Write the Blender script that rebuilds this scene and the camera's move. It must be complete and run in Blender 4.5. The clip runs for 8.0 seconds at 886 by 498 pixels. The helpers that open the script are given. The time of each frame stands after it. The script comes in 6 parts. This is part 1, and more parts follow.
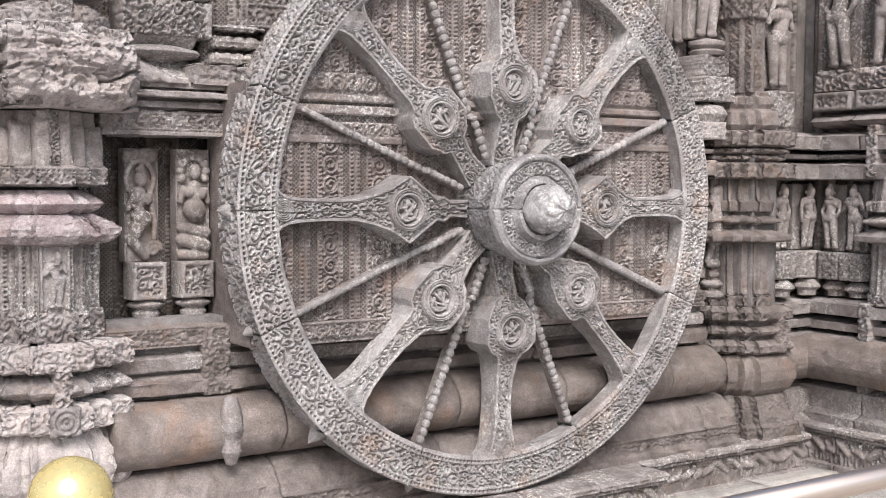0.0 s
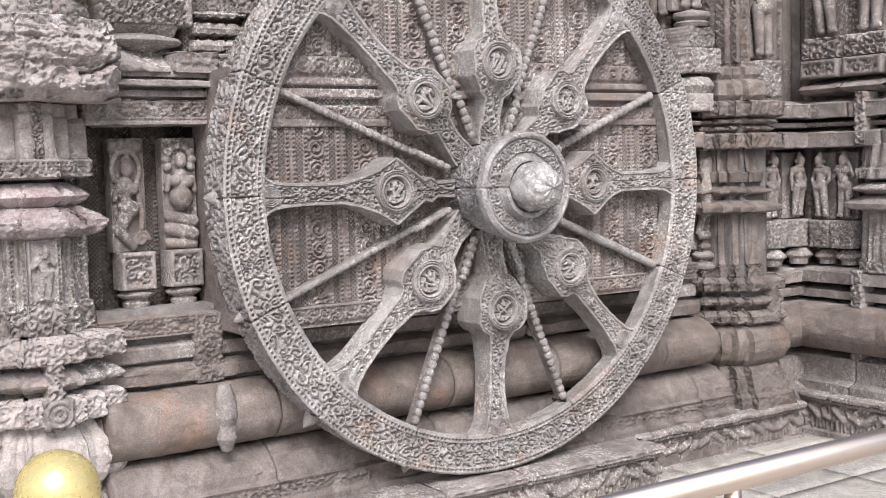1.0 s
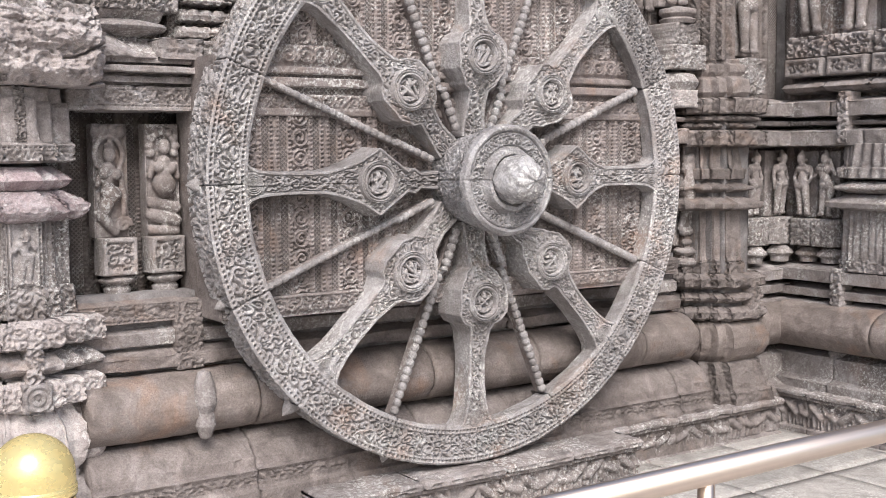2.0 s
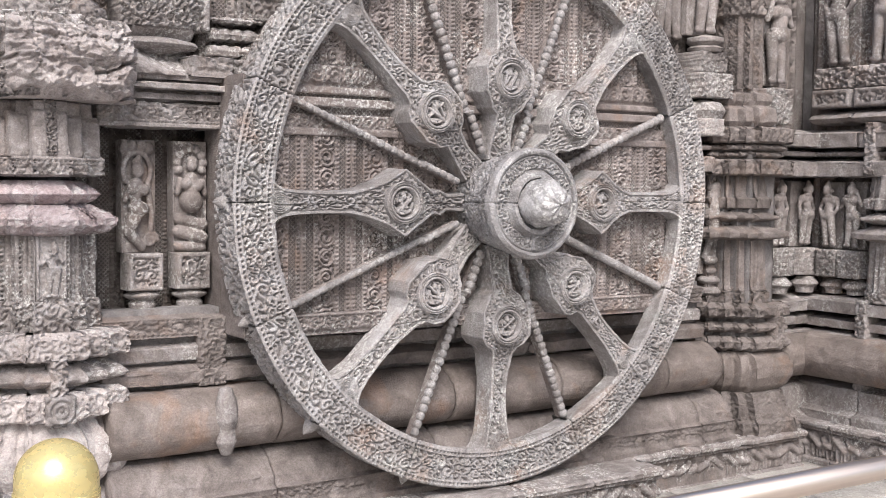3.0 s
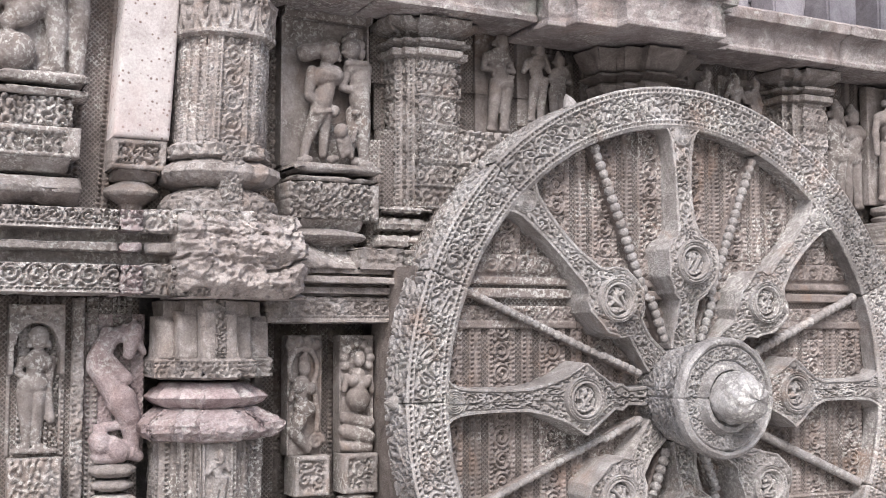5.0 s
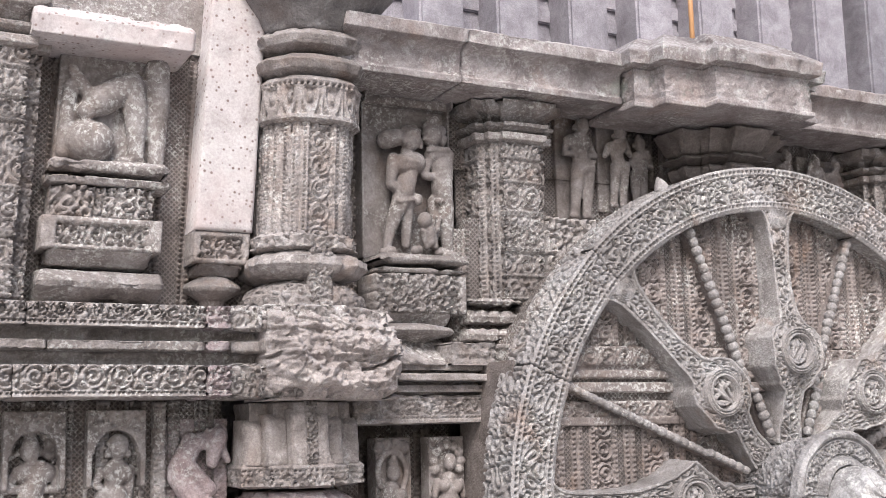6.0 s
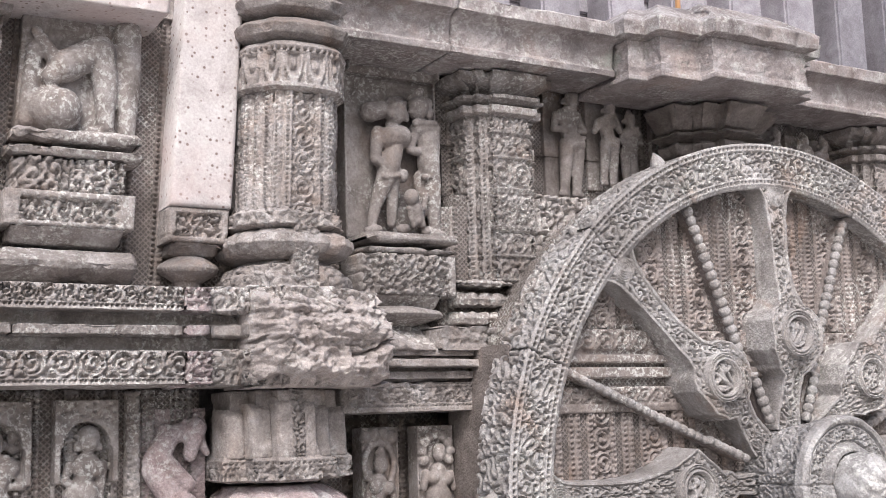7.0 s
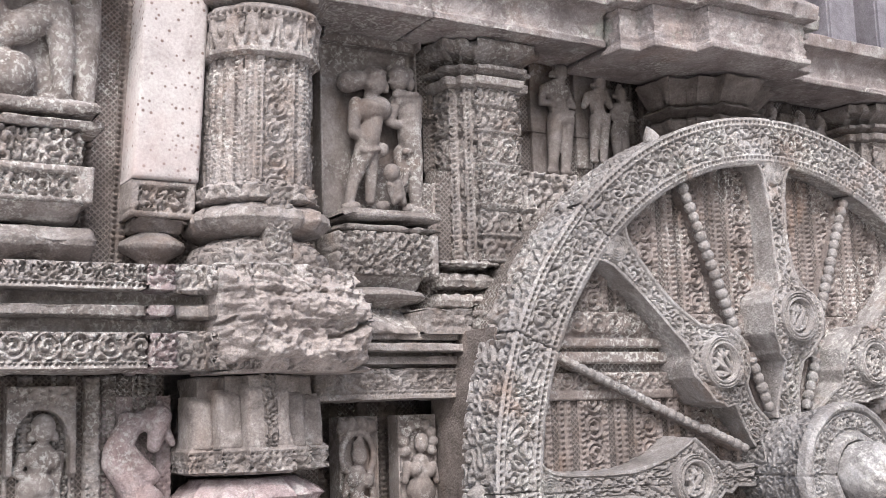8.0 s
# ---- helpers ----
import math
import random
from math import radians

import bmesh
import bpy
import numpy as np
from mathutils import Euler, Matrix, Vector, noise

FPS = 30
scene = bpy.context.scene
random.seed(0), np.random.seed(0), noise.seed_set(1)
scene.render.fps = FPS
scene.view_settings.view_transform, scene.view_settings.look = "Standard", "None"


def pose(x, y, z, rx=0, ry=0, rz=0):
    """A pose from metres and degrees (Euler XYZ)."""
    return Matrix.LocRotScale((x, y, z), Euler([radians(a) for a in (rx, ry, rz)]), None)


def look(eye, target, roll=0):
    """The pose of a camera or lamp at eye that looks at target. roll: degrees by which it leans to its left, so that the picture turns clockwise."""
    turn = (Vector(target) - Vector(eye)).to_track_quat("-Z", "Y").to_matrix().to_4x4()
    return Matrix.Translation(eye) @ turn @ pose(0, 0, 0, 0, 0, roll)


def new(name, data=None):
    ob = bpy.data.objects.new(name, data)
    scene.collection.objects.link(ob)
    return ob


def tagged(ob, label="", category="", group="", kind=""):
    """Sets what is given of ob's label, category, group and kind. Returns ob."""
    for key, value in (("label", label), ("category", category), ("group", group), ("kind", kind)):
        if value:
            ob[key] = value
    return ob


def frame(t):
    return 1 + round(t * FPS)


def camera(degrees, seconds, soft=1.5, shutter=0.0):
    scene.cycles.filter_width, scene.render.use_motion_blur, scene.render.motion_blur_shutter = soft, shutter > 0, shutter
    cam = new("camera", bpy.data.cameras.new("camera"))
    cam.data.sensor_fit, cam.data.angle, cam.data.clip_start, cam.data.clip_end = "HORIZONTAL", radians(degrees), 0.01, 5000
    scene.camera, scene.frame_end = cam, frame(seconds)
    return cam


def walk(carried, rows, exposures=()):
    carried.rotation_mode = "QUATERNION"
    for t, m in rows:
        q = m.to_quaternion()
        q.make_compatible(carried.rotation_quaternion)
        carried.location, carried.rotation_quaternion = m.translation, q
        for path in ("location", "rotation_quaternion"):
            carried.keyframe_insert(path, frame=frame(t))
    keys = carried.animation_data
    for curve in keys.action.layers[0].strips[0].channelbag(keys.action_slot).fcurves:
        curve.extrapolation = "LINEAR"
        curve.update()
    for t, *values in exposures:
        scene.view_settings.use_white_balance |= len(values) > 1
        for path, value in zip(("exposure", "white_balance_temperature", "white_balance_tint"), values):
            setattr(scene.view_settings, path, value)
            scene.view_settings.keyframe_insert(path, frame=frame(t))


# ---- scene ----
cam = camera(42.0, 8.0, soft=0.72)
PATH = [
    (0.0, pose(-3.551, -5.314, 1.975, 86.77, 0, -33.63) @ pose(0, 0, 0, 0, 0, 0.28)),
    (0.5, pose(-3.518, -5.318, 1.976, 86.26, 0, -33.63) @ pose(0, 0, 0, 0, 0, 0.11)),
    (1.0, pose(-3.514, -5.336, 1.980, 85.74, 0, -33.73) @ pose(0, 0, 0, 0, 0, -1.53)),
    (1.5, pose(-3.514, -5.345, 1.980, 85.38, 0, -33.97) @ pose(0, 0, 0, 0, 0, -1.01)),
    (1.7, pose(-3.514, -5.347, 1.982, 85.17, 0, -34.31) @ pose(0, 0, 0, 0, 0, -0.75)),
    (2.8, pose(-3.490, -5.397, 1.965, 86.23, 0, -33.65) @ pose(0, 0, 0, 0, 0, 0.44)),
    (3.0, pose(-3.524, -5.360, 1.950, 86.70, 0, -33.37) @ pose(0, 0, 0, 0, 0, 0.65)),
    (3.5, pose(-3.561, -5.329, 1.958, 87.29, 0, -31.28) @ pose(0, 0, 0, 0, 0, -0.98)),
    (4.0, pose(-3.665, -5.284, 2.005, 88.58, 0, -30.45) @ pose(0, 0, 0, 0, 0, -0.66)),
    (4.2, pose(-3.647, -5.254, 1.988, 89.07, 0, -30.22) @ pose(0, 0, 0, 0, 0, -1.13)),
    (4.5, pose(-3.596, -5.173, 1.969, 89.75, 0, -29.47) @ pose(0, 0, 0, 0, 0, -3.22)),
    (4.7, pose(-3.574, -5.069, 2.008, 91.60, 0, -29.15) @ pose(0, 0, 0, 0, 0, -2.07)),
    (5.0, pose(-3.567, -4.930, 2.151, 94.10, 0, -27.31) @ pose(0, 0, 0, 0, 0, -0.02)),
    (5.2, pose(-3.606, -4.873, 2.175, 95.04, 0, -26.68) @ pose(0, 0, 0, 0, 0, 0.89)),
    (6.3, pose(-3.851, -4.372, 2.148, 99.63, 0, -27.79) @ pose(0, 0, 0, 0, 0, -1.77)),
    (6.5, pose(-3.867, -4.326, 2.172, 98.33, 0, -28.59) @ pose(0, 0, 0, 0, 0, -0.68)),
    (7.0, pose(-3.846, -4.153, 2.154, 98.45, 0, -30.47) @ pose(0, 0, 0, 0, 0, -1.77)),
    (7.5, pose(-3.762, -3.983, 2.123, 99.24, 0, -31.36) @ pose(0, 0, 0, 0, 0, -1.64)),
    (8.0, pose(-3.712, -3.910, 2.117, 98.33, 0, -31.43) @ pose(0, 0, 0, 0, 0, -1.99)),
]
walk(cam, PATH)

# ---- light ----
world = bpy.data.worlds.new("sky")
scene.world = world
world.use_nodes = True
wn = world.node_tree.nodes
sky = wn.new("ShaderNodeTexSky")
sky.sky_type = "NISHITA"
sky.sun_disc = False
sky.sun_elevation = radians(48)
sky.sun_rotation = radians(208)
sky.air_density, sky.dust_density, sky.ozone_density = 1.0, 4.0, 1.0
wn["Background"].inputs["Strength"].default_value = 0.15
world.node_tree.links.new(sky.outputs["Color"], wn["Background"].inputs["Color"])
sun = new("sun", bpy.data.lights.new("sun", "SUN"))
sun.data.energy, sun.data.angle, sun.data.color = 2.2, radians(26), (1.0, 0.985, 0.985)
sun.matrix_world = look((-3.0, -6.0, 6.9), (0, 0, 0))
scene.view_settings.exposure = 0.50


# ---- materials ----
def stone(name, dark, mid, light, pale=0.10, rust=0.0, green=0.0, bump=0.5, scale=1.0, rough=0.88, chisel=0.28, pits=0.0, fleck=0.28, holes=0.0):
    """Weathered carved stone: grain, stains, pale lichen, rusty and green patches."""
    mat = bpy.data.materials.new(name)
    mat.use_nodes = True
    nt = mat.node_tree
    bsdf = nt.nodes["Principled BSDF"]
    link = nt.links.new
    tex = nt.nodes.new("ShaderNodeTexCoord")
    info = nt.nodes.new("ShaderNodeObjectInfo")
    geo = nt.nodes.new("ShaderNodeNewGeometry")

    def nz(sc, detail, rgh=0.6, dist=0.0):
        n = nt.nodes.new("ShaderNodeTexNoise")
        n.inputs["Scale"].default_value = sc * scale
        n.inputs["Detail"].default_value = detail
        n.inputs["Roughness"].default_value = rgh
        n.inputs["Distortion"].default_value = dist
        link(geo.outputs["Position"], n.inputs["Vector"])
        return n.outputs["Fac"]

    def ramp(fac, stops):
        r = nt.nodes.new("ShaderNodeValToRGB")
        els = r.color_ramp.elements
        while len(els) < len(stops):
            els.new(0.5)
        for e, (p, c) in zip(els, stops):
            e.position, e.color = p, (*c, 1) if len(c) == 3 else c
        link(fac, r.inputs["Fac"])
        return r.outputs["Color"]

    def mix(a, b, fac, mode="MIX"):
        m = nt.nodes.new("ShaderNodeMix")
        m.data_type, m.blend_type = "RGBA", mode
        if isinstance(fac, float):
            m.inputs["Factor"].default_value = fac
        else:
            link(fac, m.inputs["Factor"])
        for s, v in ((6, a), (7, b)):
            if isinstance(v, tuple):
                m.inputs[s].default_value = (*v, 1)
            else:
                link(v, m.inputs[s])
        return m.outputs[2]

    def mask(fac, lo, hi, top=1.0):
        return ramp(fac, [(lo, (0, 0, 0)), (hi, (top, top, top))])

    broad = nz(1.7, 5, 0.65)
    patch = nz(7.0, 6, 0.7, 0.6)
    grain = nz(85.0, 4, 0.7)
    col = ramp(patch, [(0.28, dark), (0.5, mid), (0.72, light)])
    col = mix(col, ramp(grain, [(0.3, (0.36, 0.34, 0.33)), (0.68, (0.66, 0.65, 0.64))]), 0.55, "OVERLAY")
    col = mix(col, tuple(0.55 * c for c in dark), mask(broad, 0.52, 0.72, 0.65))
    if rust:
        col = mix(col, (0.36, 0.19, 0.10), mask(nz(2.6, 4, 0.6, 0.8), 0.56, 0.72, rust))
    if green:
        col = mix(col, (0.27, 0.33, 0.29), mask(nz(3.1, 5, 0.7), 0.58, 0.7, green))
    col = mix(col, ramp(nz(150.0, 3, 0.8), [(0.34, (0.20, 0.19, 0.185)), (0.5, (0.5, 0.5, 0.5)), (0.68, (0.86, 0.855, 0.85))]), fleck, "OVERLAY")
    if pale:
        col = mix(col, (0.60, 0.60, 0.60), mask(nz(13.0, 7, 0.75, 0.4), 0.62 - 0.12 * pale, 0.76, min(1.0, 0.45 + pale)))
        spots = mix(mask(nz(2.3, 4, 0.6, 0.5), 0.46, 0.60), mask(nz(52.0, 5, 0.75), 0.50, 0.60, 0.85), 1.0, "MULTIPLY")
        col = mix(col, (0.58, 0.575, 0.56), spots)
    if pits:
        v = nt.nodes.new("ShaderNodeTexVoronoi")
        v.inputs["Scale"].default_value = 42
        link(geo.outputs["Position"], v.inputs["Vector"])
        near = ramp(v.outputs["Distance"], [(0.16, (1, 1, 1)), (0.30, (0, 0, 0))])
        sep = nt.nodes.new("ShaderNodeSeparateColor")
        link(v.outputs["Color"], sep.inputs["Color"])
        some = mask(sep.outputs[0], 0.40, 0.46, pits)
        both = mix(near, some, 1.0, "MULTIPLY")
        col = mix(col, (0.20, 0.15, 0.14), both)
        col = mix(col, (0.50, 0.40, 0.39), mask(nz(2.4, 4, 0.6), 0.50, 0.66, 0.55))
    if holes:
        # drilled diaper pattern: small square holes on the slant, their shade painted dark
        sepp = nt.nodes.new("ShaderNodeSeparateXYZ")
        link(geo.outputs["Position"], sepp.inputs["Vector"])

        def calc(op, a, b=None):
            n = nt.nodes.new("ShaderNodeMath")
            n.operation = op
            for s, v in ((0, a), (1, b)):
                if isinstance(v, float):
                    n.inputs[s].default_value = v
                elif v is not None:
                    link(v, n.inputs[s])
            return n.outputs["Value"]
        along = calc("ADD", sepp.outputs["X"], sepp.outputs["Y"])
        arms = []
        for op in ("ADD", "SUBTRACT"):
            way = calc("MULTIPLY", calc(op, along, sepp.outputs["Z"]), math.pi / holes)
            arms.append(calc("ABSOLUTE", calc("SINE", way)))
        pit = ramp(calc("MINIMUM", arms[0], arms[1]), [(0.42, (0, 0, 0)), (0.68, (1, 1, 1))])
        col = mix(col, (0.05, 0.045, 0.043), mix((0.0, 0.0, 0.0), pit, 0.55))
    hue = nt.nodes.new("ShaderNodeHueSaturation")
    val = nt.nodes.new("ShaderNodeMapRange")
    val.inputs["To Min"].default_value, val.inputs["To Max"].default_value = 0.84, 1.14
    link(info.outputs["Random"], val.inputs["Value"])
    link(val.outputs["Result"], hue.inputs["Value"])
    link(col, hue.inputs["Color"])
    link(hue.outputs["Color"], bsdf.inputs["Base Color"])
    bsdf.inputs["Roughness"].default_value = rough
    bsdf.inputs["Specular IOR Level"].default_value = 0.3
    b1 = nt.nodes.new("ShaderNodeBump")
    b1.inputs["Strength"].default_value, b1.inputs["Distance"].default_value = bump, 0.006
    link(nz(42.0, 6, 0.7), b1.inputs["Height"])
    b2 = nt.nodes.new("ShaderNodeBump")
    b2.inputs["Strength"].default_value, b2.inputs["Distance"].default_value = bump * 0.8, 0.003
    vor = nt.nodes.new("ShaderNodeTexVoronoi")
    vor.inputs["Scale"].default_value = 120 * scale
    link(geo.outputs["Position"], vor.inputs["Vector"])
    link(vor.outputs["Distance"], b2.inputs["Height"])
    link(b1.outputs["Normal"], b2.inputs["Normal"])
    last = b2
    if holes:
        b4 = nt.nodes.new("ShaderNodeBump")
        b4.invert = True
        b4.inputs["Strength"].default_value, b4.inputs["Distance"].default_value = 1.0, 0.012
        link(pit, b4.inputs["Height"])
        link(b2.outputs["Normal"], b4.inputs["Normal"])
        last = b4
    if chisel:
        b3 = nt.nodes.new("ShaderNodeBump")
        b3.inputs["Strength"].default_value, b3.inputs["Distance"].default_value = chisel, 0.010
        wob = nt.nodes.new("ShaderNodeVectorMath")
        wob.operation = "MULTIPLY_ADD"
        wn3 = nt.nodes.new("ShaderNodeTexNoise")
        wn3.inputs["Scale"].default_value, wn3.inputs["Detail"].default_value = 28, 3
        link(geo.outputs["Position"], wn3.inputs["Vector"])
        link(wn3.outputs["Color"], wob.inputs[0])
        wob.inputs[1].default_value = (0.03, 0.03, 0.03)
        link(geo.outputs["Position"], wob.inputs[2])
        v3 = nt.nodes.new("ShaderNodeTexVoronoi")
        v3.feature = "SMOOTH_F1"
        v3.inputs["Scale"].default_value, v3.inputs["Smoothness"].default_value = 85, 0.12
        link(wob.outputs["Vector"], v3.inputs["Vector"])
        inv = nt.nodes.new("ShaderNodeMath")
        inv.operation = "SUBTRACT"
        inv.inputs[0].default_value = 1.0
        link(v3.outputs["Distance"], inv.inputs[1])
        link(inv.outputs["Value"], b3.inputs["Height"])
        link(b2.outputs["Normal"], b3.inputs["Normal"])
        last = b3
    link(last.outputs["Normal"], bsdf.inputs["Normal"])
    return mat


def metal(name, colour, rough, metallic=1.0):
    mat = bpy.data.materials.new(name)
    mat.use_nodes = True
    nt = mat.node_tree
    bsdf = nt.nodes["Principled BSDF"]
    noi = nt.nodes.new("ShaderNodeTexNoise")
    noi.inputs["Scale"].default_value, noi.inputs["Detail"].default_value = 7, 3
    rr = nt.nodes.new("ShaderNodeMapRange")
    rr.inputs["To Min"].default_value, rr.inputs["To Max"].default_value = rough * 0.7, rough * 1.4
    nt.links.new(noi.outputs["Fac"], rr.inputs["Value"])
    nt.links.new(rr.outputs["Result"], bsdf.inputs["Roughness"])
    mx = nt.nodes.new("ShaderNodeValToRGB")
    mx.color_ramp.elements[0].position, mx.color_ramp.elements[1].position = 0.3, 0.7
    mx.color_ramp.elements[0].color = (*[c * 0.93 for c in colour], 1)
    mx.color_ramp.elements[1].color = (*colour, 1)
    nt.links.new(noi.outputs["Fac"], mx.inputs["Fac"])
    nt.links.new(mx.outputs["Color"], bsdf.inputs["Base Color"])
    bsdf.inputs["Metallic"].default_value = metallic
    return mat


STONE = stone("khondalite", (0.119, 0.105, 0.101), (0.247, 0.225, 0.220), (0.375, 0.360, 0.364), pale=0.12, rust=0.15)
WHEEL = stone("grey_carved_stone", (0.156, 0.145, 0.143), (0.284, 0.270, 0.270), (0.413, 0.410, 0.424), pale=0.42, rust=0.32, green=0.16)
HUBST = stone("worn_hub_stone", (0.158, 0.149, 0.150), (0.288, 0.280, 0.286), (0.435, 0.437, 0.452), pale=0.5, rough=0.36)
# colour a little paler than the hub to carry the boss's white highlight
BOSS = stone("polished_highlit_boss", (0.16, 0.155, 0.158), (0.31, 0.305, 0.312), (0.50, 0.50, 0.515), pale=0.3, rough=0.17, bump=0.25, chisel=0.0)
BOSS.node_tree.nodes["Principled BSDF"].inputs["Specular IOR Level"].default_value = 0.8
PANEL = stone("brown_panel_stone", (0.125, 0.106, 0.099), (0.232, 0.203, 0.196), (0.345, 0.312, 0.307), pale=0.06, rust=0.3, chisel=0.12)
PINK = stone("pink_weathered_stone", (0.165, 0.126, 0.132), (0.31, 0.258, 0.268), (0.45, 0.412, 0.43), pale=0.35, rust=0.1)
ROUGH = stone("broken_pale_stone", (0.25, 0.222, 0.218), (0.41, 0.372, 0.365), (0.53, 0.495, 0.49), pale=0.2, bump=0.6)
ROLL = stone("smooth_brown_stone", (0.115, 0.098, 0.09), (0.20, 0.172, 0.16), (0.30, 0.268, 0.255), pale=0.0, rust=0.42, bump=0.8, rough=0.62, chisel=0.25)
DARK = stone("dark_grey_stone", (0.10, 0.095, 0.096), (0.19, 0.18, 0.182), (0.29, 0.285, 0.29), pale=0.0, rust=0.1)
# dark brown base stone; also the far pier's shade painted as a darker stone
DARK_AND_SHADED = stone("dark_and_shaded_stone", (0.10, 0.087, 0.082), (0.185, 0.163, 0.156), (0.29, 0.263, 0.255), pale=0.0, rust=0.15)
EAVE = stone("eave_stone", (0.165, 0.144, 0.145), (0.29, 0.262, 0.265), (0.43, 0.415, 0.425), pale=0.5, rust=0.15, green=0.45, chisel=0.2)
NEWST = stone("new_speckled_block", (0.36, 0.325, 0.33), (0.49, 0.46, 0.47), (0.57, 0.55, 0.56), pale=0.3, bump=0.15, chisel=0.0, pits=1.0, fleck=0.12)
FIGST = stone("figure_stone", (0.13, 0.112, 0.107), (0.236, 0.212, 0.206), (0.37, 0.345, 0.345), pale=0.05, rust=0.2, bump=0.35, chisel=0.0, fleck=0.15)
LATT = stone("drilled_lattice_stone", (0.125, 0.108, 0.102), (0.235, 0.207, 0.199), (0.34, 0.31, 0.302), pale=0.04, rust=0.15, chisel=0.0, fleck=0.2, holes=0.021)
GROUND = stone("worn_paving", (0.26, 0.25, 0.235), (0.38, 0.365, 0.35), (0.47, 0.455, 0.44), pale=0.1, bump=0.3, chisel=0.0)
# the stone's own blue-grey, lightened for the pale haze over it
FAR = stone("hazed_blue_grey_stone", (0.24, 0.225, 0.255), (0.34, 0.325, 0.365), (0.43, 0.42, 0.465), pale=0.0, chisel=0.0)
STEEL = metal("brushed_steel", (0.78, 0.66, 0.57), 0.34)
GOLD = metal("yellow_painted_metal", (0.78, 0.64, 0.29), 0.26, 0.5)
RODM = metal("orange_rod_paint", (0.55, 0.30, 0.14), 0.5, 0.0)


# ---- building tools ----
def hashed(ix, iy, seed):
    h = (ix.astype(np.int64) * 374761393 + iy.astype(np.int64) * 668265263 + seed * 974634777) & 0x7FFFFFFF
    h = ((h ^ (h >> 13)) * 1274126177) & 0x7FFFFFFF
    return ((h ^ (h >> 16)) & 0xFFFF) / 65535.0


def vnoise(x, y, seed=0):
    """Smooth value noise, 0 to 1."""
    x, y = np.broadcast_arrays(np.asarray(x, float), np.asarray(y, float))
    ix, iy = np.floor(x), np.floor(y)
    fx, fy = x - ix, y - iy
    fx, fy = fx * fx * (3 - 2 * fx), fy * fy * (3 - 2 * fy)
    a, b = hashed(ix, iy, seed), hashed(ix + 1, iy, seed)
    c, d = hashed(ix, iy + 1, seed), hashed(ix + 1, iy + 1, seed)
    return (a + (b - a) * fx) * (1 - fy) + (c + (d - c) * fx) * fy


def fbm(x, y, seed=0, octaves=4):
    out, amp = 0.0, 0.5
    for k in range(octaves):
        out = out + amp * vnoise(x * 2 ** k, y * 2 ** k, seed + 17 * k)
        amp *= 0.5
    return out


def step01(a, lo, hi):
    t = np.clip((a - lo) / (hi - lo), 0, 1)
    return t * t * (3 - 2 * t)


def wear(u, v, seed=0, size=0.004):
    """Eroded surface, in metres."""
    return size * (fbm(u * 14, v * 14, seed) - 0.5) * 2 + 0.6 * size * (fbm(u * 60, v * 60, seed + 5, 2) - 0.4) * 2


def foliage(u, v, s, seed=0):
    """Leafy whorls about s metres across, turning this way and that, cut back from 0."""
    x, y = u / s, v / s
    wx = x + 0.42 * (vnoise(x * 0.8, y * 0.8, seed) - 0.5) * 2
    wy = y + 0.42 * (vnoise(x * 0.8, y * 0.8, seed + 3) - 0.5) * 2
    ix = np.floor(wx)
    wy = wy + 0.5 * (ix % 2)
    iy = np.floor(wy)
    cx, cy = wx - ix - 0.5, wy - iy - 0.5
    turn = np.where(hashed(ix, iy, seed + 4) > 0.5, 1.0, -1.0)
    r, th = np.hypot(cx, cy), np.arctan2(cy, cx)
    curl = np.cos(turn * th - 14.0 * r + 6.28 * hashed(ix, iy, seed + 9))
    lobes = 0.28 * np.cos(turn * 6 * th + 3 * r)
    edge = 0.5 * step01(r, 0.44, 0.56) * np.cos(8 * th)
    return 2.0 * (step01(curl + lobes - np.abs(edge), -0.55, -0.15) - 1) - 0.5 * (1 - step01(r, 0.05, 0.10))


def scroll(u, v, w, seed=0):
    """A running vine with one coil per width w; v from 0 to w."""
    x, y = u / w, v / w - 0.5
    i = np.floor(x)
    cx = x - i - 0.5
    turn = np.where(i % 2 == 0, 1.0, -1.0)
    r, th = np.hypot(cx, y), np.arctan2(y, cx)
    ring = step01(0.075 - np.abs(r - 0.40), 0.0, 0.04)
    coil = step01(np.cos(turn * th - 6.28 * r / 0.25 + 1.2 * i), -0.15, 0.25) * (r < 0.32)
    leaf = step01(np.cos(8 * th + 1.57), 0.0, 0.5) * ((r > 0.47) & (np.abs(y) < 0.5))
    return 2.2 * (np.clip(ring + coil + 0.8 * leaf, 0, 1) - 1)


def lattice(u, v, s):
    a, b = np.abs(np.sin(math.pi * (u + v) / s)), np.abs(np.sin(math.pi * (u - v) / s))
    return 2.0 * (1 - step01(np.minimum(a, b), 0.58, 0.80))


def dots(u, v, s, w):
    """A row of drilled holes along u in a strip of width w: 0 in a hole."""
    x = (u / s) % 1.0 - 0.5
    y = v / w - 0.5
    return 1 - 2.4 * (1 - step01(np.abs(x), 0.17, 0.30)) * (1 - step01(np.abs(y), 0.17, 0.32))


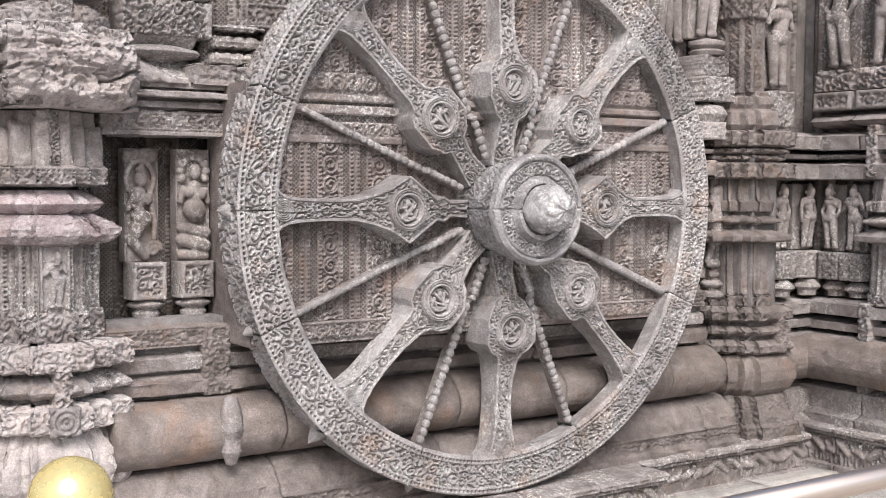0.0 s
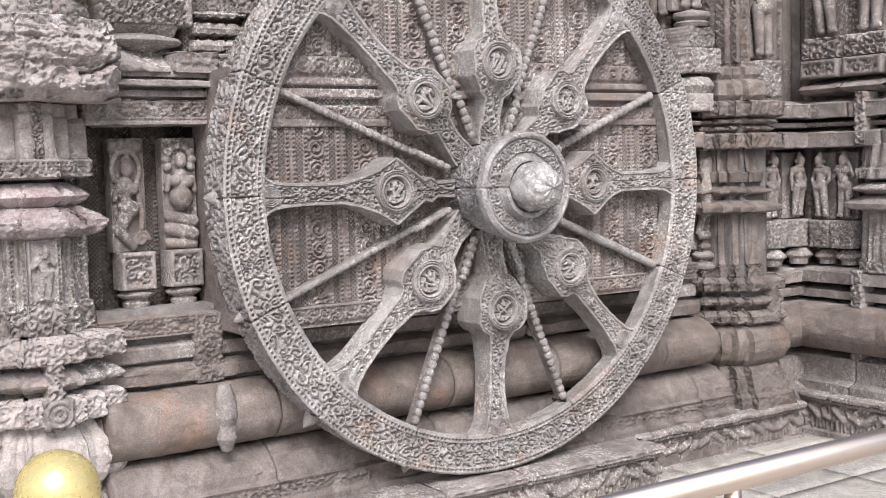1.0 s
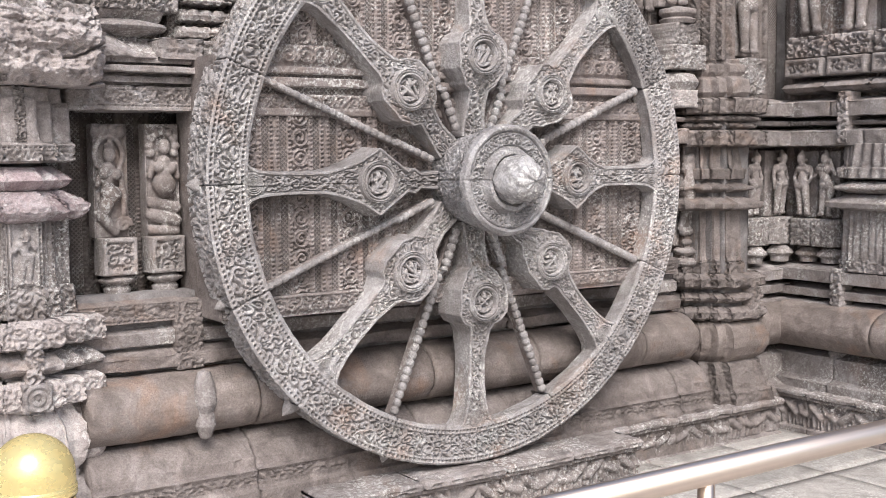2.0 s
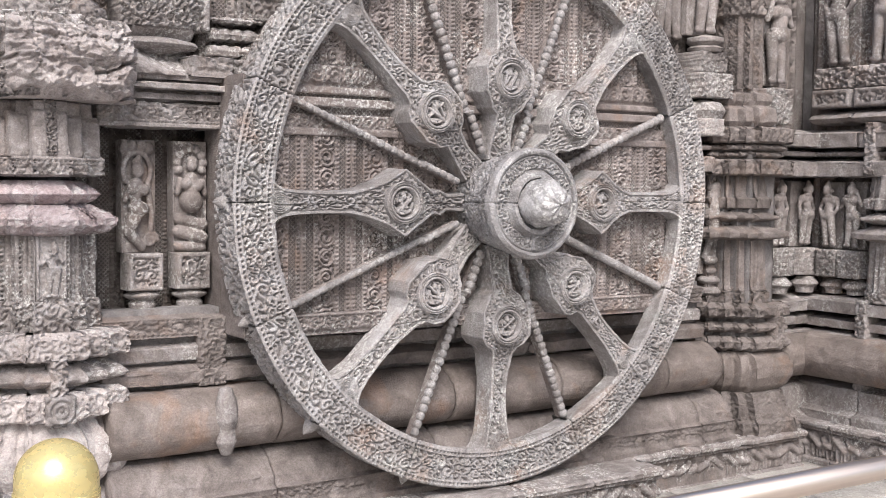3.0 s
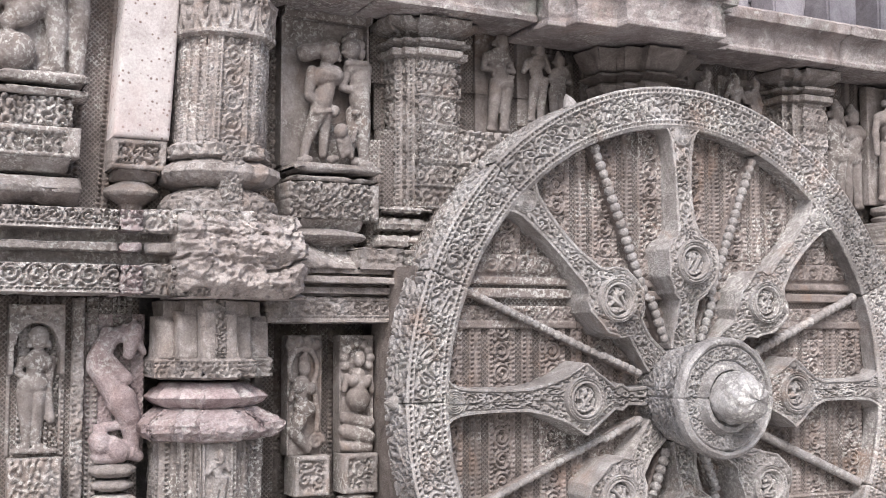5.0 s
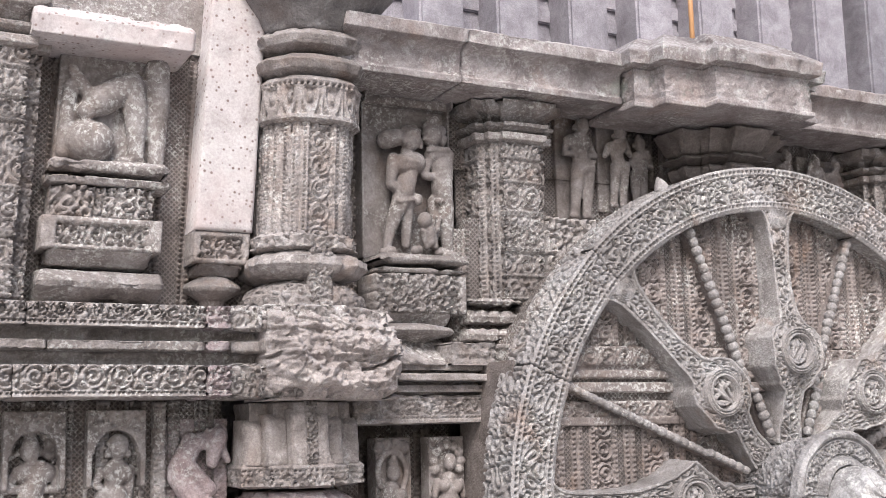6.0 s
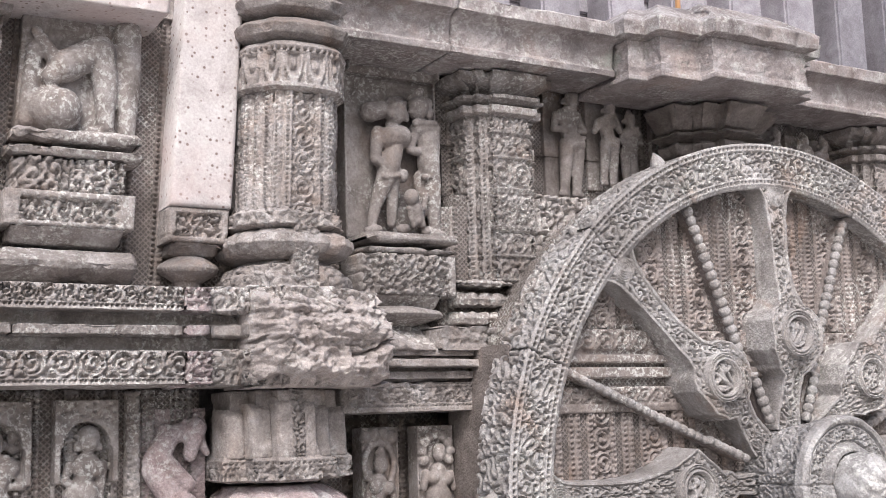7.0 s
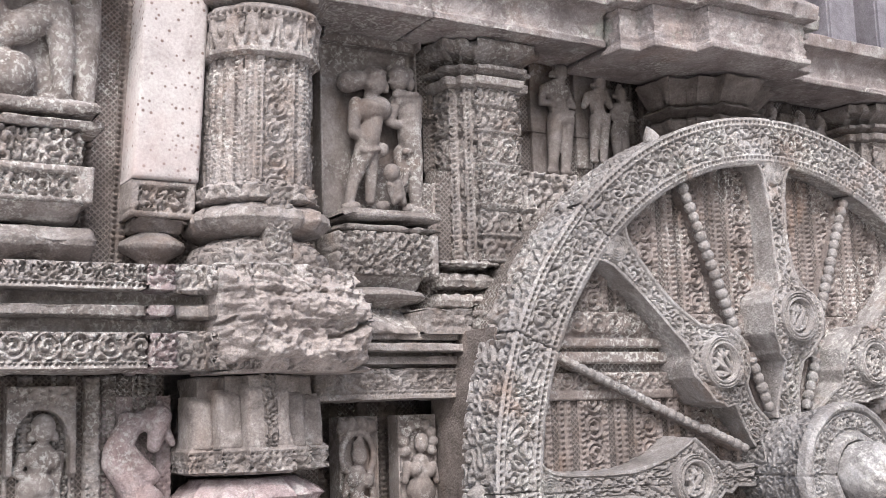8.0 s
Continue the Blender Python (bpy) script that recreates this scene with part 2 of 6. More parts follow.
class Plane:
    """A wall's own axes: u along it, d out of it, z up. lean: how far it leans along u, for each metre above the ledge."""

    def __init__(self, ox, oy, ux, uy, dx, dy, lean=0.0):
        self.lean = lean
        self.o, self.u, self.d = np.array((ox, oy)), np.array((ux, uy)), np.array((dx, dy))

    def put(self, u, d, z):
        u, d, z = np.broadcast_arrays(np.asarray(u, float), np.asarray(d, float), np.asarray(z, float))
        u = u + self.lean * np.maximum(z - 2.65, 0)
        return np.stack([self.o[0] + u * self.u[0] + d * self.d[0], self.o[1] + u * self.u[1] + d * self.d[1], z], -1)


MAIN = Plane(0, 0, 1, 0, 0, -1)
LEAN_SHAFT, LEAN_PILLAR, LEAN_GROUP = (Plane(0, 0, 1, 0, 0, -1, lean) for lean in (0.032, 0.062, 0.048))
SIDE = Plane(3.08, 0.05, 0, -1, -1, 0)


def mesh_of(name, verts, faces, smooth=True):
    me = bpy.data.meshes.new(name)
    verts = np.ascontiguousarray(verts, dtype=np.float32).reshape(-1, 3)
    faces = np.ascontiguousarray(faces, dtype=np.int32)
    me.vertices.add(len(verts))
    me.vertices.foreach_set("co", verts.ravel())
    n, k = faces.shape
    me.loops.add(n * k)
    me.loops.foreach_set("vertex_index", faces.ravel())
    me.polygons.add(n)
    me.polygons.foreach_set("loop_start", np.arange(0, n * k, k, dtype=np.int32))
    me.polygons.foreach_set("loop_total", np.full(n, k, dtype=np.int32))
    me.update(calc_edges=True)
    me.polygons.foreach_set("use_smooth", np.full(n, smooth))
    me.validate()
    return me


def thing(name, label, category, at, group="", kind=""):
    ob = new(name)
    ob.empty_display_size = 0.1
    ob.location = at
    return tagged(ob, label, category, group, kind)


def place(name, me, mat, parent=None, label=""):
    """Links a mesh given in world places as a part of parent, or as a thing of its own."""
    me.materials.append(mat)
    ob = new(name, me)
    if parent is not None:
        ob.parent = parent
        ob.matrix_parent_inverse = Matrix.Translation(-Vector(parent.location))
    return tagged(ob, label)


def grid_mesh(name, P, wrap=False, flip=False, smooth=True):
    n, m = P.shape[:2]
    idx = np.arange(n * m).reshape(n, m)
    if wrap:
        idx = np.vstack([idx, idx[:1]])
    a, b, c, d = idx[:-1, :-1], idx[1:, :-1], idx[1:, 1:], idx[:-1, 1:]
    f = np.stack([a, b, c, d] if not flip else [a, d, c, b], -1).reshape(-1, 4)
    return mesh_of(name, P, f, smooth)


def slab(W, name, u0, u1, z0, z1, d0, h, mat, parent=None, res=0.008, thick=0.08, label=""):
    """A carved slab: its face stands d0 + h(u, z) out of the wall, and its sides run back by thick."""
    n, m = max(3, int((u1 - u0) / res) + 1), max(3, int((z1 - z0) / res) + 1)
    U, Z = np.meshgrid(np.linspace(u0, u1, n), np.linspace(z0, z1, m), indexing="ij")
    D = d0 + h(U, Z)
    e = 0.006
    edge = np.minimum(np.minimum(U - u0, u1 - U), np.minimum(Z - z0, z1 - Z))
    D = D - np.clip(e - edge, 0, e) * 0.7
    U, Z = np.pad(U, 1, mode="edge"), np.pad(Z, 1, mode="edge")
    D = np.pad(D, 1, constant_values=d0 - thick)
    return place(name, grid_mesh(name, W.put(U, D, Z)), mat, parent, label)


def moulding(W, name, u0, u1, prof, mat, parent=None, res=0.012, rough=0.004, h=None, label="", seed=0, back=None):
    """A run of moulding: prof is a list of (d, z) from the bottom up; h(u, s) adds carving on it, s the way along the profile."""
    prof = np.array(prof, float)
    seg = np.hypot(*np.diff(prof, axis=0).T)
    s = np.r_[0, np.cumsum(seg)]
    k = max(4, int(s[-1] / res))
    q = np.unique(np.r_[np.linspace(0, s[-1], k), s])
    d, z = np.interp(q, s, prof[:, 0]), np.interp(q, s, prof[:, 1])
    td, tz = np.gradient(d, q), np.gradient(z, q)
    ln = np.hypot(td, tz) + 1e-9
    nd, nzz = tz / ln, -td / ln
    n = max(3, int((u1 - u0) / (res * 1.4)) + 1)
    u = np.linspace(u0, u1, n)
    U, Q = np.meshgrid(u, q, indexing="ij")
    off = wear(U + 3.1 * seed, Q + 1.7 * seed, seed, rough)
    off = off - 2.0 * rough * step01(fbm(U * 11 + seed, Q * 11, seed + 31, 3), 0.52, 0.64)
    if h is not None:
        off = off + h(U, Q)
    edge = np.minimum(U - u0, u1 - U)
    off = off - np.clip(0.010 - edge, 0, 0.010) * 0.8
    D, Z = d[None] + off * nd[None], z[None] + off * nzz[None]
    back = min(prof[:, 0]) - 0.03 if back is None else back
    U, Z = np.pad(U, 1, mode="edge"), np.pad(Z, 1, mode="edge")
    D = np.pad(D, 1, constant_values=back)
    return place(name, grid_mesh(name, W.put(U, D, Z)), mat, parent, label)


def blocks(W, name, u0, u1, prof, mat, parent, length=0.6, seed=0, **kw):
    """A moulding laid in blocks end to end, with open joints and slight offsets."""
    rnd = random.Random(seed)
    u, i = u0, 0
    while u < u1 - 0.02:
        v = min(u1, u + length * rnd.uniform(0.75, 1.25))
        if u1 - v < 0.25 * length:
            v = u1
        o, zz = rnd.uniform(-0.006, 0.006), rnd.uniform(-0.003, 0.003)
        moulding(W, name, u + 0.0015, v - 0.0015, [(d + o, z + zz) for d, z in prof], mat, parent, seed=seed + i, **kw)
        u, i = v, i + 1


def column(W, name, plan, levels, mat, parent=None, res=0.012, rough=0.004, h=None, label="", seed=0):
    """A stepped pier: plan is a list of (u, d) from one side round the front to the other, levels a list of (z, swell)."""
    plan = np.array(plan, float)
    cu = plan[:, 0].mean()
    seg = np.hypot(*np.diff(plan, axis=0).T)
    s = np.r_[0, np.cumsum(seg)]
    q = np.unique(np.r_[np.linspace(0, s[-1], max(6, int(s[-1] / res))), s])
    pu, pd = np.interp(q, s, plan[:, 0]), np.interp(q, s, plan[:, 1])
    tu, td = np.gradient(pu, q), np.gradient(pd, q)
    ln = np.hypot(tu, td) + 1e-9
    nu, nd = -td / ln, tu / ln
    lv = np.array(levels, float)
    sz = np.r_[0, np.cumsum(np.hypot(*np.diff(lv, axis=0).T))]
    k = np.unique(np.r_[np.linspace(0, sz[-1], max(3, int(sz[-1] / res))), sz])
    z, sw = np.interp(k, sz, lv[:, 0]), np.interp(k, sz, lv[:, 1])
    Q, Z = np.meshgrid(q, z, indexing="ij")
    off = wear(Q + 2.3 * seed, Z, seed, rough) - 2.0 * rough * step01(fbm(Q * 11 + lv[0, 0] * 7, Z * 11, seed + 31, 3), 0.52, 0.64)
    if h is not None:
        off = off + h(Q, Z)
    half = (plan[:, 0].max() - plan[:, 0].min()) / 2
    U = pu[:, None] + (pu[:, None] - cu) / half * sw[None] + off * nu[:, None]
    D = pd[:, None] + sw[None] * (pd[:, None] > plan[:, 1].min() + 0.01) + off * nd[:, None]
    # close the top and the bottom towards the middle of the back
    lo, hi = [np.full((len(q), 1), v) for v in (cu, plan[:, 1].min())]
    U, D = np.hstack([lo, U, lo]), np.hstack([hi, D, hi])
    Z = np.hstack([Z[:, :1], Z, Z[:, -1:]])
    return place(name, grid_mesh(name, W.put(U, D, Z)), mat, parent, label)


def turned(W, name, cu, cd, prof, mat, parent=None, segs=40, rough=0.003, h=None, label="", seed=0, squash=1.0):
    """A turned form on an upright axis: prof is a list of (r, z)."""
    prof = np.array(prof, float)
    s = np.r_[0, np.cumsum(np.hypot(*np.diff(prof, axis=0).T))]
    q = np.unique(np.r_[np.linspace(0, s[-1], max(4, int(s[-1] / 0.010))), s])
    r, z = np.interp(q, s, prof[:, 0]), np.interp(q, s, prof[:, 1])
    th = np.linspace(0, 2 * math.pi, segs, endpoint=False)
    T, R = np.meshgrid(th, r, indexing="ij")
    Z = np.broadcast_to(z, T.shape)
    R = R + wear(np.cos(T) + seed, Z + np.sin(T), seed, rough) * (R > 0.01)
    if h is not None:
        R = R + h(T, Z)
    U, D = cu + R * np.cos(T), cd + squash * R * np.sin(T)
    return place(name, grid_mesh(name, W.put(U, D, Z), wrap=True, flip=True), mat, parent, label)


def relief_of(balls, U, Z, blend=0.010):
    """The front of a cluster of capsules (u0, z0, u1, z1, r0, r1, lift), smoothly joined; minus one where there is none."""
    out = np.full(U.shape, -1.0)
    for u0, z0, u1, z1, r0, r1, lift in balls:
        du, dz = u1 - u0, z1 - z0
        t = np.clip(((U - u0) * du + (Z - z0) * dz) / (du * du + dz * dz + 1e-9), 0, 1)
        dist = np.hypot(U - u0 - t * du, Z - z0 - t * dz)
        r = r0 + (r1 - r0) * t
        hgt = np.where(dist < r, lift + np.sqrt(np.maximum(r * r - dist * dist, 0)) * 1.3, -1.0)
        k = np.clip(0.5 + 0.5 * (hgt - out) / blend, 0, 1)
        sm = out + (hgt - out) * k + blend * k * (1 - k)
        out = np.where((hgt > -0.5) & (out > -0.5), sm, np.maximum(out, hgt))
    return out


def limb(W, d0, ball, seed):
    """A rounded limb in the full round: rings of points along a capsule."""
    u0, z0, u1, z1, r0, r1, lift = ball
    du, dz = u1 - u0, z1 - z0
    ln = math.hypot(du, dz)
    eu, ez = (du / ln, dz / ln) if ln > 1e-6 else (0.0, 1.0)
    ph = np.r_[np.linspace(-math.pi / 2, 0, 6), np.linspace(0, 0, 5), np.linspace(0, math.pi / 2, 6)]
    tt = np.r_[np.zeros(6), np.linspace(0.1, 0.9, 5), np.ones(6)]
    rr = r0 + (r1 - r0) * tt
    along, ring = rr * np.sin(ph), rr * np.cos(ph)
    th = np.linspace(0, 2 * math.pi, 18, endpoint=False)
    T, R = np.meshgrid(th, ring, indexing="ij")
    cu, cz = u0 + du * tt + eu * along, z0 + dz * tt + ez * along
    cd = d0 + np.maximum(0.2 * rr, 0.75 * lift + 0.3 * rr)
    R = R * (1 + 0.14 * (fbm(cu[None] * 40 + np.cos(T), cz[None] * 40 + np.sin(T), seed, 3) - 0.45))
    return W.put(cu[None] - ez * R * np.cos(T), cd[None] + R * np.sin(T), cz[None] + eu * R * np.cos(T))


def body(cu, z0, h, sway=0.0, arms="hip", turn=1, halo=False, lift=0.0):
    """Capsules of a standing carved figure, feet at z0, h tall; plain carved forms."""
    k = h
    s = sway * turn
    hip, chest, head = cu + 0.05 * k * s, cu - 0.02 * k * s, cu + 0.03 * k * s
    b = [
        (cu - 0.07 * k, z0 + 0.03 * k, hip - 0.06 * k, z0 + 0.47 * k, 0.045 * k, 0.072 * k, lift),
        (cu + 0.07 * k, z0 + 0.03 * k, hip + 0.06 * k, z0 + 0.47 * k, 0.045 * k, 0.072 * k, lift),
        (cu - 0.11 * k, z0 + 0.02 * k, cu - 0.04 * k, z0 + 0.02 * k, 0.028 * k, 0.028 * k, lift + 0.01),
        (cu + 0.04 * k, z0 + 0.02 * k, cu + 0.11 * k, z0 + 0.02 * k, 0.028 * k, 0.028 * k, lift + 0.01),
        (hip - 0.05 * k, z0 + 0.49 * k, hip + 0.05 * k, z0 + 0.49 * k, 0.085 * k, 0.085 * k, lift),
        (hip, z0 + 0.5 * k, chest, z0 + 0.66 * k, 0.075 * k, 0.085 * k, lift + 0.005),
        (chest - 0.07 * k, z0 + 0.74 * k, chest + 0.07 * k, z0 + 0.74 * k, 0.075 * k, 0.075 * k, lift + 0.01),
        (chest, z0 + 0.76 * k, head, z0 + 0.86 * k, 0.04 * k, 0.04 * k, lift + 0.01),
        (head, z0 + 0.88 * k, head, z0 + 0.925 * k, 0.066 * k, 0.066 * k, lift + 0.03),
        (head, z0 + 0.96 * k, head, z0 + 1.01 * k, 0.06 * k, 0.035 * k, lift + 0.02),
        (head - 0.07 * k, z0 + 0.90 * k, head - 0.07 * k, z0 + 0.88 * k, 0.022 * k, 0.026 * k, lift + 0.01),
        (head + 0.07 * k, z0 + 0.90 * k, head + 0.07 * k, z0 + 0.88 * k, 0.022 * k, 0.026 * k, lift + 0.01),
        (chest - 0.05 * k, z0 + 0.81 * k, chest + 0.05 * k, z0 + 0.81 * k, 0.022 * k, 0.022 * k, lift + 0.05),
        (hip - 0.11 * k, z0 + 0.555 * k, hip + 0.11 * k, z0 + 0.555 * k, 0.020 * k, 0.020 * k, lift + 0.04 * k + 0.02),
    ]
    forearms = {
        "hip": [(-0.16, 0.60, -0.10, 0.52), (0.17, 0.60, 0.13, 0.44)],
        "fold": [(-0.17, 0.62, -0.03, 0.62), (0.17, 0.62, 0.03, 0.63)],
        "up": [(-0.19, 0.62, -0.08, 0.74), (0.19, 0.66, 0.10, 0.88)],
        "down": [(-0.17, 0.60, -0.16, 0.42), (0.17, 0.60, 0.17, 0.42)],
        "reach": [(-0.17, 0.60, 0.02, 0.47), (0.16, 0.62, 0.22, 0.66)],
    }[arms]
    for side, (eu, ez, wu, wz) in zip((-1, 1), forearms):
        if turn < 0:
            eu, wu, side = -eu, -wu, -side
        b.append((chest + side * 0.125 * k, z0 + 0.755 * k, cu + eu * k, z0 + ez * k, 0.036 * k, 0.032 * k, lift + 0.012))
        b.append((cu + eu * k, z0 + ez * k, cu + wu * k, z0 + wz * k, 0.032 * k, 0.026 * k, lift + 0.02))
    if halo:
        b += [(head + 0.13 * k * math.cos(a), z0 + 0.92 * k + 0.13 * k * math.sin(a), head + 0.15 * k * math.cos(a),
               z0 + 0.92 * k + 0.15 * k * math.sin(a), 0.035 * k, 0.035 * k, lift) for a in np.linspace(-0.4, 3.54, 8)]
    return b


def figure(W, name, u0, u1, z0, z1, d0, balls, mat, label, group="", seed=0, res=0.006, ground=None, category="relief figure", thick=0.08):
    """A figure carved nearly in the round on its own slab of stone."""
    n, m = max(3, int((u1 - u0) / res) + 1), max(3, int((z1 - z0) / res) + 1)
    U, Z = np.meshgrid(np.linspace(u0, u1, n), np.linspace(z0, z1, m), indexing="ij")
    D = d0 + wear(U, Z, seed, 0.003)
    if ground is not None:
        D = D + ground(U, Z)
    U, Z = np.pad(U, 1, mode="edge"), np.pad(Z, 1, mode="edge")
    U, Z = np.pad(U, 1, constant_values=(u0 + u1) / 2), np.pad(Z, 1, constant_values=(z0 + z1) / 2)
    sheets = [W.put(U, np.pad(D, 2, constant_values=d0 - thick), Z)]
    verts, faces, count = [], [], 0
    for k, P in enumerate(sheets + [limb(W, d0, b, seed) for b in balls]):
        a, b = P.shape[:2]
        idx = count + np.arange(a * b).reshape(a, b)
        if k:
            idx = np.vstack([idx, idx[:1]])
        f = np.stack([idx[:-1, :-1], idx[1:, :-1], idx[1:, 1:], idx[:-1, 1:]], -1).reshape(-1, 4)
        p = P.reshape(-1, 3)
        q = p - p.mean(0)
        g = f - count
        if np.einsum("ij,ij->i", q[g[:, 0]], np.cross(q[g[:, 1]] - q[g[:, 0]], q[g[:, 2]] - q[g[:, 0]])).sum() < 0:
            f = f[:, ::-1]
        verts.append(p)
        faces.append(f)
        count += a * b
    ob = place(name, mesh_of(name, np.vstack(verts), np.vstack(faces)), mat)
    weld = ob.modifiers.new("weld", "REMESH")
    weld.mode, weld.voxel_size, weld.use_smooth_shade = "VOXEL", res, True
    return tagged(ob, label, category, group)


# ---- ground ----
def ground_sheet():
    n = 90
    g = np.sinh(np.linspace(-5.2, 5.2, n)) / math.sinh(5.2) * 400
    X, Y = np.meshgrid(g, g - 1.5, indexing="ij")
    Z = 0.08 + 0.012 * (fbm(X * 0.9, Y * 0.9, 4) - 0.5) * (np.hypot(X, Y) < 12)
    ob = place("ground", grid_mesh("ground", np.stack([X, Y, Z], -1)), GROUND)
    tagged(ob, "pale worn stone paving before the carved wall", "ground", kind="structure")


ground_sheet()

# paving slabs in the corner that the railing guards
paving = thing("pavement", "large pale paving slabs with dark open joints", "pavement", (2, -2, 0.08), kind="structure")


def paving_slabs():
    rnd = random.Random(8)
    for i in range(6):
        for j in range(6):
            x0, y0 = -0.6 + i * 0.66 + rnd.uniform(-0.02, 0.02), -3.6 + j * 0.6
            U, V = np.meshgrid(np.linspace(x0 + 0.008, min(x0 + 0.65, 3.05), 9), np.linspace(y0 + 0.008, y0 + 0.59, 9), indexing="ij")
            Z = 0.124 + rnd.uniform(-0.003, 0.003) + 0.006 * (fbm(U * 5, V * 5, 3) - 0.5)
            U, V = np.pad(U, 1, mode="edge"), np.pad(V, 1, mode="edge")
            Z = np.pad(Z, 1, constant_values=0.06)
            place("paving_slab", grid_mesh("paving_slab", np.stack([U, V, Z], -1)), GROUND, paving)


# ---- the wall ----
wall = thing("wall_main", "carved brown sandstone temple wall with stacked mouldings", "wall", (0, 0.1, 0.08), kind="structure")


def box(name, x0, x1, y0, y1, z0, z1, mat, parent=None, label="", bev=0.006):
    bm = bmesh.new()
    bmesh.ops.create_cube(bm, size=1)
    for v in bm.verts:
        v.co = Vector(((x0 + x1) / 2 + v.co.x * (x1 - x0), (y0 + y1) / 2 + v.co.y * (y1 - y0), (z0 + z1) / 2 + v.co.z * (z1 - z0)))
    if bev:
        bmesh.ops.bevel(bm, geom=bm.edges[:], offset=bev, segments=2, affect="EDGES")
    me = bpy.data.meshes.new(name)
    bm.to_mesh(me)
    bm.free()
    return place(name, me, mat, parent, label)


box("wall_core", -6.0, 3.6, 0.26, 1.4, -0.2, 3.7, DARK, wall, bev=0)

# registers that run from the pavilion to the corner pier, behind the wheel
LOW0, LOW1 = -1.97, 1.86


def carved(amount, s, seed, lo=None, hi=None):
    def h(U, Q):
        f = foliage(U, Q, s, seed) * amount
        return f if lo is None else np.where((Q > lo) & (Q < hi), f, 0)
    return h


def bandcut(w0, w1, amount=0.008, seed=0):
    """A scroll band between two ways along a profile, bordered by drilled dots."""
    def h(U, Q):
        a = scroll(U, Q - w0 - 0.012, w1 - w0 - 0.012, seed) * amount
        b = -amount * 0.9 * (1 - dots(U, Q - w1, 0.017, 0.016))
        c = -amount * 0.9 * (1 - dots(U, Q - w0 + 0.004, 0.017, 0.016))
        return np.where((Q > w0 + 0.012) & (Q < w1), a, np.where((Q >= w1) & (Q < w1 + 0.016), b, np.where((Q > w0 - 0.004) & (Q <= w0 + 0.012), c, 0)))
    return h


arc = [(0.18 + 0.20 * math.sin(a), 0.815 - 0.155 * math.cos(a)) for a in np.linspace(0.15, 2.99, 14)]
blocks(MAIN, "roll_moulding", LOW0, LOW1, arc, ROLL, wall, length=0.95, seed=3, rough=0.003, back=0.0)
blocks(MAIN, "slat", LOW0, LOW1, [(0.10, 0.985), (0.21, 0.99), (0.22, 1.055), (0.12, 1.085)], DARK_AND_SHADED, wall, length=0.8, seed=5, back=0.0)
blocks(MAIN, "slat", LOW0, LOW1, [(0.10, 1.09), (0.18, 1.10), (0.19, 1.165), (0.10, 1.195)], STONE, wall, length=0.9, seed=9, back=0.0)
blocks(MAIN, "carved_ledge", LOW0, LOW1, [(0.10, 1.205), (0.19, 1.21), (0.20, 1.30), (0.10, 1.325)], DARK_AND_SHADED, wall, length=0.7, seed=12,
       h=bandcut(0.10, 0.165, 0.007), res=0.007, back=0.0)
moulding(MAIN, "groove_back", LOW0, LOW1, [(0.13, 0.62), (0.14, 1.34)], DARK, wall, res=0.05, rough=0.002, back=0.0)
blocks(MAIN, "base_course", LOW0, LOW1 + 0.1, [(0.42, 0.10), (0.42, 0.385), (0.395, 0.395), (0.40, 0.485), (0.365, 0.495), (0.36, 0.535), (0.315, 0.60), (0.24, 0.645), (0.10, 0.665)], DARK_AND_SHADED, wall,
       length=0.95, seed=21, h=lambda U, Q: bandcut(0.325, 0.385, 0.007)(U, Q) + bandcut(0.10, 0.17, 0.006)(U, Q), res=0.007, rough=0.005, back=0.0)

# plain pendants and an upright strap between the slats
def strap(u, z0, z1, w, d, seed):
    slab(MAIN, "strap", u - w / 2, u + w / 2, z0, z1, d, lambda U, Z: foliage(U, Z, 0.045, seed) * 0.008 + wear(U, Z, seed), DARK_AND_SHADED, wall, 0.007, 0.12)


strap(-1.435, 0.975, 1.30, 0.13, 0.225, 4)
turned(MAIN, "pendant", -1.43, 0.355, [(0.0, 0.66), (0.025, 0.67), (0.05, 0.73), (0.042, 0.79), (0.058, 0.83), (0.05, 0.92), (0.03, 0.98), (0.0, 0.99)], STONE, wall, segs=20, rough=0.006)


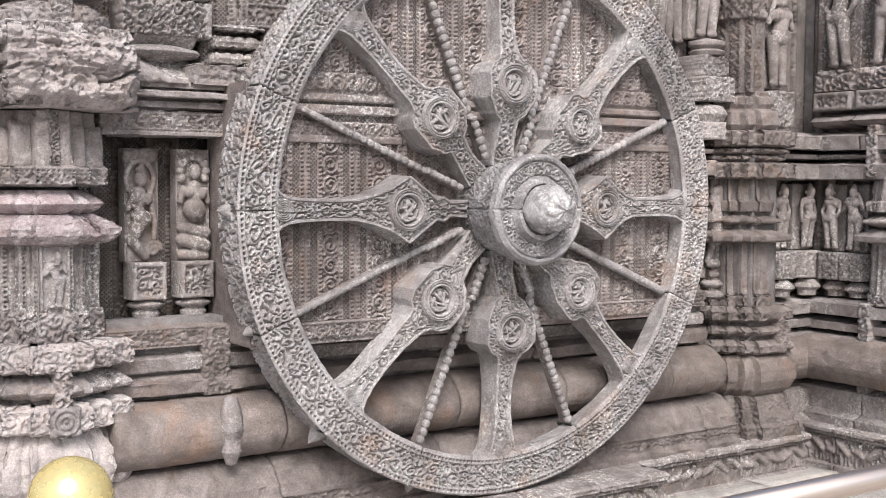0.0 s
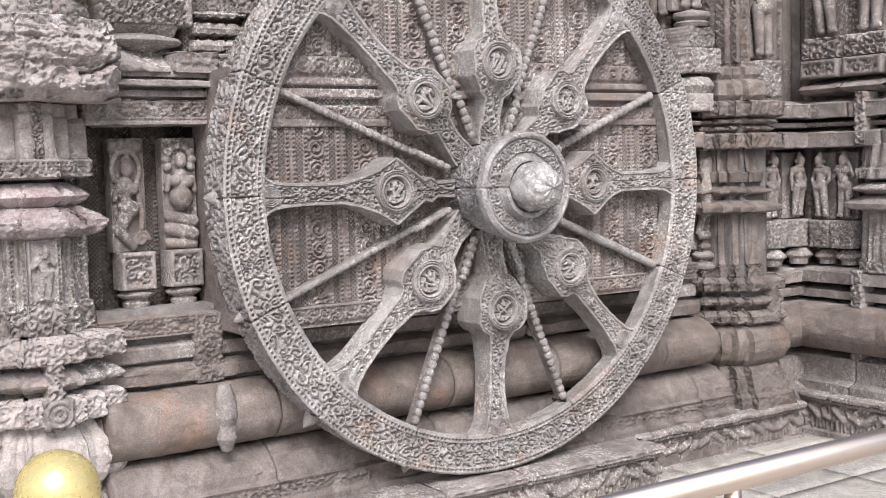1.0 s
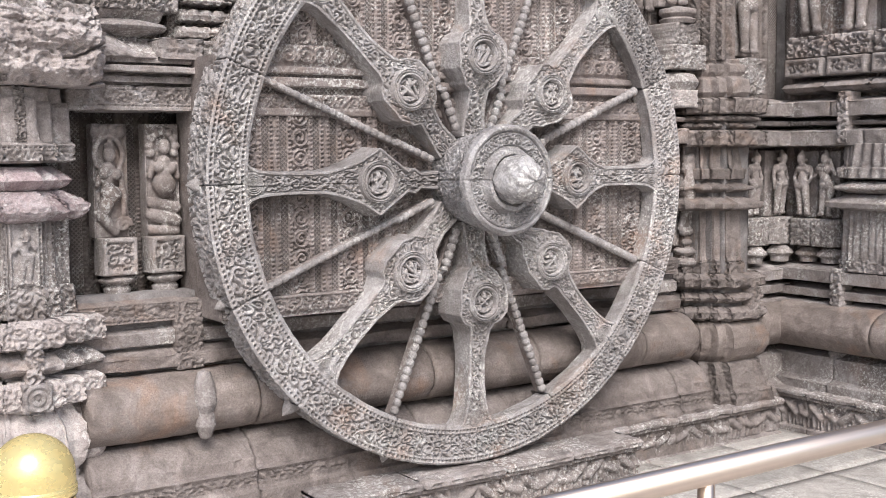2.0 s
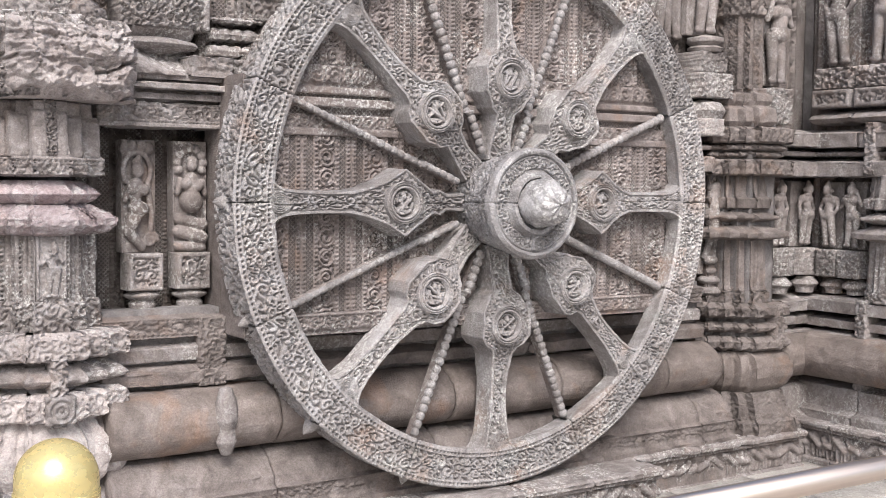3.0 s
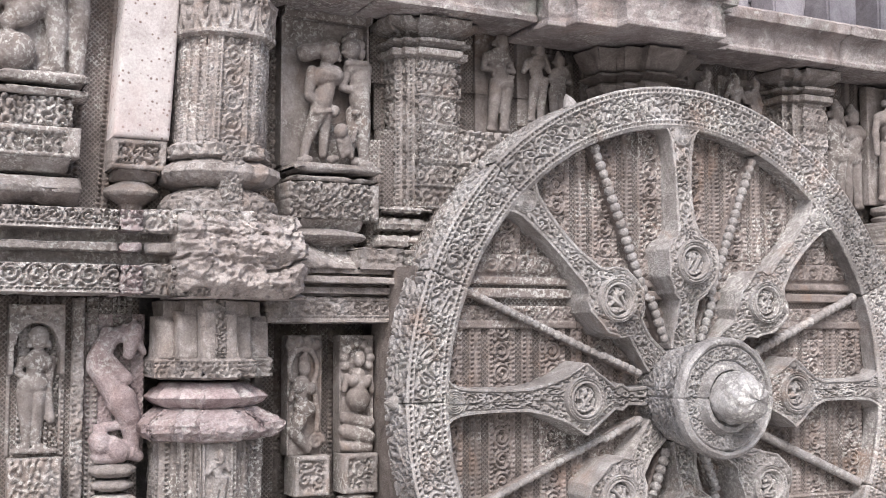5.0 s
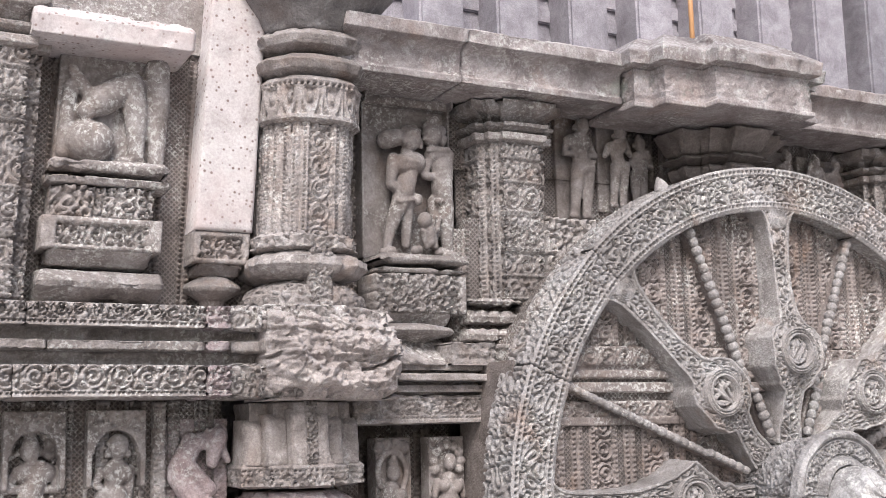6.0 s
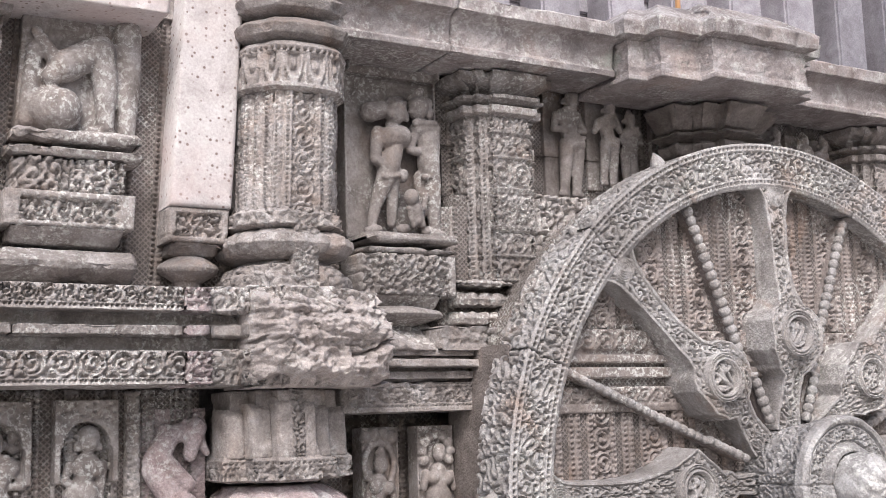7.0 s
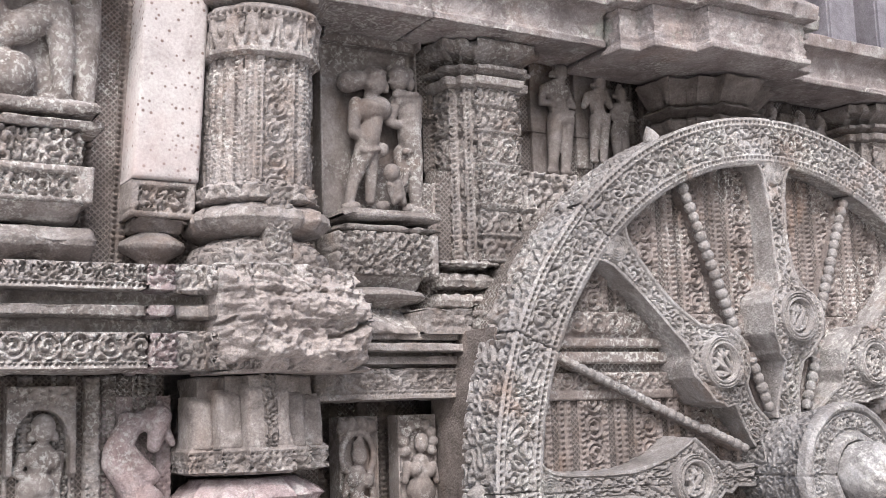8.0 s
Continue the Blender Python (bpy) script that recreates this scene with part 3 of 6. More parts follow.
# plinths with friezes of small animals
def frieze_height(u0, z0, z1, seed):
    """A row of striding and rearing beasts in a sunk panel, as plain rounded forms."""
    rnd = random.Random(seed)
    k = z1 - z0
    parts = []
    for i in range(5):
        c, f = u0 + 0.06 + 0.118 * i, rnd.choice((-1, 1))
        tilt = rnd.choice((0.0, 0.12, 0.28))
        for a, b, p, q, r in ((-0.040, 0.50, 0.034, 0.54 + tilt, 0.026), (0.034, 0.56 + tilt, 0.054, 0.76 + 0.4 * tilt, 0.018), (0.054, 0.74, 0.070, 0.36, 0.009), (-0.040, 0.45, -0.046, 0.08, 0.011),
                              (-0.022, 0.42, -0.014, 0.08, 0.010), (0.020, 0.45, 0.018, 0.08, 0.011), (0.038, 0.48 + tilt, 0.050, 0.12 + tilt, 0.010), (-0.056, 0.55, -0.064, 0.20, 0.007),
                              (-0.004, 0.70, 0.002, 0.90, 0.012)):
            parts.append((c + f * a, z0 + b * k, c + f * p, z0 + min(q, 0.95) * k, r, r * 0.9, 0.012))

    def h(U, Z):
        rel = relief_of(parts, U, Z, 0.006)
        inside = (Z > z0) & (Z < z1)
        return np.where(inside, np.where(rel > -0.5, np.minimum(rel, 0.046), 0.0) - 0.044, 0) + wear(U, Z, seed, 0.003)
    return h


plinth = thing("plinth", "low stone plinth carved with a frieze of animals under the wheel", "plinth", (0.1, -0.5, 0.08))
for k, (a, b) in enumerate(((-0.97, -0.42), (-0.42, 0.10), (0.10, 0.56), (0.56, 1.08))):
    slab(MAIN, "frieze_block", a + 0.002, b - 0.002, 0.06, 0.315, 0.66, frieze_height(a, 0.115, 0.292, k + 2), FIGST, plinth, 0.0055, 0.3)
    moulding(MAIN, "cap_slab", a + 0.002, b - 0.002, [(0.58, 0.312), (0.685, 0.318), (0.69, 0.345), (0.67, 0.358), (0.20, 0.364)], STONE, plinth, seed=k + 40,
             rough=0.005, back=0.15, h=lambda U, Q: -0.006 * (1 - dots(U, Q - 0.105, 0.02, 0.028)) * ((Q > 0.105) & (Q < 0.133)))
plinth_far = thing("plinth", "low stone plinth carved with animals beside the pier", "plinth", (1.8, -0.3, 0.08))
for k, (a, b) in enumerate(((1.08, 1.60), (1.60, 2.08), (2.08, 2.58))):
    slab(MAIN, "frieze_block", a + 0.002, b - 0.002, 0.06, 0.325, 0.43, frieze_height(a, 0.135, 0.30, k + 12), FIGST, plinth_far, 0.007, 0.3)
    moulding(MAIN, "cap_slab", a + 0.002, b - 0.002, [(0.36, 0.322), (0.455, 0.327), (0.46, 0.355), (0.44, 0.367), (0.05, 0.375)], STONE, plinth_far, seed=k + 50,
             rough=0.005, back=0.0)


# the projecting panel on which the wheel is carved: drilled lattice, upright strips and level courses
def upright_strip(W, u, w, z0, z1, d, vine, mat, parent, seed, res=0.0052):
    """A carved strip: two rows of drilled dots, with a vine or a plain groove between them."""
    def h(U, Z):
        x = U - u
        e = np.minimum(x, w - x)
        edge = 0.004 - 0.011 * (1 - dots(Z, e - 0.002, 0.021, 0.014))
        inner = scroll(Z, x - 0.018, w - 0.036, seed) * 0.013 + 0.002 if vine else -0.010 + 0 * x
        return np.where(e < 0.017, edge, inner) + wear(U, Z, seed, 0.002)
    slab(W, "carved_strip", u, u + w, z0, z1, d, h, mat, parent, res, 0.1)


def panel_height(U, Z):
    out = wear(U, Z, 31, 0.004)
    return np.where((np.hypot(U, Z - 1.85) > 1.41) & (Z > 1.5), out - 0.40 - 0.13 * (Z > 3.1), out)


def course_height(U, Z):
    out = np.zeros(U.shape)
    for a, b, v in ((2.165, 2.185, 0.008), (2.185, 2.20, 0.010), (2.27, 2.30, -0.030), (2.30, 2.345, 0.016), (2.345, 2.365, -0.028),
                    (2.365, 2.395, 0.012), (2.395, 2.412, -0.012), (1.22, 1.235, -0.01), (1.305, 1.32, 0.012)):
        out = np.where((Z >= a) & (Z < b), v, out)
    for a, w in ((2.20, 0.07), (2.412, 0.088), (1.235, 0.07)):
        out = np.where((Z >= a) & (Z < a + w), scroll(U, Z - a, w) * 0.008 + 0.012, out)
    return out + wear(U, Z, 31, 0.003)


for a, b in ((-1.36, -0.47), (-0.47, 0.47), (0.47, 1.40)):
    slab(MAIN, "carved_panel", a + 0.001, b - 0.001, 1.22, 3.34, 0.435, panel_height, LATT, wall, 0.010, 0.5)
for a, b in ((-1.32, -0.56), (-0.56, 0.30), (0.30, 1.32)):
    slab(MAIN, "panel_course", a + 0.001, b - 0.001, 2.165, 2.50, 0.452, course_height, PANEL, wall, 0.0055, 0.1)
    slab(MAIN, "panel_course", max(a, -1.28) + 0.001, min(b, 1.28) - 0.001, 1.215, 1.32, 0.452, course_height, PANEL, wall, 0.0055, 0.1)
box("panel_side", -1.376, -1.362, -0.43, 0.05, 1.215, 2.44, DARK_AND_SHADED, wall)
u, i = -1.29, 0
while u < 1.22:
    w = (0.132, 0.052)[i % 2]
    far = max(abs(u), abs(u + w))
    upright_strip(MAIN, u, w, 1.32, 2.165, 0.450, i % 2 == 0, PANEL, wall, 31 + i)
    if 1.40 ** 2 - far ** 2 > 0.70 ** 2:
        upright_strip(MAIN, u + 0.03, w, 2.50, 1.85 + math.sqrt(1.40 ** 2 - (far + 0.03) ** 2), 0.450, i % 2 == 0, PANEL, wall, 61 + i)
    u, i = u + w + (0.040, 0.044)[i % 2], i + 1

# ---- the great wheel ----
CZ, RO, RI, FRONT, BACK = 1.85, 1.48, 1.285, 0.55, 0.385
wheel = thing("wheel_carving", "great carved grey stone chariot wheel in high relief, eight broad spokes", "stone wheel", (0, -0.55, CZ - RO))


def rim_segment(a0, a1, seed):
    rm = (RO + RI) / 2
    n = int((a1 - a0) * rm / 0.0046)
    th = np.linspace(a0 + 0.0012, a1 - 0.0012, n)
    depth = FRONT - BACK
    w = RO - RI
    L = 2 * depth + w
    q = np.linspace(0, L, int(L / 0.0042))
    T, Q = np.meshgrid(th, q, indexing="ij")
    S = T * rm
    inner, outer = Q < depth, Q > depth + w
    face = ~(inner | outer)
    v = Q - depth
    h = np.zeros(T.shape)
    h = np.where(face, foliage(S, v, 0.052, seed) * 0.012 + 0.004, h)
    for lo, hi in ((0.012, 0.030), (w - 0.030, w - 0.012)):
        h = np.where(face & (v > lo - 0.004) & (v < hi + 0.004), 0.008 - 0.015 * (1 - dots(S, v - lo, 0.024, hi - lo)), h)
    h = np.where(face & ((v < 0.008) | (v > w - 0.008)), 0.002, h)
    sv = np.where(outer, Q - depth - w, Q)
    h = np.where(outer, foliage(S, sv, 0.06, seed + 7) * 0.012 - 0.006 * (1 - dots(S, sv - 0.012, 0.026, 0.018)) * ((sv > 0.012) & (sv < 0.03)), h)
    h = np.where(outer & (sv > 0.034) & (sv < 0.044), -0.010, h)
    h = np.where(inner & (depth - Q < 0.05), 0.010 * ((depth - Q) < 0.022), h)
    h = h + wear(S, Q, seed, 0.004) + 0.006 * (fbm(S * 3, Q * 3, seed + 1) - 0.5)
    end = np.minimum(T - th[0], th[-1] - T) * rm
    h = h - np.clip(0.007 - end, 0, 0.007)
    R = np.where(inner, RI - h, np.where(outer, RO + h, RI + v))
    D = np.where(inner, FRONT - 0.66 * (depth - Q), np.where(outer, FRONT - 1.35 * sv, FRONT + h))
    R = R + 0.010 * (fbm(S * 1.3, 0 * S, 77) - 0.5) * outer
    R, T = np.pad(R, 1, mode="edge"), np.pad(T, 1, mode="edge")
    D = np.pad(D, 1, constant_values=BACK)
    D[:, 0], R[:, 0] = FRONT - 0.66 * depth, RI + 0.12
    D[:, -1] = FRONT - 1.35 * depth
    return place("rim_segment", grid_mesh("rim_segment", MAIN.put(R * np.cos(T), D, CZ + R * np.sin(T)), flip=True), WHEEL, wheel)


for k in range(16):
    rim_segment((k - 0.5) * math.pi / 8 + 0.196, (k + 0.5) * math.pi / 8 + 0.196, 100 + 3 * k)


def spoke_half(r, level):
    """Half the width of a broad spoke at radius r: a lozenge on the level ones, an eight-sided block on the rest."""
    if level:
        pts = ((0.24, 0.042), (0.33, 0.036), (0.38, 0.062), (0.43, 0.052), (0.50, 0.088), (0.56, 0.122), (0.62, 0.168), (0.67, 0.136), (0.72, 0.104), (0.80, 0.072), (0.88, 0.052),
               (1.05, 0.052), (1.15, 0.054), (1.22, 0.062), (1.26, 0.080), (1.31, 0.125))
    else:
        pts = ((0.24, 0.070), (0.34, 0.056), (0.45, 0.058), (0.48, 0.100), (0.50, 0.106), (0.56, 0.146), (0.69, 0.148), (0.735, 0.116), (0.75, 0.080), (0.79, 0.060), (0.92, 0.048),
               (1.06, 0.049), (1.15, 0.056), (1.22, 0.068), (1.26, 0.086), (1.31, 0.13))
    return np.interp(r, [p[0] for p in pts], [p[1] for p in pts])


def spoke(angle, seed, joint):
    nr = 230
    r = np.linspace(0.22, RI + 0.02, nr)
    w = spoke_half(r, joint) * (1 + 0.08 * (vnoise(r * 6, 0 * r + seed, seed) - 0.5))
    t = np.r_[-np.ones(14), np.linspace(-1, 1, 60), np.ones(14)]
    back = np.r_[np.linspace(1, 0.02, 14), np.zeros(60), np.linspace(0.02, 1, 14)]
    R, T = np.meshgrid(r, t, indexing="ij")
    B = np.broadcast_to(back, R.shape)
    Wd = w[:, None]
    V = T * Wd
    face = B == 0
    top = 0.545 + 0.075 * np.exp(-((R - 0.62) / 0.20) ** 2) - 0.02 * step01(R, 0.5, 0.25)
    h = foliage(R, V + 3, 0.046, seed) * 0.011 + 0.004
    rim = Wd - np.abs(V)
    h = np.where(rim < 0.012, 0.006, np.where(rim < 0.018, -0.006, h))
    h = np.where((np.hypot(R - 1.25, V) < 0.055), 0.012 * np.cos(np.hypot(R - 1.25, V) * 330) ** 2, h)
    h = h + wear(R + seed, V, seed, 0.004)
    if joint:
        h = h - 0.010 * (np.abs(V - 0.008 - 0.004 * np.sin(R * 12)) < 0.0035)
    D = np.where(face, np.where(np.hypot(R - 0.628, V) < 0.088, 0.50, top + h), top - B * (top - 0.432))
    side = (1 - face) * np.sign(T) * 0.005 * (fbm(R * 9, B * 3, seed) - 0.5) * 2
    lift = 0.006 * (1 - face) * B
    V = V + side + np.sign(T) * lift
    c, s = math.cos(angle), math.sin(angle)
    R2, D2, V2 = np.pad(R, 1, mode="edge"), np.pad(D, 1, constant_values=0.425), np.pad(V, 1, mode="edge")
    P = MAIN.put(R2 * c - V2 * s, D2, CZ + R2 * s + V2 * c)
    ob = place("spoke", grid_mesh("spoke", P), WHEEL, wheel)
    # the round medallion with its little carved group
    nr2, nt = 44, 110
    rr = np.linspace(0.0, 0.104, nr2)
    th = np.linspace(0, 2 * math.pi, nt, endpoint=False)
    TH, RR = np.meshgrid(th, rr, indexing="ij")
    X, Z = RR * np.cos(TH), RR * np.sin(TH)
    hh = np.where(RR < 0.072, -0.062, 0.014)
    hh = np.where((RR > 0.080) & (RR < 0.085), -0.004, hh)
    hh = np.where((RR > 0.092) & (RR < 0.097), 0.000, hh)
    hh = hh - 0.007 * (RR > 0.086) * (RR < 0.091) * (np.sin(TH * 30) > 0.2)
    rnd = random.Random(seed)
    bits = [(rnd.uniform(-0.045, 0.045), rnd.uniform(-0.045, 0.045), rnd.uniform(-0.045, 0.045), rnd.uniform(-0.045, 0.045), 0.008, 0.006, -0.010) for _ in range(8)]
    bits += [(0.054 * math.cos(a), 0.054 * math.sin(a), 0.054 * math.cos(a + 0.5), 0.054 * math.sin(a + 0.5), 0.006, 0.006, -0.012) for a in np.arange(0.5, 5.8, 0.75)]
    bits += [(-0.045, -0.040, 0.045, -0.040, 0.010, 0.010, -0.02), (0.0, 0.028, 0.0, 0.036, 0.015, 0.013, -0.012)]
    rel = relief_of(bits, X, Z, 0.005)
    hh = np.where((RR < 0.072) & (rel > -0.5), np.maximum(hh, rel), hh)
    hh = hh + wear(X + seed, Z, seed, 0.003)
    hh[:, -1] = -0.05
    hh[:, -2] = np.minimum(hh[:, -2], 0.008)
    P = MAIN.put(0.628 * c + X, 0.622 + hh, CZ + 0.628 * s + Z)
    place("medallion", grid_mesh("medallion", P, wrap=True, flip=True), WHEEL, ob, "round medallion framing a small worn carving")


for k in range(8):
    spoke(k * math.pi / 4, 300 + 11 * k, k in (0, 4))


def thin_spoke(angle, seed, plain=False):
    """A slender rod strung with stone beads."""
    r0, r1 = 0.27, RI - 0.015
    c, s = math.cos(angle), math.sin(angle)
    q = np.linspace(r0, r1, 300)
    th = np.linspace(0, 2 * math.pi, 14, endpoint=False)
    count = 24
    ph = ((q - r0) / (r1 - r0) * count) % 1.0
    bead = np.sqrt(np.maximum(0, 1 - ((ph - 0.5) / 0.5) ** 2))
    size = 0.8 + 0.35 * hashed(np.floor((q - r0) / (r1 - r0) * count), 0 * q, seed)
    rad = 0.010 + (0.014 if 1.0 < angle < 2.2 or angle > 4.0 or angle < 0.6 else 0.008) * bead * size
    if plain:
        rad = 0.020 + 0.004 * bead
    TH, RR = np.meshgrid(th, rad, indexing="ij")
    Qm = np.broadcast_to(q, TH.shape)
    V, D = RR * np.cos(TH), 0.497 + 0.030 * (Qm < 0.5) + RR * np.sin(TH)
    me = grid_mesh("thin_spoke", MAIN.put(Qm * c - V * s, D, CZ + Qm * s + V * c), wrap=True)
    place("thin_spoke", me, WHEEL, wheel, "slender rod of rounded stone beads")
    # the rod's fin that ties it to the panel
    n = 60
    t = np.r_[-np.ones(4), np.ones(4)] * 0.011
    b = np.r_[np.linspace(0.435, 0.492, 4), np.linspace(0.492, 0.435, 4)]
    R, Tm = np.meshgrid(np.linspace(r0, r1, n), t, indexing="ij")
    Dm = np.broadcast_to(b, R.shape)
    me = grid_mesh("rod_bed", MAIN.put(R * c - Tm * s, Dm, CZ + R * s + Tm * c))
    place("rod_bed", me, PANEL, wheel)


for k in range(8):
    thin_spoke((k + 0.5) * math.pi / 4, 500 + k, k == 7)


def hub():
    """The drum, its ringed face and the worn boss."""
    prof = [(0.33, 0.21), (0.34, 0.215), (0.54, 0.226), (0.56, 0.236), (0.68, 0.250), (0.695, 0.244), (0.705, 0.258), (0.80, 0.278), (0.835, 0.274), (0.850, 0.258), (0.845, 0.246),
            (0.828, 0.240), (0.838, 0.232), (0.842, 0.178), (0.826, 0.172), (0.838, 0.162), (0.868, 0.150), (0.868, 0.130), (0.84, 0.118), (0.83, 0.0)]
    d, r = np.array(prof).T
    s = np.r_[0, np.cumsum(np.hypot(np.diff(d), np.diff(r)))]
    q = np.unique(np.r_[np.linspace(0, s[-1], 190), s])
    d, r = np.interp(q, s, d), np.interp(q, s, r)
    th = np.linspace(0, 2 * math.pi, 330, endpoint=False)
    T, R = np.meshgrid(th, r, indexing="ij")
    D = np.broadcast_to(d, T.shape).copy()
    Q = np.broadcast_to(q, T.shape)
    S = T * 0.28
    side = (D < 0.80) & (R > 0.2)
    ring = (R < 0.235) & (R > 0.165)
    h = np.where(side, foliage(S, Q, 0.055, 61) * 0.006 - 0.005 * (1 - dots(S, Q % 0.11, 0.026, 0.018)) * (Q % 0.11 < 0.018), 0)
    R = R + h + wear(S, Q, 62, 0.004) * (R > 0.05)
    D = D + np.where(ring, foliage(S, R, 0.045, 63) * 0.010 * step01(np.abs(R - 0.2), 0.033, 0.02), 0) + wear(S, Q, 65, 0.004)
    Zl = R * np.sin(T)
    cut = 0.010 * (np.abs(Zl - 0.004) < 0.004)
    D = np.where(~side, D - cut, D)
    R = np.where(side, R - cut, R)
    P = MAIN.put(R * np.cos(T), D, CZ + R * np.sin(T))
    drum = place("hub", grid_mesh("hub", P, wrap=True), HUBST, wheel, "ringed hub drum with a split face, pale with wear")
    # the boss: a blunt, chipped cone
    prof = [(0.82, 0.112), (0.86, 0.122), (0.89, 0.120), (0.93, 0.114), (0.97, 0.104), (1.005, 0.084), (1.022, 0.055), (1.028, 0.02), (1.029, 0.0)]
    d, r = np.array(prof).T
    q = np.linspace(0, len(d) - 1, 60)
    d, r = np.interp(q, range(len(d)), d), np.interp(q, range(len(r)), r)
    T, R = np.meshgrid(np.linspace(0, 2 * math.pi, 90, endpoint=False), r, indexing="ij")
    D = np.broadcast_to(d, T.shape)
    n = fbm(3 + 1.6 * np.cos(T) + D * 9, 2 + 1.6 * np.sin(T) + D * 7, 70, 4) - 0.5
    R2 = R * (1 + 0.28 * n)
    P = MAIN.put(R2 * np.cos(T) + 0.004, D + 0.06 * n * (D > 0.91), CZ + R2 * np.sin(T))
    place("boss", grid_mesh("boss", P, wrap=True), BOSS, drum, "blunt chipped polished boss, coloured paler for its highlight")
    slab(MAIN, "boss_strap", -0.022, 0.022, CZ - 0.232, CZ - 0.105, 0.858, lambda U, Z: foliage(U, Z, 0.03, 5) * 0.008, HUBST, drum, 0.005, 0.03)


hub()

# knobs on the outer side of the rim
def rim_knob(angle, size, seed):
    c, s = math.cos(angle), math.sin(angle)
    T, L = np.meshgrid(np.linspace(0, 2 * math.pi, 18, endpoint=False), np.linspace(0, 1, 9), indexing="ij")
    rad = size * (1 - L ** 2) * 0.8 + 0.001
    R = RO - 0.02 + L * size * 1.7
    V, D = rad * np.cos(T), 0.44 + rad * np.sin(T)
    P = MAIN.put(R * c - V * s, D, CZ + R * s + V * c)
    place("rim_knob", grid_mesh("rim_knob", P, wrap=True), WHEEL, wheel)


for a, sz in ((180, 0.042), (202, 0.034), (226, 0.05), (250, 0.036), (113, 0.045), (135, 0.03), (90, 0.03)):
    rim_knob(radians(a), sz, a)


# ---- niche beside the wheel ----
def backing(W, name, u0, u1, z0, z1, d, mat, kind="l", seed=0, res=0.009, parent=None):
    """Background stone cut with a fine lattice, and dotted or leafy upright strips."""
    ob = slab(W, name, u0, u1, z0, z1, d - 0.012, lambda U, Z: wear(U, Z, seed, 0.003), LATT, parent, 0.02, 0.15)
    u, i = u0 + 0.05, 0
    while u < u1 - 0.05:
        w = (0.046, 0.075)[i % 2]
        upright_strip(W, u, min(w, u1 - u), z0, z1, d + 0.008, i % 2 == 1, mat, parent, seed + i, max(0.0055, res * 0.75))
        u, i = u + w + (0.06, 0.085)[i % 2], i + 1
    return ob


backing(MAIN, "niche_back", -1.97, -1.36, 1.32, 2.20, -0.15, DARK_AND_SHADED, seed=41, parent=wall)
lint = thing("niche_lintel", "carved stone lintel with scroll band over the niche", "lintel", (-1.65, -0.15, 2.19))
moulding(MAIN, "scroll_band", -1.96, -1.33, [(0.02, 2.188), (0.15, 2.192), (0.155, 2.305), (0.06, 2.315)], STONE, lint, res=0.0065,
         h=bandcut(0.15, 0.23, 0.009), back=-0.06)
for z, d in ((2.315, 0.17), (2.36, 0.21), (2.405, 0.18)):
    moulding(MAIN, "fillet", -1.96, -1.33, [(0.04, z), (d, z + 0.004), (d, z + 0.034), (0.08, z + 0.044)], STONE, lint, back=-0.05, seed=int(z * 100))
moulding(MAIN, "fillet_back", -1.96, -1.33, [(0.13, 2.31), (0.135, 2.45)], STONE, lint, res=0.03, back=-0.05)
moulding(MAIN, "end_block", -1.545, -1.33, [(0.05, 2.425), (0.22, 2.428), (0.225, 2.525), (0.05, 2.53)], STONE, lint, res=0.008, back=-0.05,
         h=bandcut(0.18, 0.25, 0.007))


def pedestal_figure(cu, seed, arms, halo):
    base = thing("pedestal", "square carved pedestal on a lotus foot in the niche", "pedestal", (cu, -0.05, 1.33), "niche pedestals")
    slab(MAIN, "block", cu - 0.082, cu + 0.082, 1.425, 1.60, 0.075, lambda U, Z: np.where(
        (np.abs(U - cu) < 0.06) & (np.abs(Z - 1.512) < 0.065), foliage(U, Z, 0.05, seed) * 0.010 - 0.004, 0.002) + wear(U, Z, seed, 0.003), STONE, base, 0.006, 0.14)
    turned(MAIN, "lotus_foot", cu, 0.01, [(0.0, 1.32), (0.06, 1.325), (0.066, 1.36), (0.05, 1.375), (0.085, 1.392), (0.088, 1.402), (0.05, 1.42), (0.0, 1.43)], STONE, base, segs=28, squash=0.8)
    return base


pedestal_figure(-1.71, 71, "hip", False)
pedestal_figure(-1.475, 75, "up", True)
leafy = [(-1.736, 1.983, -1.737, 1.998, 0.029, 0.029, 0.03), (-1.737, 2.031, -1.732, 2.04, 0.024, 0.017, 0.03), (-1.765, 1.907, -1.765, 1.904, 0.026, 0.026, 0.04),
         (-1.709, 1.899, -1.709, 1.896, 0.026, 0.026, 0.04), (-1.742, 1.924, -1.744, 1.85, 0.034, 0.027, 0.015), (-1.742, 1.813, -1.722, 1.805, 0.040, 0.040, 0.018),
         (-1.688, 1.915, -1.668, 1.788, 0.016, 0.014, 0.025), (-1.668, 1.788, -1.674, 1.714, 0.014, 0.013, 0.03), (-1.778, 1.91, -1.795, 1.851, 0.014, 0.013, 0.025),
         (-1.753, 1.769, -1.775, 1.704, 0.036, 0.030, 0.012), (-1.775, 1.704, -1.713, 1.627, 0.030, 0.020, 0.012)]
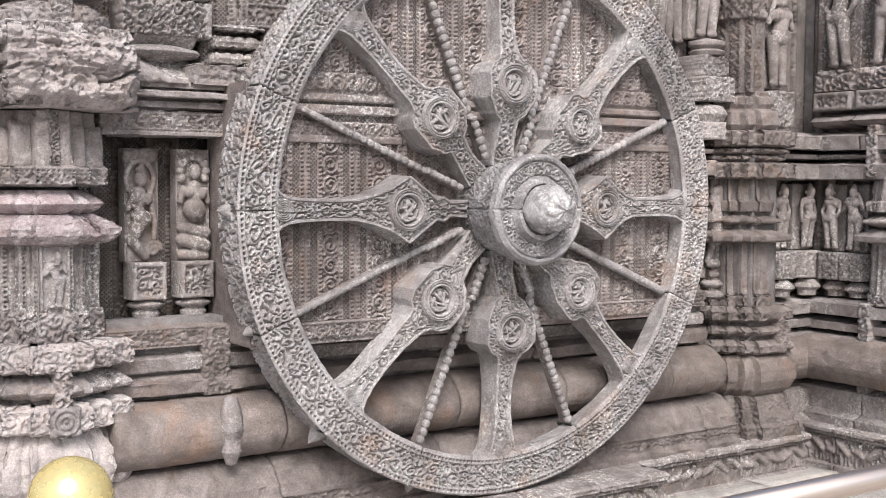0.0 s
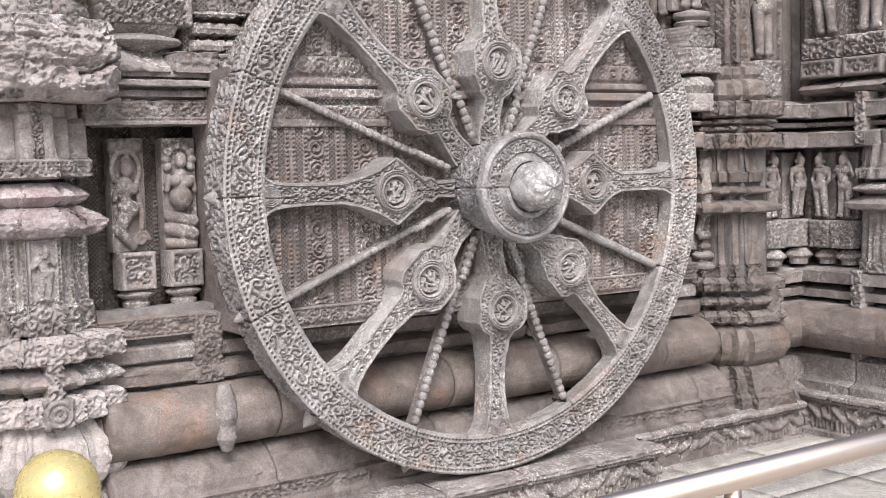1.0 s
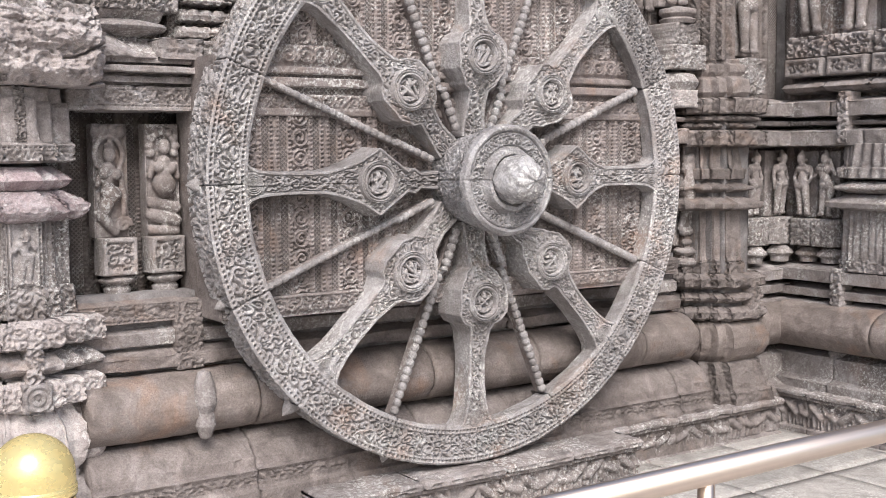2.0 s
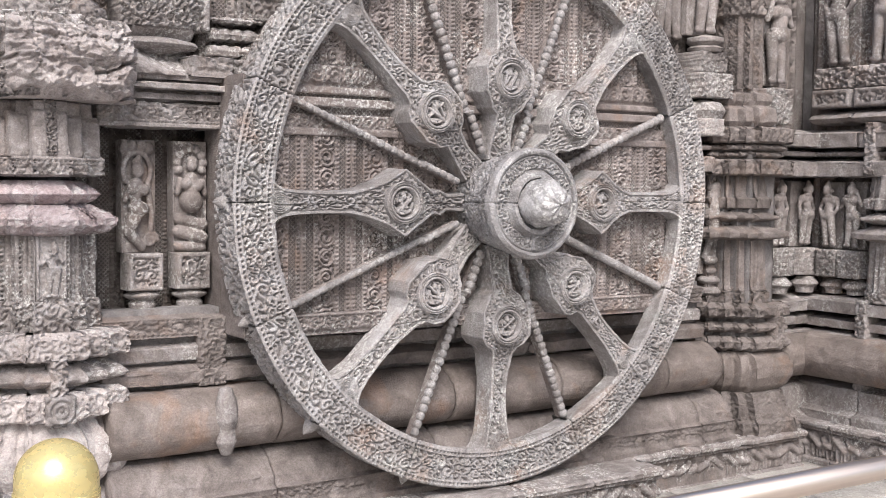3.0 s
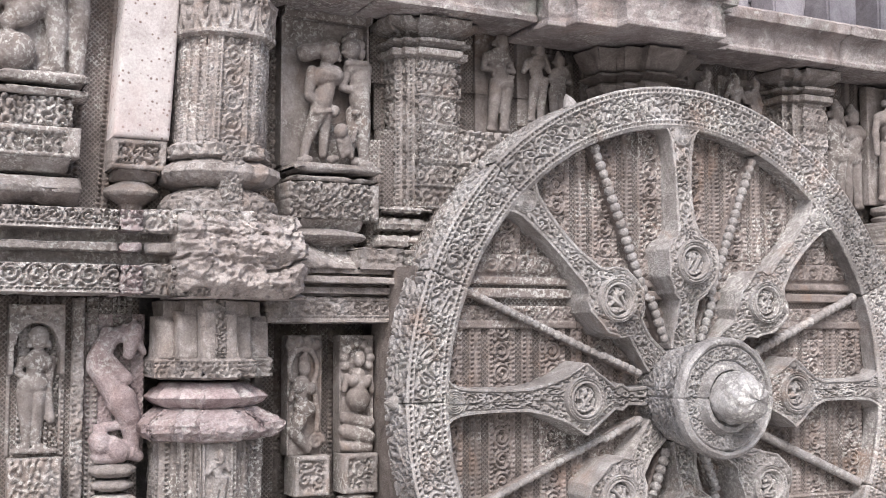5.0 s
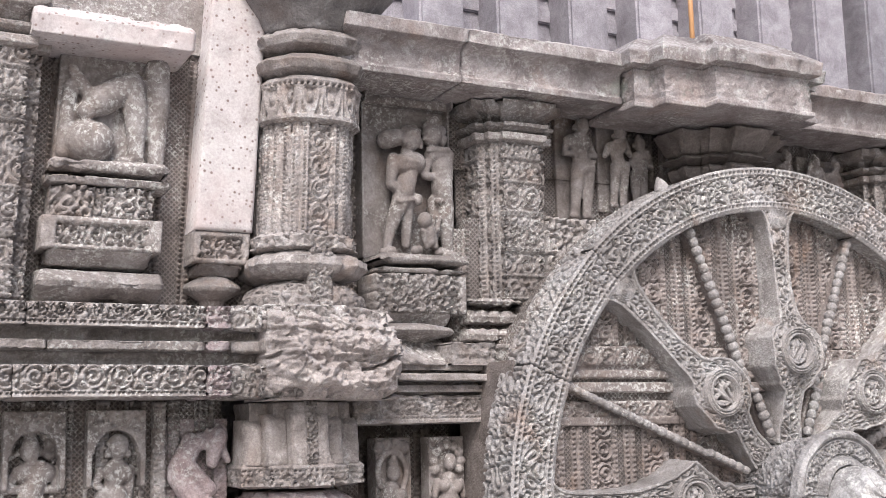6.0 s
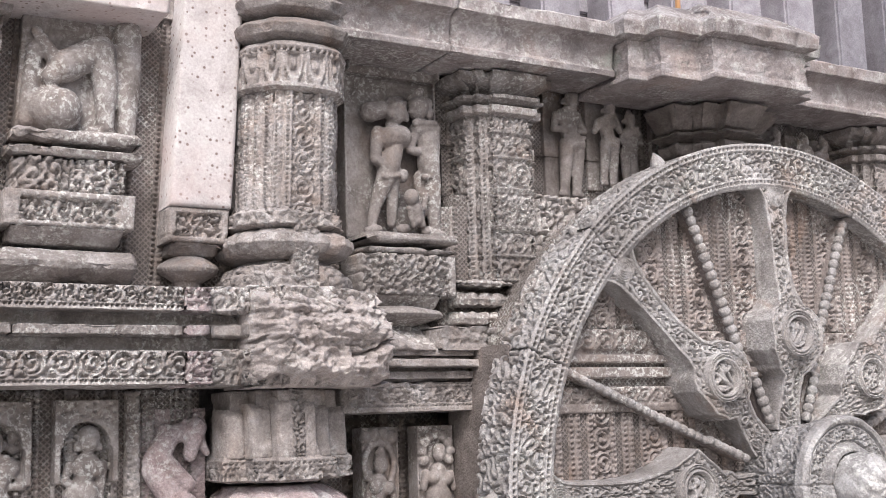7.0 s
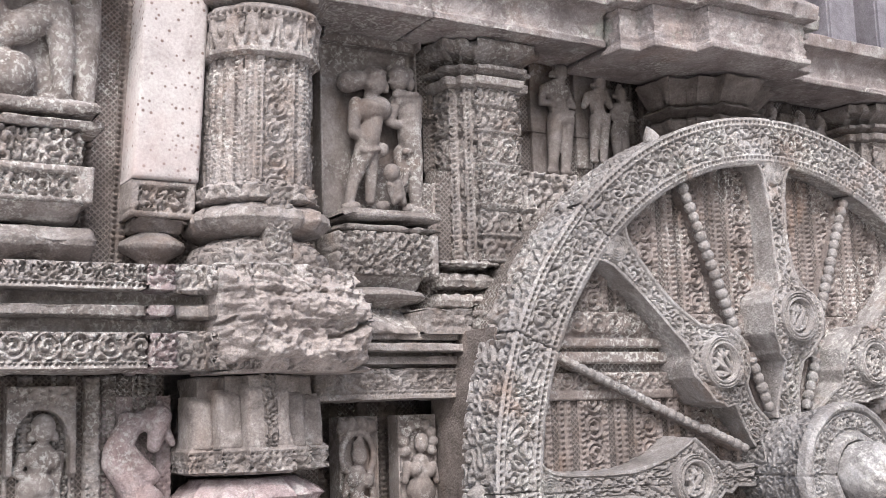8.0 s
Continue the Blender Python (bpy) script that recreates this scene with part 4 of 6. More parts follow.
leafy += [(-1.675 + 0.038 * (1 - a / 11) * math.cos(a), 1.662 + 0.038 * (1 - a / 11) * math.sin(a), -1.675 + 0.038 * (1 - a / 11) * math.cos(a + 0.5),
           1.662 + 0.038 * (1 - a / 11) * math.sin(a + 0.5), 0.0095, 0.0095, 0.028) for a in np.linspace(0, 9.0, 19)]
leafy += [(-1.737 + 0.066 * math.sin(a), 1.99 + 0.085 * math.cos(a), -1.737 + 0.066 * math.sin(a + 0.25), 1.99 + 0.085 * math.cos(a + 0.25), 0.013, 0.013, 0.02) for a in np.arange(-2.2, 2.2, 0.25)]
leafy += [(-1.737 + 0.06 * k, 2.105 - 0.012 * k * k, -1.737 + 0.06 * k, 2.115 - 0.012 * k * k, 0.026, 0.022, 0.012) for k in (-1, -0.35, 0.35, 1)]
figure(MAIN, "relief_figure", -1.808, -1.645, 1.60, 2.135, 0.0, leafy, FIGST, "worn carved figure under a leafy arch in the niche", "niche figures", 71, res=0.0045, category="statue",
       ground=lambda U, Z: 0.012 * (np.abs(U + 1.7265) > 0.074))
coiled = [(-1.472, 2.018, -1.472, 2.038, 0.027, 0.027, 0.035), (-1.503, 1.931, -1.503, 1.928, 0.027, 0.027, 0.04), (-1.440, 1.925, -1.440, 1.922, 0.027, 0.027, 0.04),
          (-1.472, 1.954, -1.472, 1.888, 0.034, 0.036, 0.015), (-1.472, 1.85, -1.467, 1.842, 0.056, 0.056, 0.0), (-1.530, 1.947, -1.540, 1.887, 0.016, 0.014, 0.025),
          (-1.416, 1.94, -1.404, 1.883, 0.016, 0.014, 0.025), (-1.535, 1.762, -1.415, 1.735, 0.026, 0.029, 0.012), (-1.538, 1.702, -1.418, 1.671, 0.029, 0.031, 0.015),
          (-1.535, 1.632, -1.418, 1.622, 0.024, 0.024, 0.012)]
coiled += [(-1.472 + 0.062 * math.cos(a), 2.03 + 0.068 * math.sin(a), -1.472 + 0.07 * math.cos(a), 2.03 + 0.078 * math.sin(a), 0.021, 0.019, 0.006) for a in np.linspace(-0.5, 3.64, 9)]
figure(MAIN, "relief_figure", -1.556, -1.388, 1.60, 2.135, 0.0, coiled, FIGST, "worn carved figure with a serpent hood and coiled body", "niche figures", 75, res=0.0045, category="statue",
       ground=lambda U, Z: 0.008 * (np.abs(U + 1.472) > 0.076))

# ---- pavilion pier at the wall's near end ----
pier = thing("pavilion_pier", "stepped sandstone pier with fluted capital and pink weathered ledge", "pier", (-2.2, -0.3, 0.6))
PLAN = [(-2.435, -0.02), (-2.435, 0.20), (-2.36, 0.205), (-2.355, 0.27), (-2.29, 0.275), (-2.285, 0.33), (-2.13, 0.33), (-2.125, 0.275), (-2.05, 0.27), (-2.045, 0.205),
        (-1.962, 0.20), (-1.962, -0.02)]


def flutes(Q, Z):
    return np.where(Z < 2.012, foliage(Q, Z, 0.045, 3) * 0.008, -0.008 * (1 - dots(Q, Z - 2.014, 0.02, 0.016))) * (Z < 2.035)


def pier_panel(Q, Z):
    x = Q % 0.062
    v = np.where(x < 0.018, 0.003 - 0.010 * (1 - dots(Z, x - 0.001, 0.021, 0.016)), 0.0)
    return np.where((x > 0.020) & (x < 0.025), -0.010, np.where((x > 0.044) & (x < 0.049), -0.010, v))


column(MAIN, "capital", PLAN, [(1.955, -0.02), (1.965, 0.014), (2.035, 0.016), (2.05, 0.0), (2.10, -0.018), (2.28, -0.03)], STONE, pier, 0.007, 0.005, flutes)
for c, w, d, z1 in ((-2.398, 0.076, 0.205, 2.215), (-2.325, 0.082, 0.27, 2.235), (-2.252, 0.066, 0.325, 2.255), (-2.168, 0.062, 0.325, 2.25), (-2.098, 0.078, 0.27, 2.235), (-2.01, 0.09, 0.205, 2.22)):
    slab(MAIN, "flute", c - w / 2 - 0.003, c + w / 2 + 0.003, 2.04, z1, d - 0.012, lambda U, Z, c=c, w=w, z1=z1: 0.026 * np.sqrt(np.maximum(0, 1 - ((U - c) / (0.56 * w)) ** 4)) - 0.02 * ((Z - 2.04) / 0.2) - 0.018 * (fbm(U * 16, Z * 9, 6) - 0.35)
         - 0.03 * step01(Z, z1 - 0.03, z1) + 0.6 * wear(U * 3, Z, 6, 0.006), STONE, pier, 0.006, 0.12)
slab(MAIN, "flower_strip", -2.234, -2.186, 2.045, 2.285, 0.345, lambda U, Z: foliage(U, Z, 0.032, 4) * 0.010 - 0.08 * (Z - 2.045) + wear(U, Z, 3, 0.003), STONE, pier, 0.005, 0.1)
column(MAIN, "disc", PLAN, [(1.835, -0.05), (1.86, -0.01), (1.88, 0.012), (1.90, -0.005), (1.94, -0.06)], PINK, pier, 0.009, 0.008, None, "pink weathered disc moulding")
column(MAIN, "ledge", PLAN, [(1.70, -0.02), (1.712, 0.03), (1.745, 0.062), (1.775, 0.062), (1.80, 0.03), (1.835, -0.03)], PINK, pier, 0.009, 0.008,
       lambda Q, Z: 0.005 * foliage(Q, Z, 0.04, 9), "pink ledge with pale chipped nosing")
column(MAIN, "panel", PLAN, [(1.40, -0.015), (1.72, -0.015)], STONE, pier, 0.006, 0.003, pier_panel)
column(MAIN, "foot", PLAN, [(1.27, 0.004), (1.40, 0.004), (1.42, -0.012)], STONE, pier, 0.007, 0.004, lambda Q, Z: foliage(Q, Z, 0.06, 14) * 0.009)
figure(MAIN, "relief_figure", -2.275, -2.15, 1.43, 1.70, 0.318, body(-2.212, 1.44, 0.23, 1.0, "up", 1), STONE, "tiny carved figure in a sunk panel on the pier",
       seed=81, res=0.0045, ground=lambda U, Z: 0.012 * (np.abs(U + 2.212) > 0.05), category="statue", thick=0.03)

WIDE = [(-2.55, -0.02), (-2.55, 0.26), (-2.44, 0.265), (-2.435, 0.32), (-2.34, 0.325), (-2.335, 0.38), (-2.08, 0.38), (-2.075, 0.325), (-1.98, 0.32), (-1.975, 0.27),
        (-1.875, 0.265), (-1.875, -0.02)]
foot = thing("pier_base", "stacked moulded base of the pier, chipped pale edges, lotus bulb", "pier base", (-2.2, -0.3, 0.1))
column(MAIN, "carved_ledge", WIDE, [(1.165, 0.0), (1.175, 0.02), (1.262, 0.022), (1.285, -0.01)], ROUGH, foot, 0.007, 0.007, lambda Q, Z: foliage(Q, Z, 0.06, 6) * 0.008)
column(MAIN, "lip", WIDE, [(1.045, -0.06), (1.07, 0.0), (1.085, 0.012), (1.10, 0.0), (1.14, -0.06)], STONE, foot, 0.010, 0.009)
column(MAIN, "carved_ledge", WIDE, [(0.905, 0.0), (0.915, 0.012), (1.005, 0.014), (1.025, -0.02)], ROUGH, foot, 0.007, 0.007, lambda Q, Z: foliage(Q, Z, 0.055, 16) * 0.007)
column(MAIN, "core", WIDE, [(0.0, -0.03), (0.60, -0.03), (0.62, -0.09), (1.2, -0.09)], DARK, foot, 0.02, 0.004)
column(MAIN, "lotus_bulb", WIDE, [(0.56, -0.06), (0.60, -0.03), (0.66, 0.01), (0.74, 0.025), (0.81, 0.01), (0.86, -0.03), (0.90, -0.06)], ROUGH, foot, 0.008, 0.005,
       lambda Q, Z: -0.022 * (1 - np.abs(np.sin(Q * math.pi / 0.105)) ** 0.5))
column(MAIN, "flared_foot", WIDE, [(0.08, 0.10), (0.36, 0.08), (0.40, 0.05), (0.44, 0.05), (0.56, -0.01), (0.58, -0.05)], STONE, foot, 0.012, 0.005,
       lambda Q, Z: foliage(Q, Z, 0.05, 26) * 0.006 * ((Z > 0.2) & (Z < 0.36)))
slab(MAIN, "strap", -2.235, -2.165, 0.885, 1.19, 0.405, lambda U, Z: foliage(U, Z, 0.05, 5) * 0.012 + wear(U, Z, 3, 0.005), STONE, foot, 0.007, 0.12)
slab(MAIN, "strap_boss", -2.262, -2.138, 0.90, 1.02, 0.412, lambda U, Z: 0.014 * np.cos(np.hypot(U + 2.2, Z - 0.96) * 120) ** 2 + wear(U, Z, 3, 0.004), STONE, foot, 0.006, 0.05)

# ---- wall to the near side of the pier ----
NEAR0, NEAR1 = -3.8, -2.47
blocks(MAIN, "carved_ledge", NEAR0, -2.60, [(0.08, 1.165), (0.30, 1.17), (0.31, 1.255), (0.08, 1.285)], ROUGH, wall, length=0.5, seed=61, h=bandcut(0.235, 0.305, 0.007), res=0.008)
blocks(MAIN, "lip", NEAR0, -2.58, [(0.08, 1.05), (0.25, 1.06), (0.28, 1.085), (0.24, 1.115), (0.08, 1.14)], STONE, wall, length=0.7, seed=64, rough=0.008)
blocks(MAIN, "carved_ledge", NEAR0, -2.60, [(0.08, 0.905), (0.29, 0.91), (0.30, 1.0), (0.08, 1.03)], STONE, wall, length=0.5, seed=66, h=bandcut(0.225, 0.295, 0.007), res=0.009)
blocks(MAIN, "petal_bulb", NEAR0, -2.58, [(0.1, 0.58), (0.24, 0.60), (0.31, 0.68), (0.32, 0.77), (0.26, 0.86), (0.1, 0.89)], ROUGH, wall, length=0.8, seed=68, res=0.010,
       h=lambda U, Q: -0.022 * (1 - np.abs(np.sin(U * math.pi / 0.11)) ** 0.5))
blocks(MAIN, "base_course", NEAR0, -2.58, [(0.42, 0.08), (0.42, 0.34), (0.36, 0.42), (0.26, 0.56), (0.08, 0.60)], STONE, wall, length=0.8, seed=70, res=0.02)
backing(MAIN, "strip_back", NEAR0, NEAR1, 1.28, 2.30, 0.03, STONE, seed=44, res=0.0075, parent=wall)

# bands over the figures, broken beside the pier
BANDS = ((2.545, 2.645, 0.32, True), (2.462, 2.515, 0.305, False), (2.295, 2.425, 0.33, True))
upper_ledge = thing("stone_ledge", "triple moulded ledge with running scrolls, edges broken away", "ledge", (-3.3, -0.3, 2.29))
for k, (z0, z1, d, cut) in enumerate(BANDS):
    blocks(MAIN, "ledge_block", NEAR0, -2.62, [(0.05, z0), (d, z0 + 0.006), (d + 0.005, z1 - 0.012), (0.05, z1)], STONE, upper_ledge, length=0.62, seed=80 + k, res=0.0048,
           rough=0.0022, h=bandcut(d - 0.04, d - 0.062 + (z1 - z0), 0.011) if cut else bandcut(d - 0.09, d - 0.06, 0.006))
    moulding(MAIN, "ledge_block", -2.617, -2.53, [(0.05, z0), (d + 0.02, z0 + 0.006), (d + 0.022, z1 - 0.012), (0.05, z1)], PINK, upper_ledge, seed=90 + k, res=0.007,
             rough=0.006, h=bandcut(d - 0.02, d - 0.042 + (z1 - z0), 0.011) if cut else None)
moulding(MAIN, "groove_back", NEAR0, -1.9, [(0.225, 2.31), (0.225, 2.64)], STONE, upper_ledge, res=0.012, h=lambda U, Q: -0.008 * (1 - dots(U, Q % 0.05, 0.024, 0.05)), rough=0.003, back=0.0)

BLOCK = [(-2.53, 0.0), (-2.53, 0.30), (-2.42, 0.305), (-2.415, 0.36), (-2.32, 0.365), (-2.315, 0.41), (-2.09, 0.41), (-2.085, 0.365), (-1.99, 0.36), (-1.985, 0.31), (-1.885, 0.305),
         (-1.885, 0.0)]
for k, (z0, z1, d, cut) in enumerate(BANDS):
    sw = 0.0 if cut else -0.02
    column(MAIN, "ledge_return", BLOCK, [(z0, sw), (z0 + 0.01, sw + 0.01), (z1 - 0.01, sw + 0.008), (z1, sw - 0.02)], STONE, upper_ledge, 0.007, 0.008,
           (lambda Q, Z: foliage(Q, Z, 0.06, 33) * 0.009) if cut else None)


def broken(U, Z):
    """Split and crumbled stone with slanting cracks and sharp ridges."""
    wu, wz = U + 0.06 * (fbm(U * 7, Z * 7, 2) - 0.5), Z + 0.06 * (fbm(U * 7, Z * 7, 12) - 0.5)
    ridge = np.abs(fbm(wu * 8 + 1, wz * 11, 9, 4) - 0.47) * 2
    fine = np.abs(fbm(wu * 30, wz * 44, 29, 4) - 0.47) * 2
    cr = np.abs(((wz * 7.5 - U * 2.2) % 1.0) - 0.5)
    facet = np.floor(fbm(wu * 6, wz * 10, 6, 3) * 9) / 9
    edge = np.minimum(np.minimum(U + 2.40, -1.85 - U) * 1.6, np.minimum(Z - 2.285, (2.578 + 0.06 * fbm(U * 12, 0 * U, 5) - 0.30 * np.clip(U + 2.12, 0, 1)) - Z) * 1.6)
    return 0.16 * (facet - 0.4) - 0.08 * ridge - 0.045 * fine - 0.02 * ((np.abs(Z - 2.535) < 0.012 + 0.02 * fine) | (np.abs(Z - 2.435) < 0.010 + 0.02 * fine)) + np.clip(edge, -0.25, 0.10) - 0.06 * step01(0.07 - cr, 0.0, 0.05) * (fbm(U * 5, Z * 5, 44) > 0.45) + 0.03


slab(MAIN, "broken_face", -2.40, -1.85, 2.285, 2.64, 0.385, broken, ROUGH, upper_ledge, 0.005, 0.3, "broken pale stone where the carving has fallen off")


def rubble(U, Z):
    top = 2.585 - 0.24 * (U + 1.95)
    return np.clip((top - Z) * 1.6, -0.25, 0.12) + 0.10 * (fbm(U * 6, Z * 8, 19, 5) - 0.5) + 0.05 * np.floor(fbm(U * 8, Z * 14, 16, 3) * 7) / 7 - 0.05 * np.abs(fbm(U * 26, Z * 40, 15, 3) - 0.45)


slab(MAIN, "broken_tail", -1.96, -1.48, 2.43, 2.64, 0.09, rubble, STONE, upper_ledge, 0.007, 0.2, "crumbled slope of broken stone")

# figures under the ledge
beast = [(-2.507, 2.155, -2.527, 2.059, 0.03, 0.018, 0.05), (-2.544, 2.178, -2.536, 2.134, 0.008, 0.017, 0.05), (-2.505, 2.2, -2.509, 2.148, 0.007, 0.019, 0.05),
         (-2.492, 2.113, -2.462, 2.065, 0.016, 0.009, 0.045), (-2.604, 2.127, -2.53, 2.148, 0.028, 0.026, 0.02), (-2.61, 2.114, -2.646, 2.039, 0.032, 0.036, 0.02),
         (-2.636, 2.053, -2.536, 1.959, 0.030, 0.022, 0.045), (-2.645, 2.012, -2.569, 1.882, 0.038, 0.036, 0.015), (-2.552, 1.872, -2.519, 1.806, 0.048, 0.038, 0.02),
         (-2.514, 1.806, -2.498, 1.669, 0.035, 0.022, 0.015)]
beast += [(-2.503, 1.655, -2.477, 1.640, 0.026, 0.019, 0.02), (-2.639, 1.756, -2.55, 1.769, 0.016, 0.016, 0.01), (-2.635, 1.705, -2.632, 1.695, 0.035, 0.035, 0.025),
          (-2.588, 1.683, -2.557, 1.661, 0.034, 0.036, 0.02), (-2.636, 1.645, -2.564, 1.642, 0.024, 0.024, 0.02), (-2.611, 2.148, -2.604, 2.134, 0.022, 0.019, 0.02)]
figure(MAIN, "beast_statue", -2.69, -2.447, 1.62, 2.225, 0.02, [(*c[:4], c[4] * 1.32, c[5] * 1.32, c[6] + 0.03) for c in beast], PINK, "rearing lion beast carved over a crouching form, pink stains", seed=91,
       category="statue", res=0.005, ground=lambda U, Z: 0.004 * lattice(U, Z, 0.03))
ped = thing("pedestal", "stacked carved pedestal discs under the rearing beast", "pedestal", (-2.575, -0.1, 1.3))
for z0, z1, r in ((1.29, 1.345, 0.085), (1.355, 1.41, 0.075), (1.43, 1.49, 0.10), (1.50, 1.55, 0.085), (1.555, 1.615, 0.095)):
    turned(MAIN, "disc", -2.575, 0.05, [(0.0, z0), (r * 0.7, z0 + 0.004), (r, (z0 + z1) / 2 - 0.008), (r, (z0 + z1) / 2 + 0.008), (r * 0.7, z1 - 0.004), (0.0, z1)], STONE, ped, segs=28,
           squash=0.8, rough=0.006)


def arched_figure(cu, seed, arms, halo, label, form=None):
    figure(MAIN, "relief_figure", cu - 0.108, cu + 0.108, 1.655, 2.262, 0.0,
           [(cu + a, 1.67 + b, cu + c, 1.67 + e, r, q, l + 0.03) for a, b, c, e, r, q, l in form] if form else body(cu, 1.67, 0.50, 0.8, arms, 1 if seed % 2 else -1, halo, 0.03), FIGST,
           label, "figures under the ledge", seed, res=0.005, category="statue",
           ground=lambda U, Z: 0.085 * ((np.hypot(U - cu, (Z - 2.10) * 0.9) > 0.078) & (Z > 2.10)) + 0.085 * ((np.abs(U - cu) > 0.085) & (Z <= 2.10) & (Z > 1.98)) + 0.03 * ((np.abs(U - cu) > 0.092) & (Z <= 1.98)) + 0.006 * foliage(U, Z, 0.04, seed) * (Z > 2.17))
    base = thing("pedestal", "carved pedestal with moulded foot under a relief figure", "pedestal", (cu, -0.1, 1.29), "ledge pedestals")
    slab(MAIN, "block", cu - 0.10, cu + 0.10, 1.46, 1.65, 0.10, lambda U, Z: foliage(U, Z, 0.06, seed) * 0.010 * (np.abs(U - cu) < 0.085) + wear(U, Z, 2, 0.004), STONE, base, 0.008, 0.12)
    for z, d in ((1.29, 0.12), (1.345, 0.09), (1.40, 0.13)):
        moulding(MAIN, "step", cu - d, cu + d, [(0.02, z), (0.11 + d * 0.2, z + 0.012), (0.115 + d * 0.2, z + 0.035), (0.02, z + 0.052)], STONE, base, rough=0.006, seed=seed)


slender = [(0.010, 0.449, 0.010, 0.465, 0.037, 0.040, 0.02), (-0.027, 0.428, -0.028, 0.436, 0.014, 0.012, 0.03), (0.047, 0.427, 0.047, 0.435, 0.014, 0.012, 0.03),
           (0.011, 0.412, 0.009, 0.396, 0.020, 0.023, 0.02), (-0.018, 0.364, -0.018, 0.362, 0.030, 0.030, 0.035), (0.035, 0.361, 0.035, 0.358, 0.030, 0.030, 0.035),
           (0.007, 0.372, -0.004, 0.313, 0.044, 0.032, 0.01), (-0.024, 0.270, 0.005, 0.274, 0.046, 0.046, 0.01), (-0.035, 0.234, -0.026, 0.038, 0.040, 0.018, 0.01),
           (0.008, 0.233, 0.010, 0.036, 0.036, 0.018, 0.012), (-0.033, 0.026, -0.058, 0.024, 0.015, 0.012, 0.02), (0.010, 0.024, 0.037, 0.021, 0.015, 0.012, 0.02)]
slender += [(0.060, 0.369, 0.050, 0.259, 0.019, 0.016, 0.02), (0.050, 0.259, 0.061, 0.153, 0.016, 0.014, 0.025), (0.062, 0.146, 0.061, 0.130, 0.018, 0.018, 0.025),
            (-0.051, 0.370, -0.067, 0.320, 0.017, 0.016, 0.02), (-0.067, 0.320, -0.029, 0.291, 0.016, 0.014, 0.035), (-0.08, 0.008, 0.08, 0.006, 0.012, 0.012, 0.03)]
arched_figure(-2.885, 101, "down", False, "standing carved figure beneath a small stone arch", slender)
arched_figure(-3.175, 104, "fold", True, "standing carved figure with a serpent hood behind the head")
arched_figure(-3.52, 107, "hip", False, "standing carved figure beneath a small stone arch")
slab(MAIN, "dotted_strip", -2.745, -2.70, 1.29, 2.29, 0.075, lambda U, Z: 0.006 * foliage(U, Z, 0.04, 2) - 0.006 * (1 - dots(Z, U + 2.745, 0.02, 0.02)), STONE, wall, 0.007, 0.1)

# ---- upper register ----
backing(LEAN_GROUP, "lattice_back", -3.5, -2.08, 2.64, 3.75, -0.02, DARK_AND_SHADED, seed=48, res=0.0075, parent=wall)
backing(MAIN, "lattice_back", -2.02, -1.36, 2.50, 3.75, -0.11, DARK_AND_SHADED, seed=51, res=0.007, parent=wall)
backing(MAIN, "lattice_back", -1.36, 1.45, 3.0, 3.75, -0.09, DARK_AND_SHADED, seed=53, res=0.009, parent=wall)
backing(MAIN, "lattice_back", 1.40, 3.08, 1.2, 3.75, -0.06, DARK_AND_SHADED, seed=57, res=0.016, parent=wall)
backing(MAIN, "lattice_back", -1.42, -0.6, 2.45, 3.05, 0.02, PANEL, seed=59, res=0.012, parent=wall)


def lotus(parent, cu, cd, z0, w, hgt, squash=0.5, name="lotus_foot"):
    turned(MAIN, name, cu, cd, [(0.0, z0), (w * 0.35, z0 + 0.01 * hgt), (w * 0.45, z0 + 0.25 * hgt), (w * 0.93, z0 + 0.5 * hgt), (w, z0 + 0.62 * hgt), (w * 0.92, z0 + 0.72 * hgt),
           (w * 0.5, z0 + 0.95 * hgt), (0.0, z0 + hgt)], STONE, parent, segs=48, squash=squash, rough=0.005,
           h=lambda T, Z: 0.004 * np.cos(T * 18) * (Z > z0 + 0.45 * hgt))


shelf = thing("statue_shelf", "carved bracket shelf on a lotus stem below the couple", "bracket shelf", (-1.64, -0.1, 2.5))
moulding(MAIN, "top", -1.83, -1.41, [(0.0, 2.86), (0.13, 2.865), (0.145, 2.885), (0.13, 2.905), (0.0, 2.91)], STONE, shelf, rough=0.004, back=-0.1)
moulding(MAIN, "lip", -1.825, -1.415, [(0.0, 2.82), (0.12, 2.825), (0.13, 2.845), (0.0, 2.86)], STONE, shelf, rough=0.004, back=-0.1, seed=4)
slab(MAIN, "block", -1.84, -1.41, 2.655, 2.82, 0.115, lambda U, Z: foliage(U, Z, 0.05, 12) * 0.012 * (np.abs(U + 1.64) < 0.2) + 0.02 * (np.abs(U + 1.64) < 0.14) + wear(U, Z, 4, 0.004),
     STONE, shelf, 0.0065, 0.2)
moulding(MAIN, "chamfer", -1.80, -1.48, [(0.0, 2.60), (0.06, 2.605), (0.11, 2.655), (0.0, 2.658)], STONE, shelf, rough=0.004, back=-0.1)
turned(MAIN, "lotus_disc", -1.665, 0.02, [(0.0, 2.525), (0.07, 2.53), (0.12, 2.545), (0.205, 2.565), (0.222, 2.578), (0.21, 2.594), (0.12, 2.612), (0.0, 2.62)], STONE, shelf,
       segs=72, squash=0.72, rough=0.004, h=lambda T, Z: 0.006 * np.cos(T * 18) * (Z < 2.57))
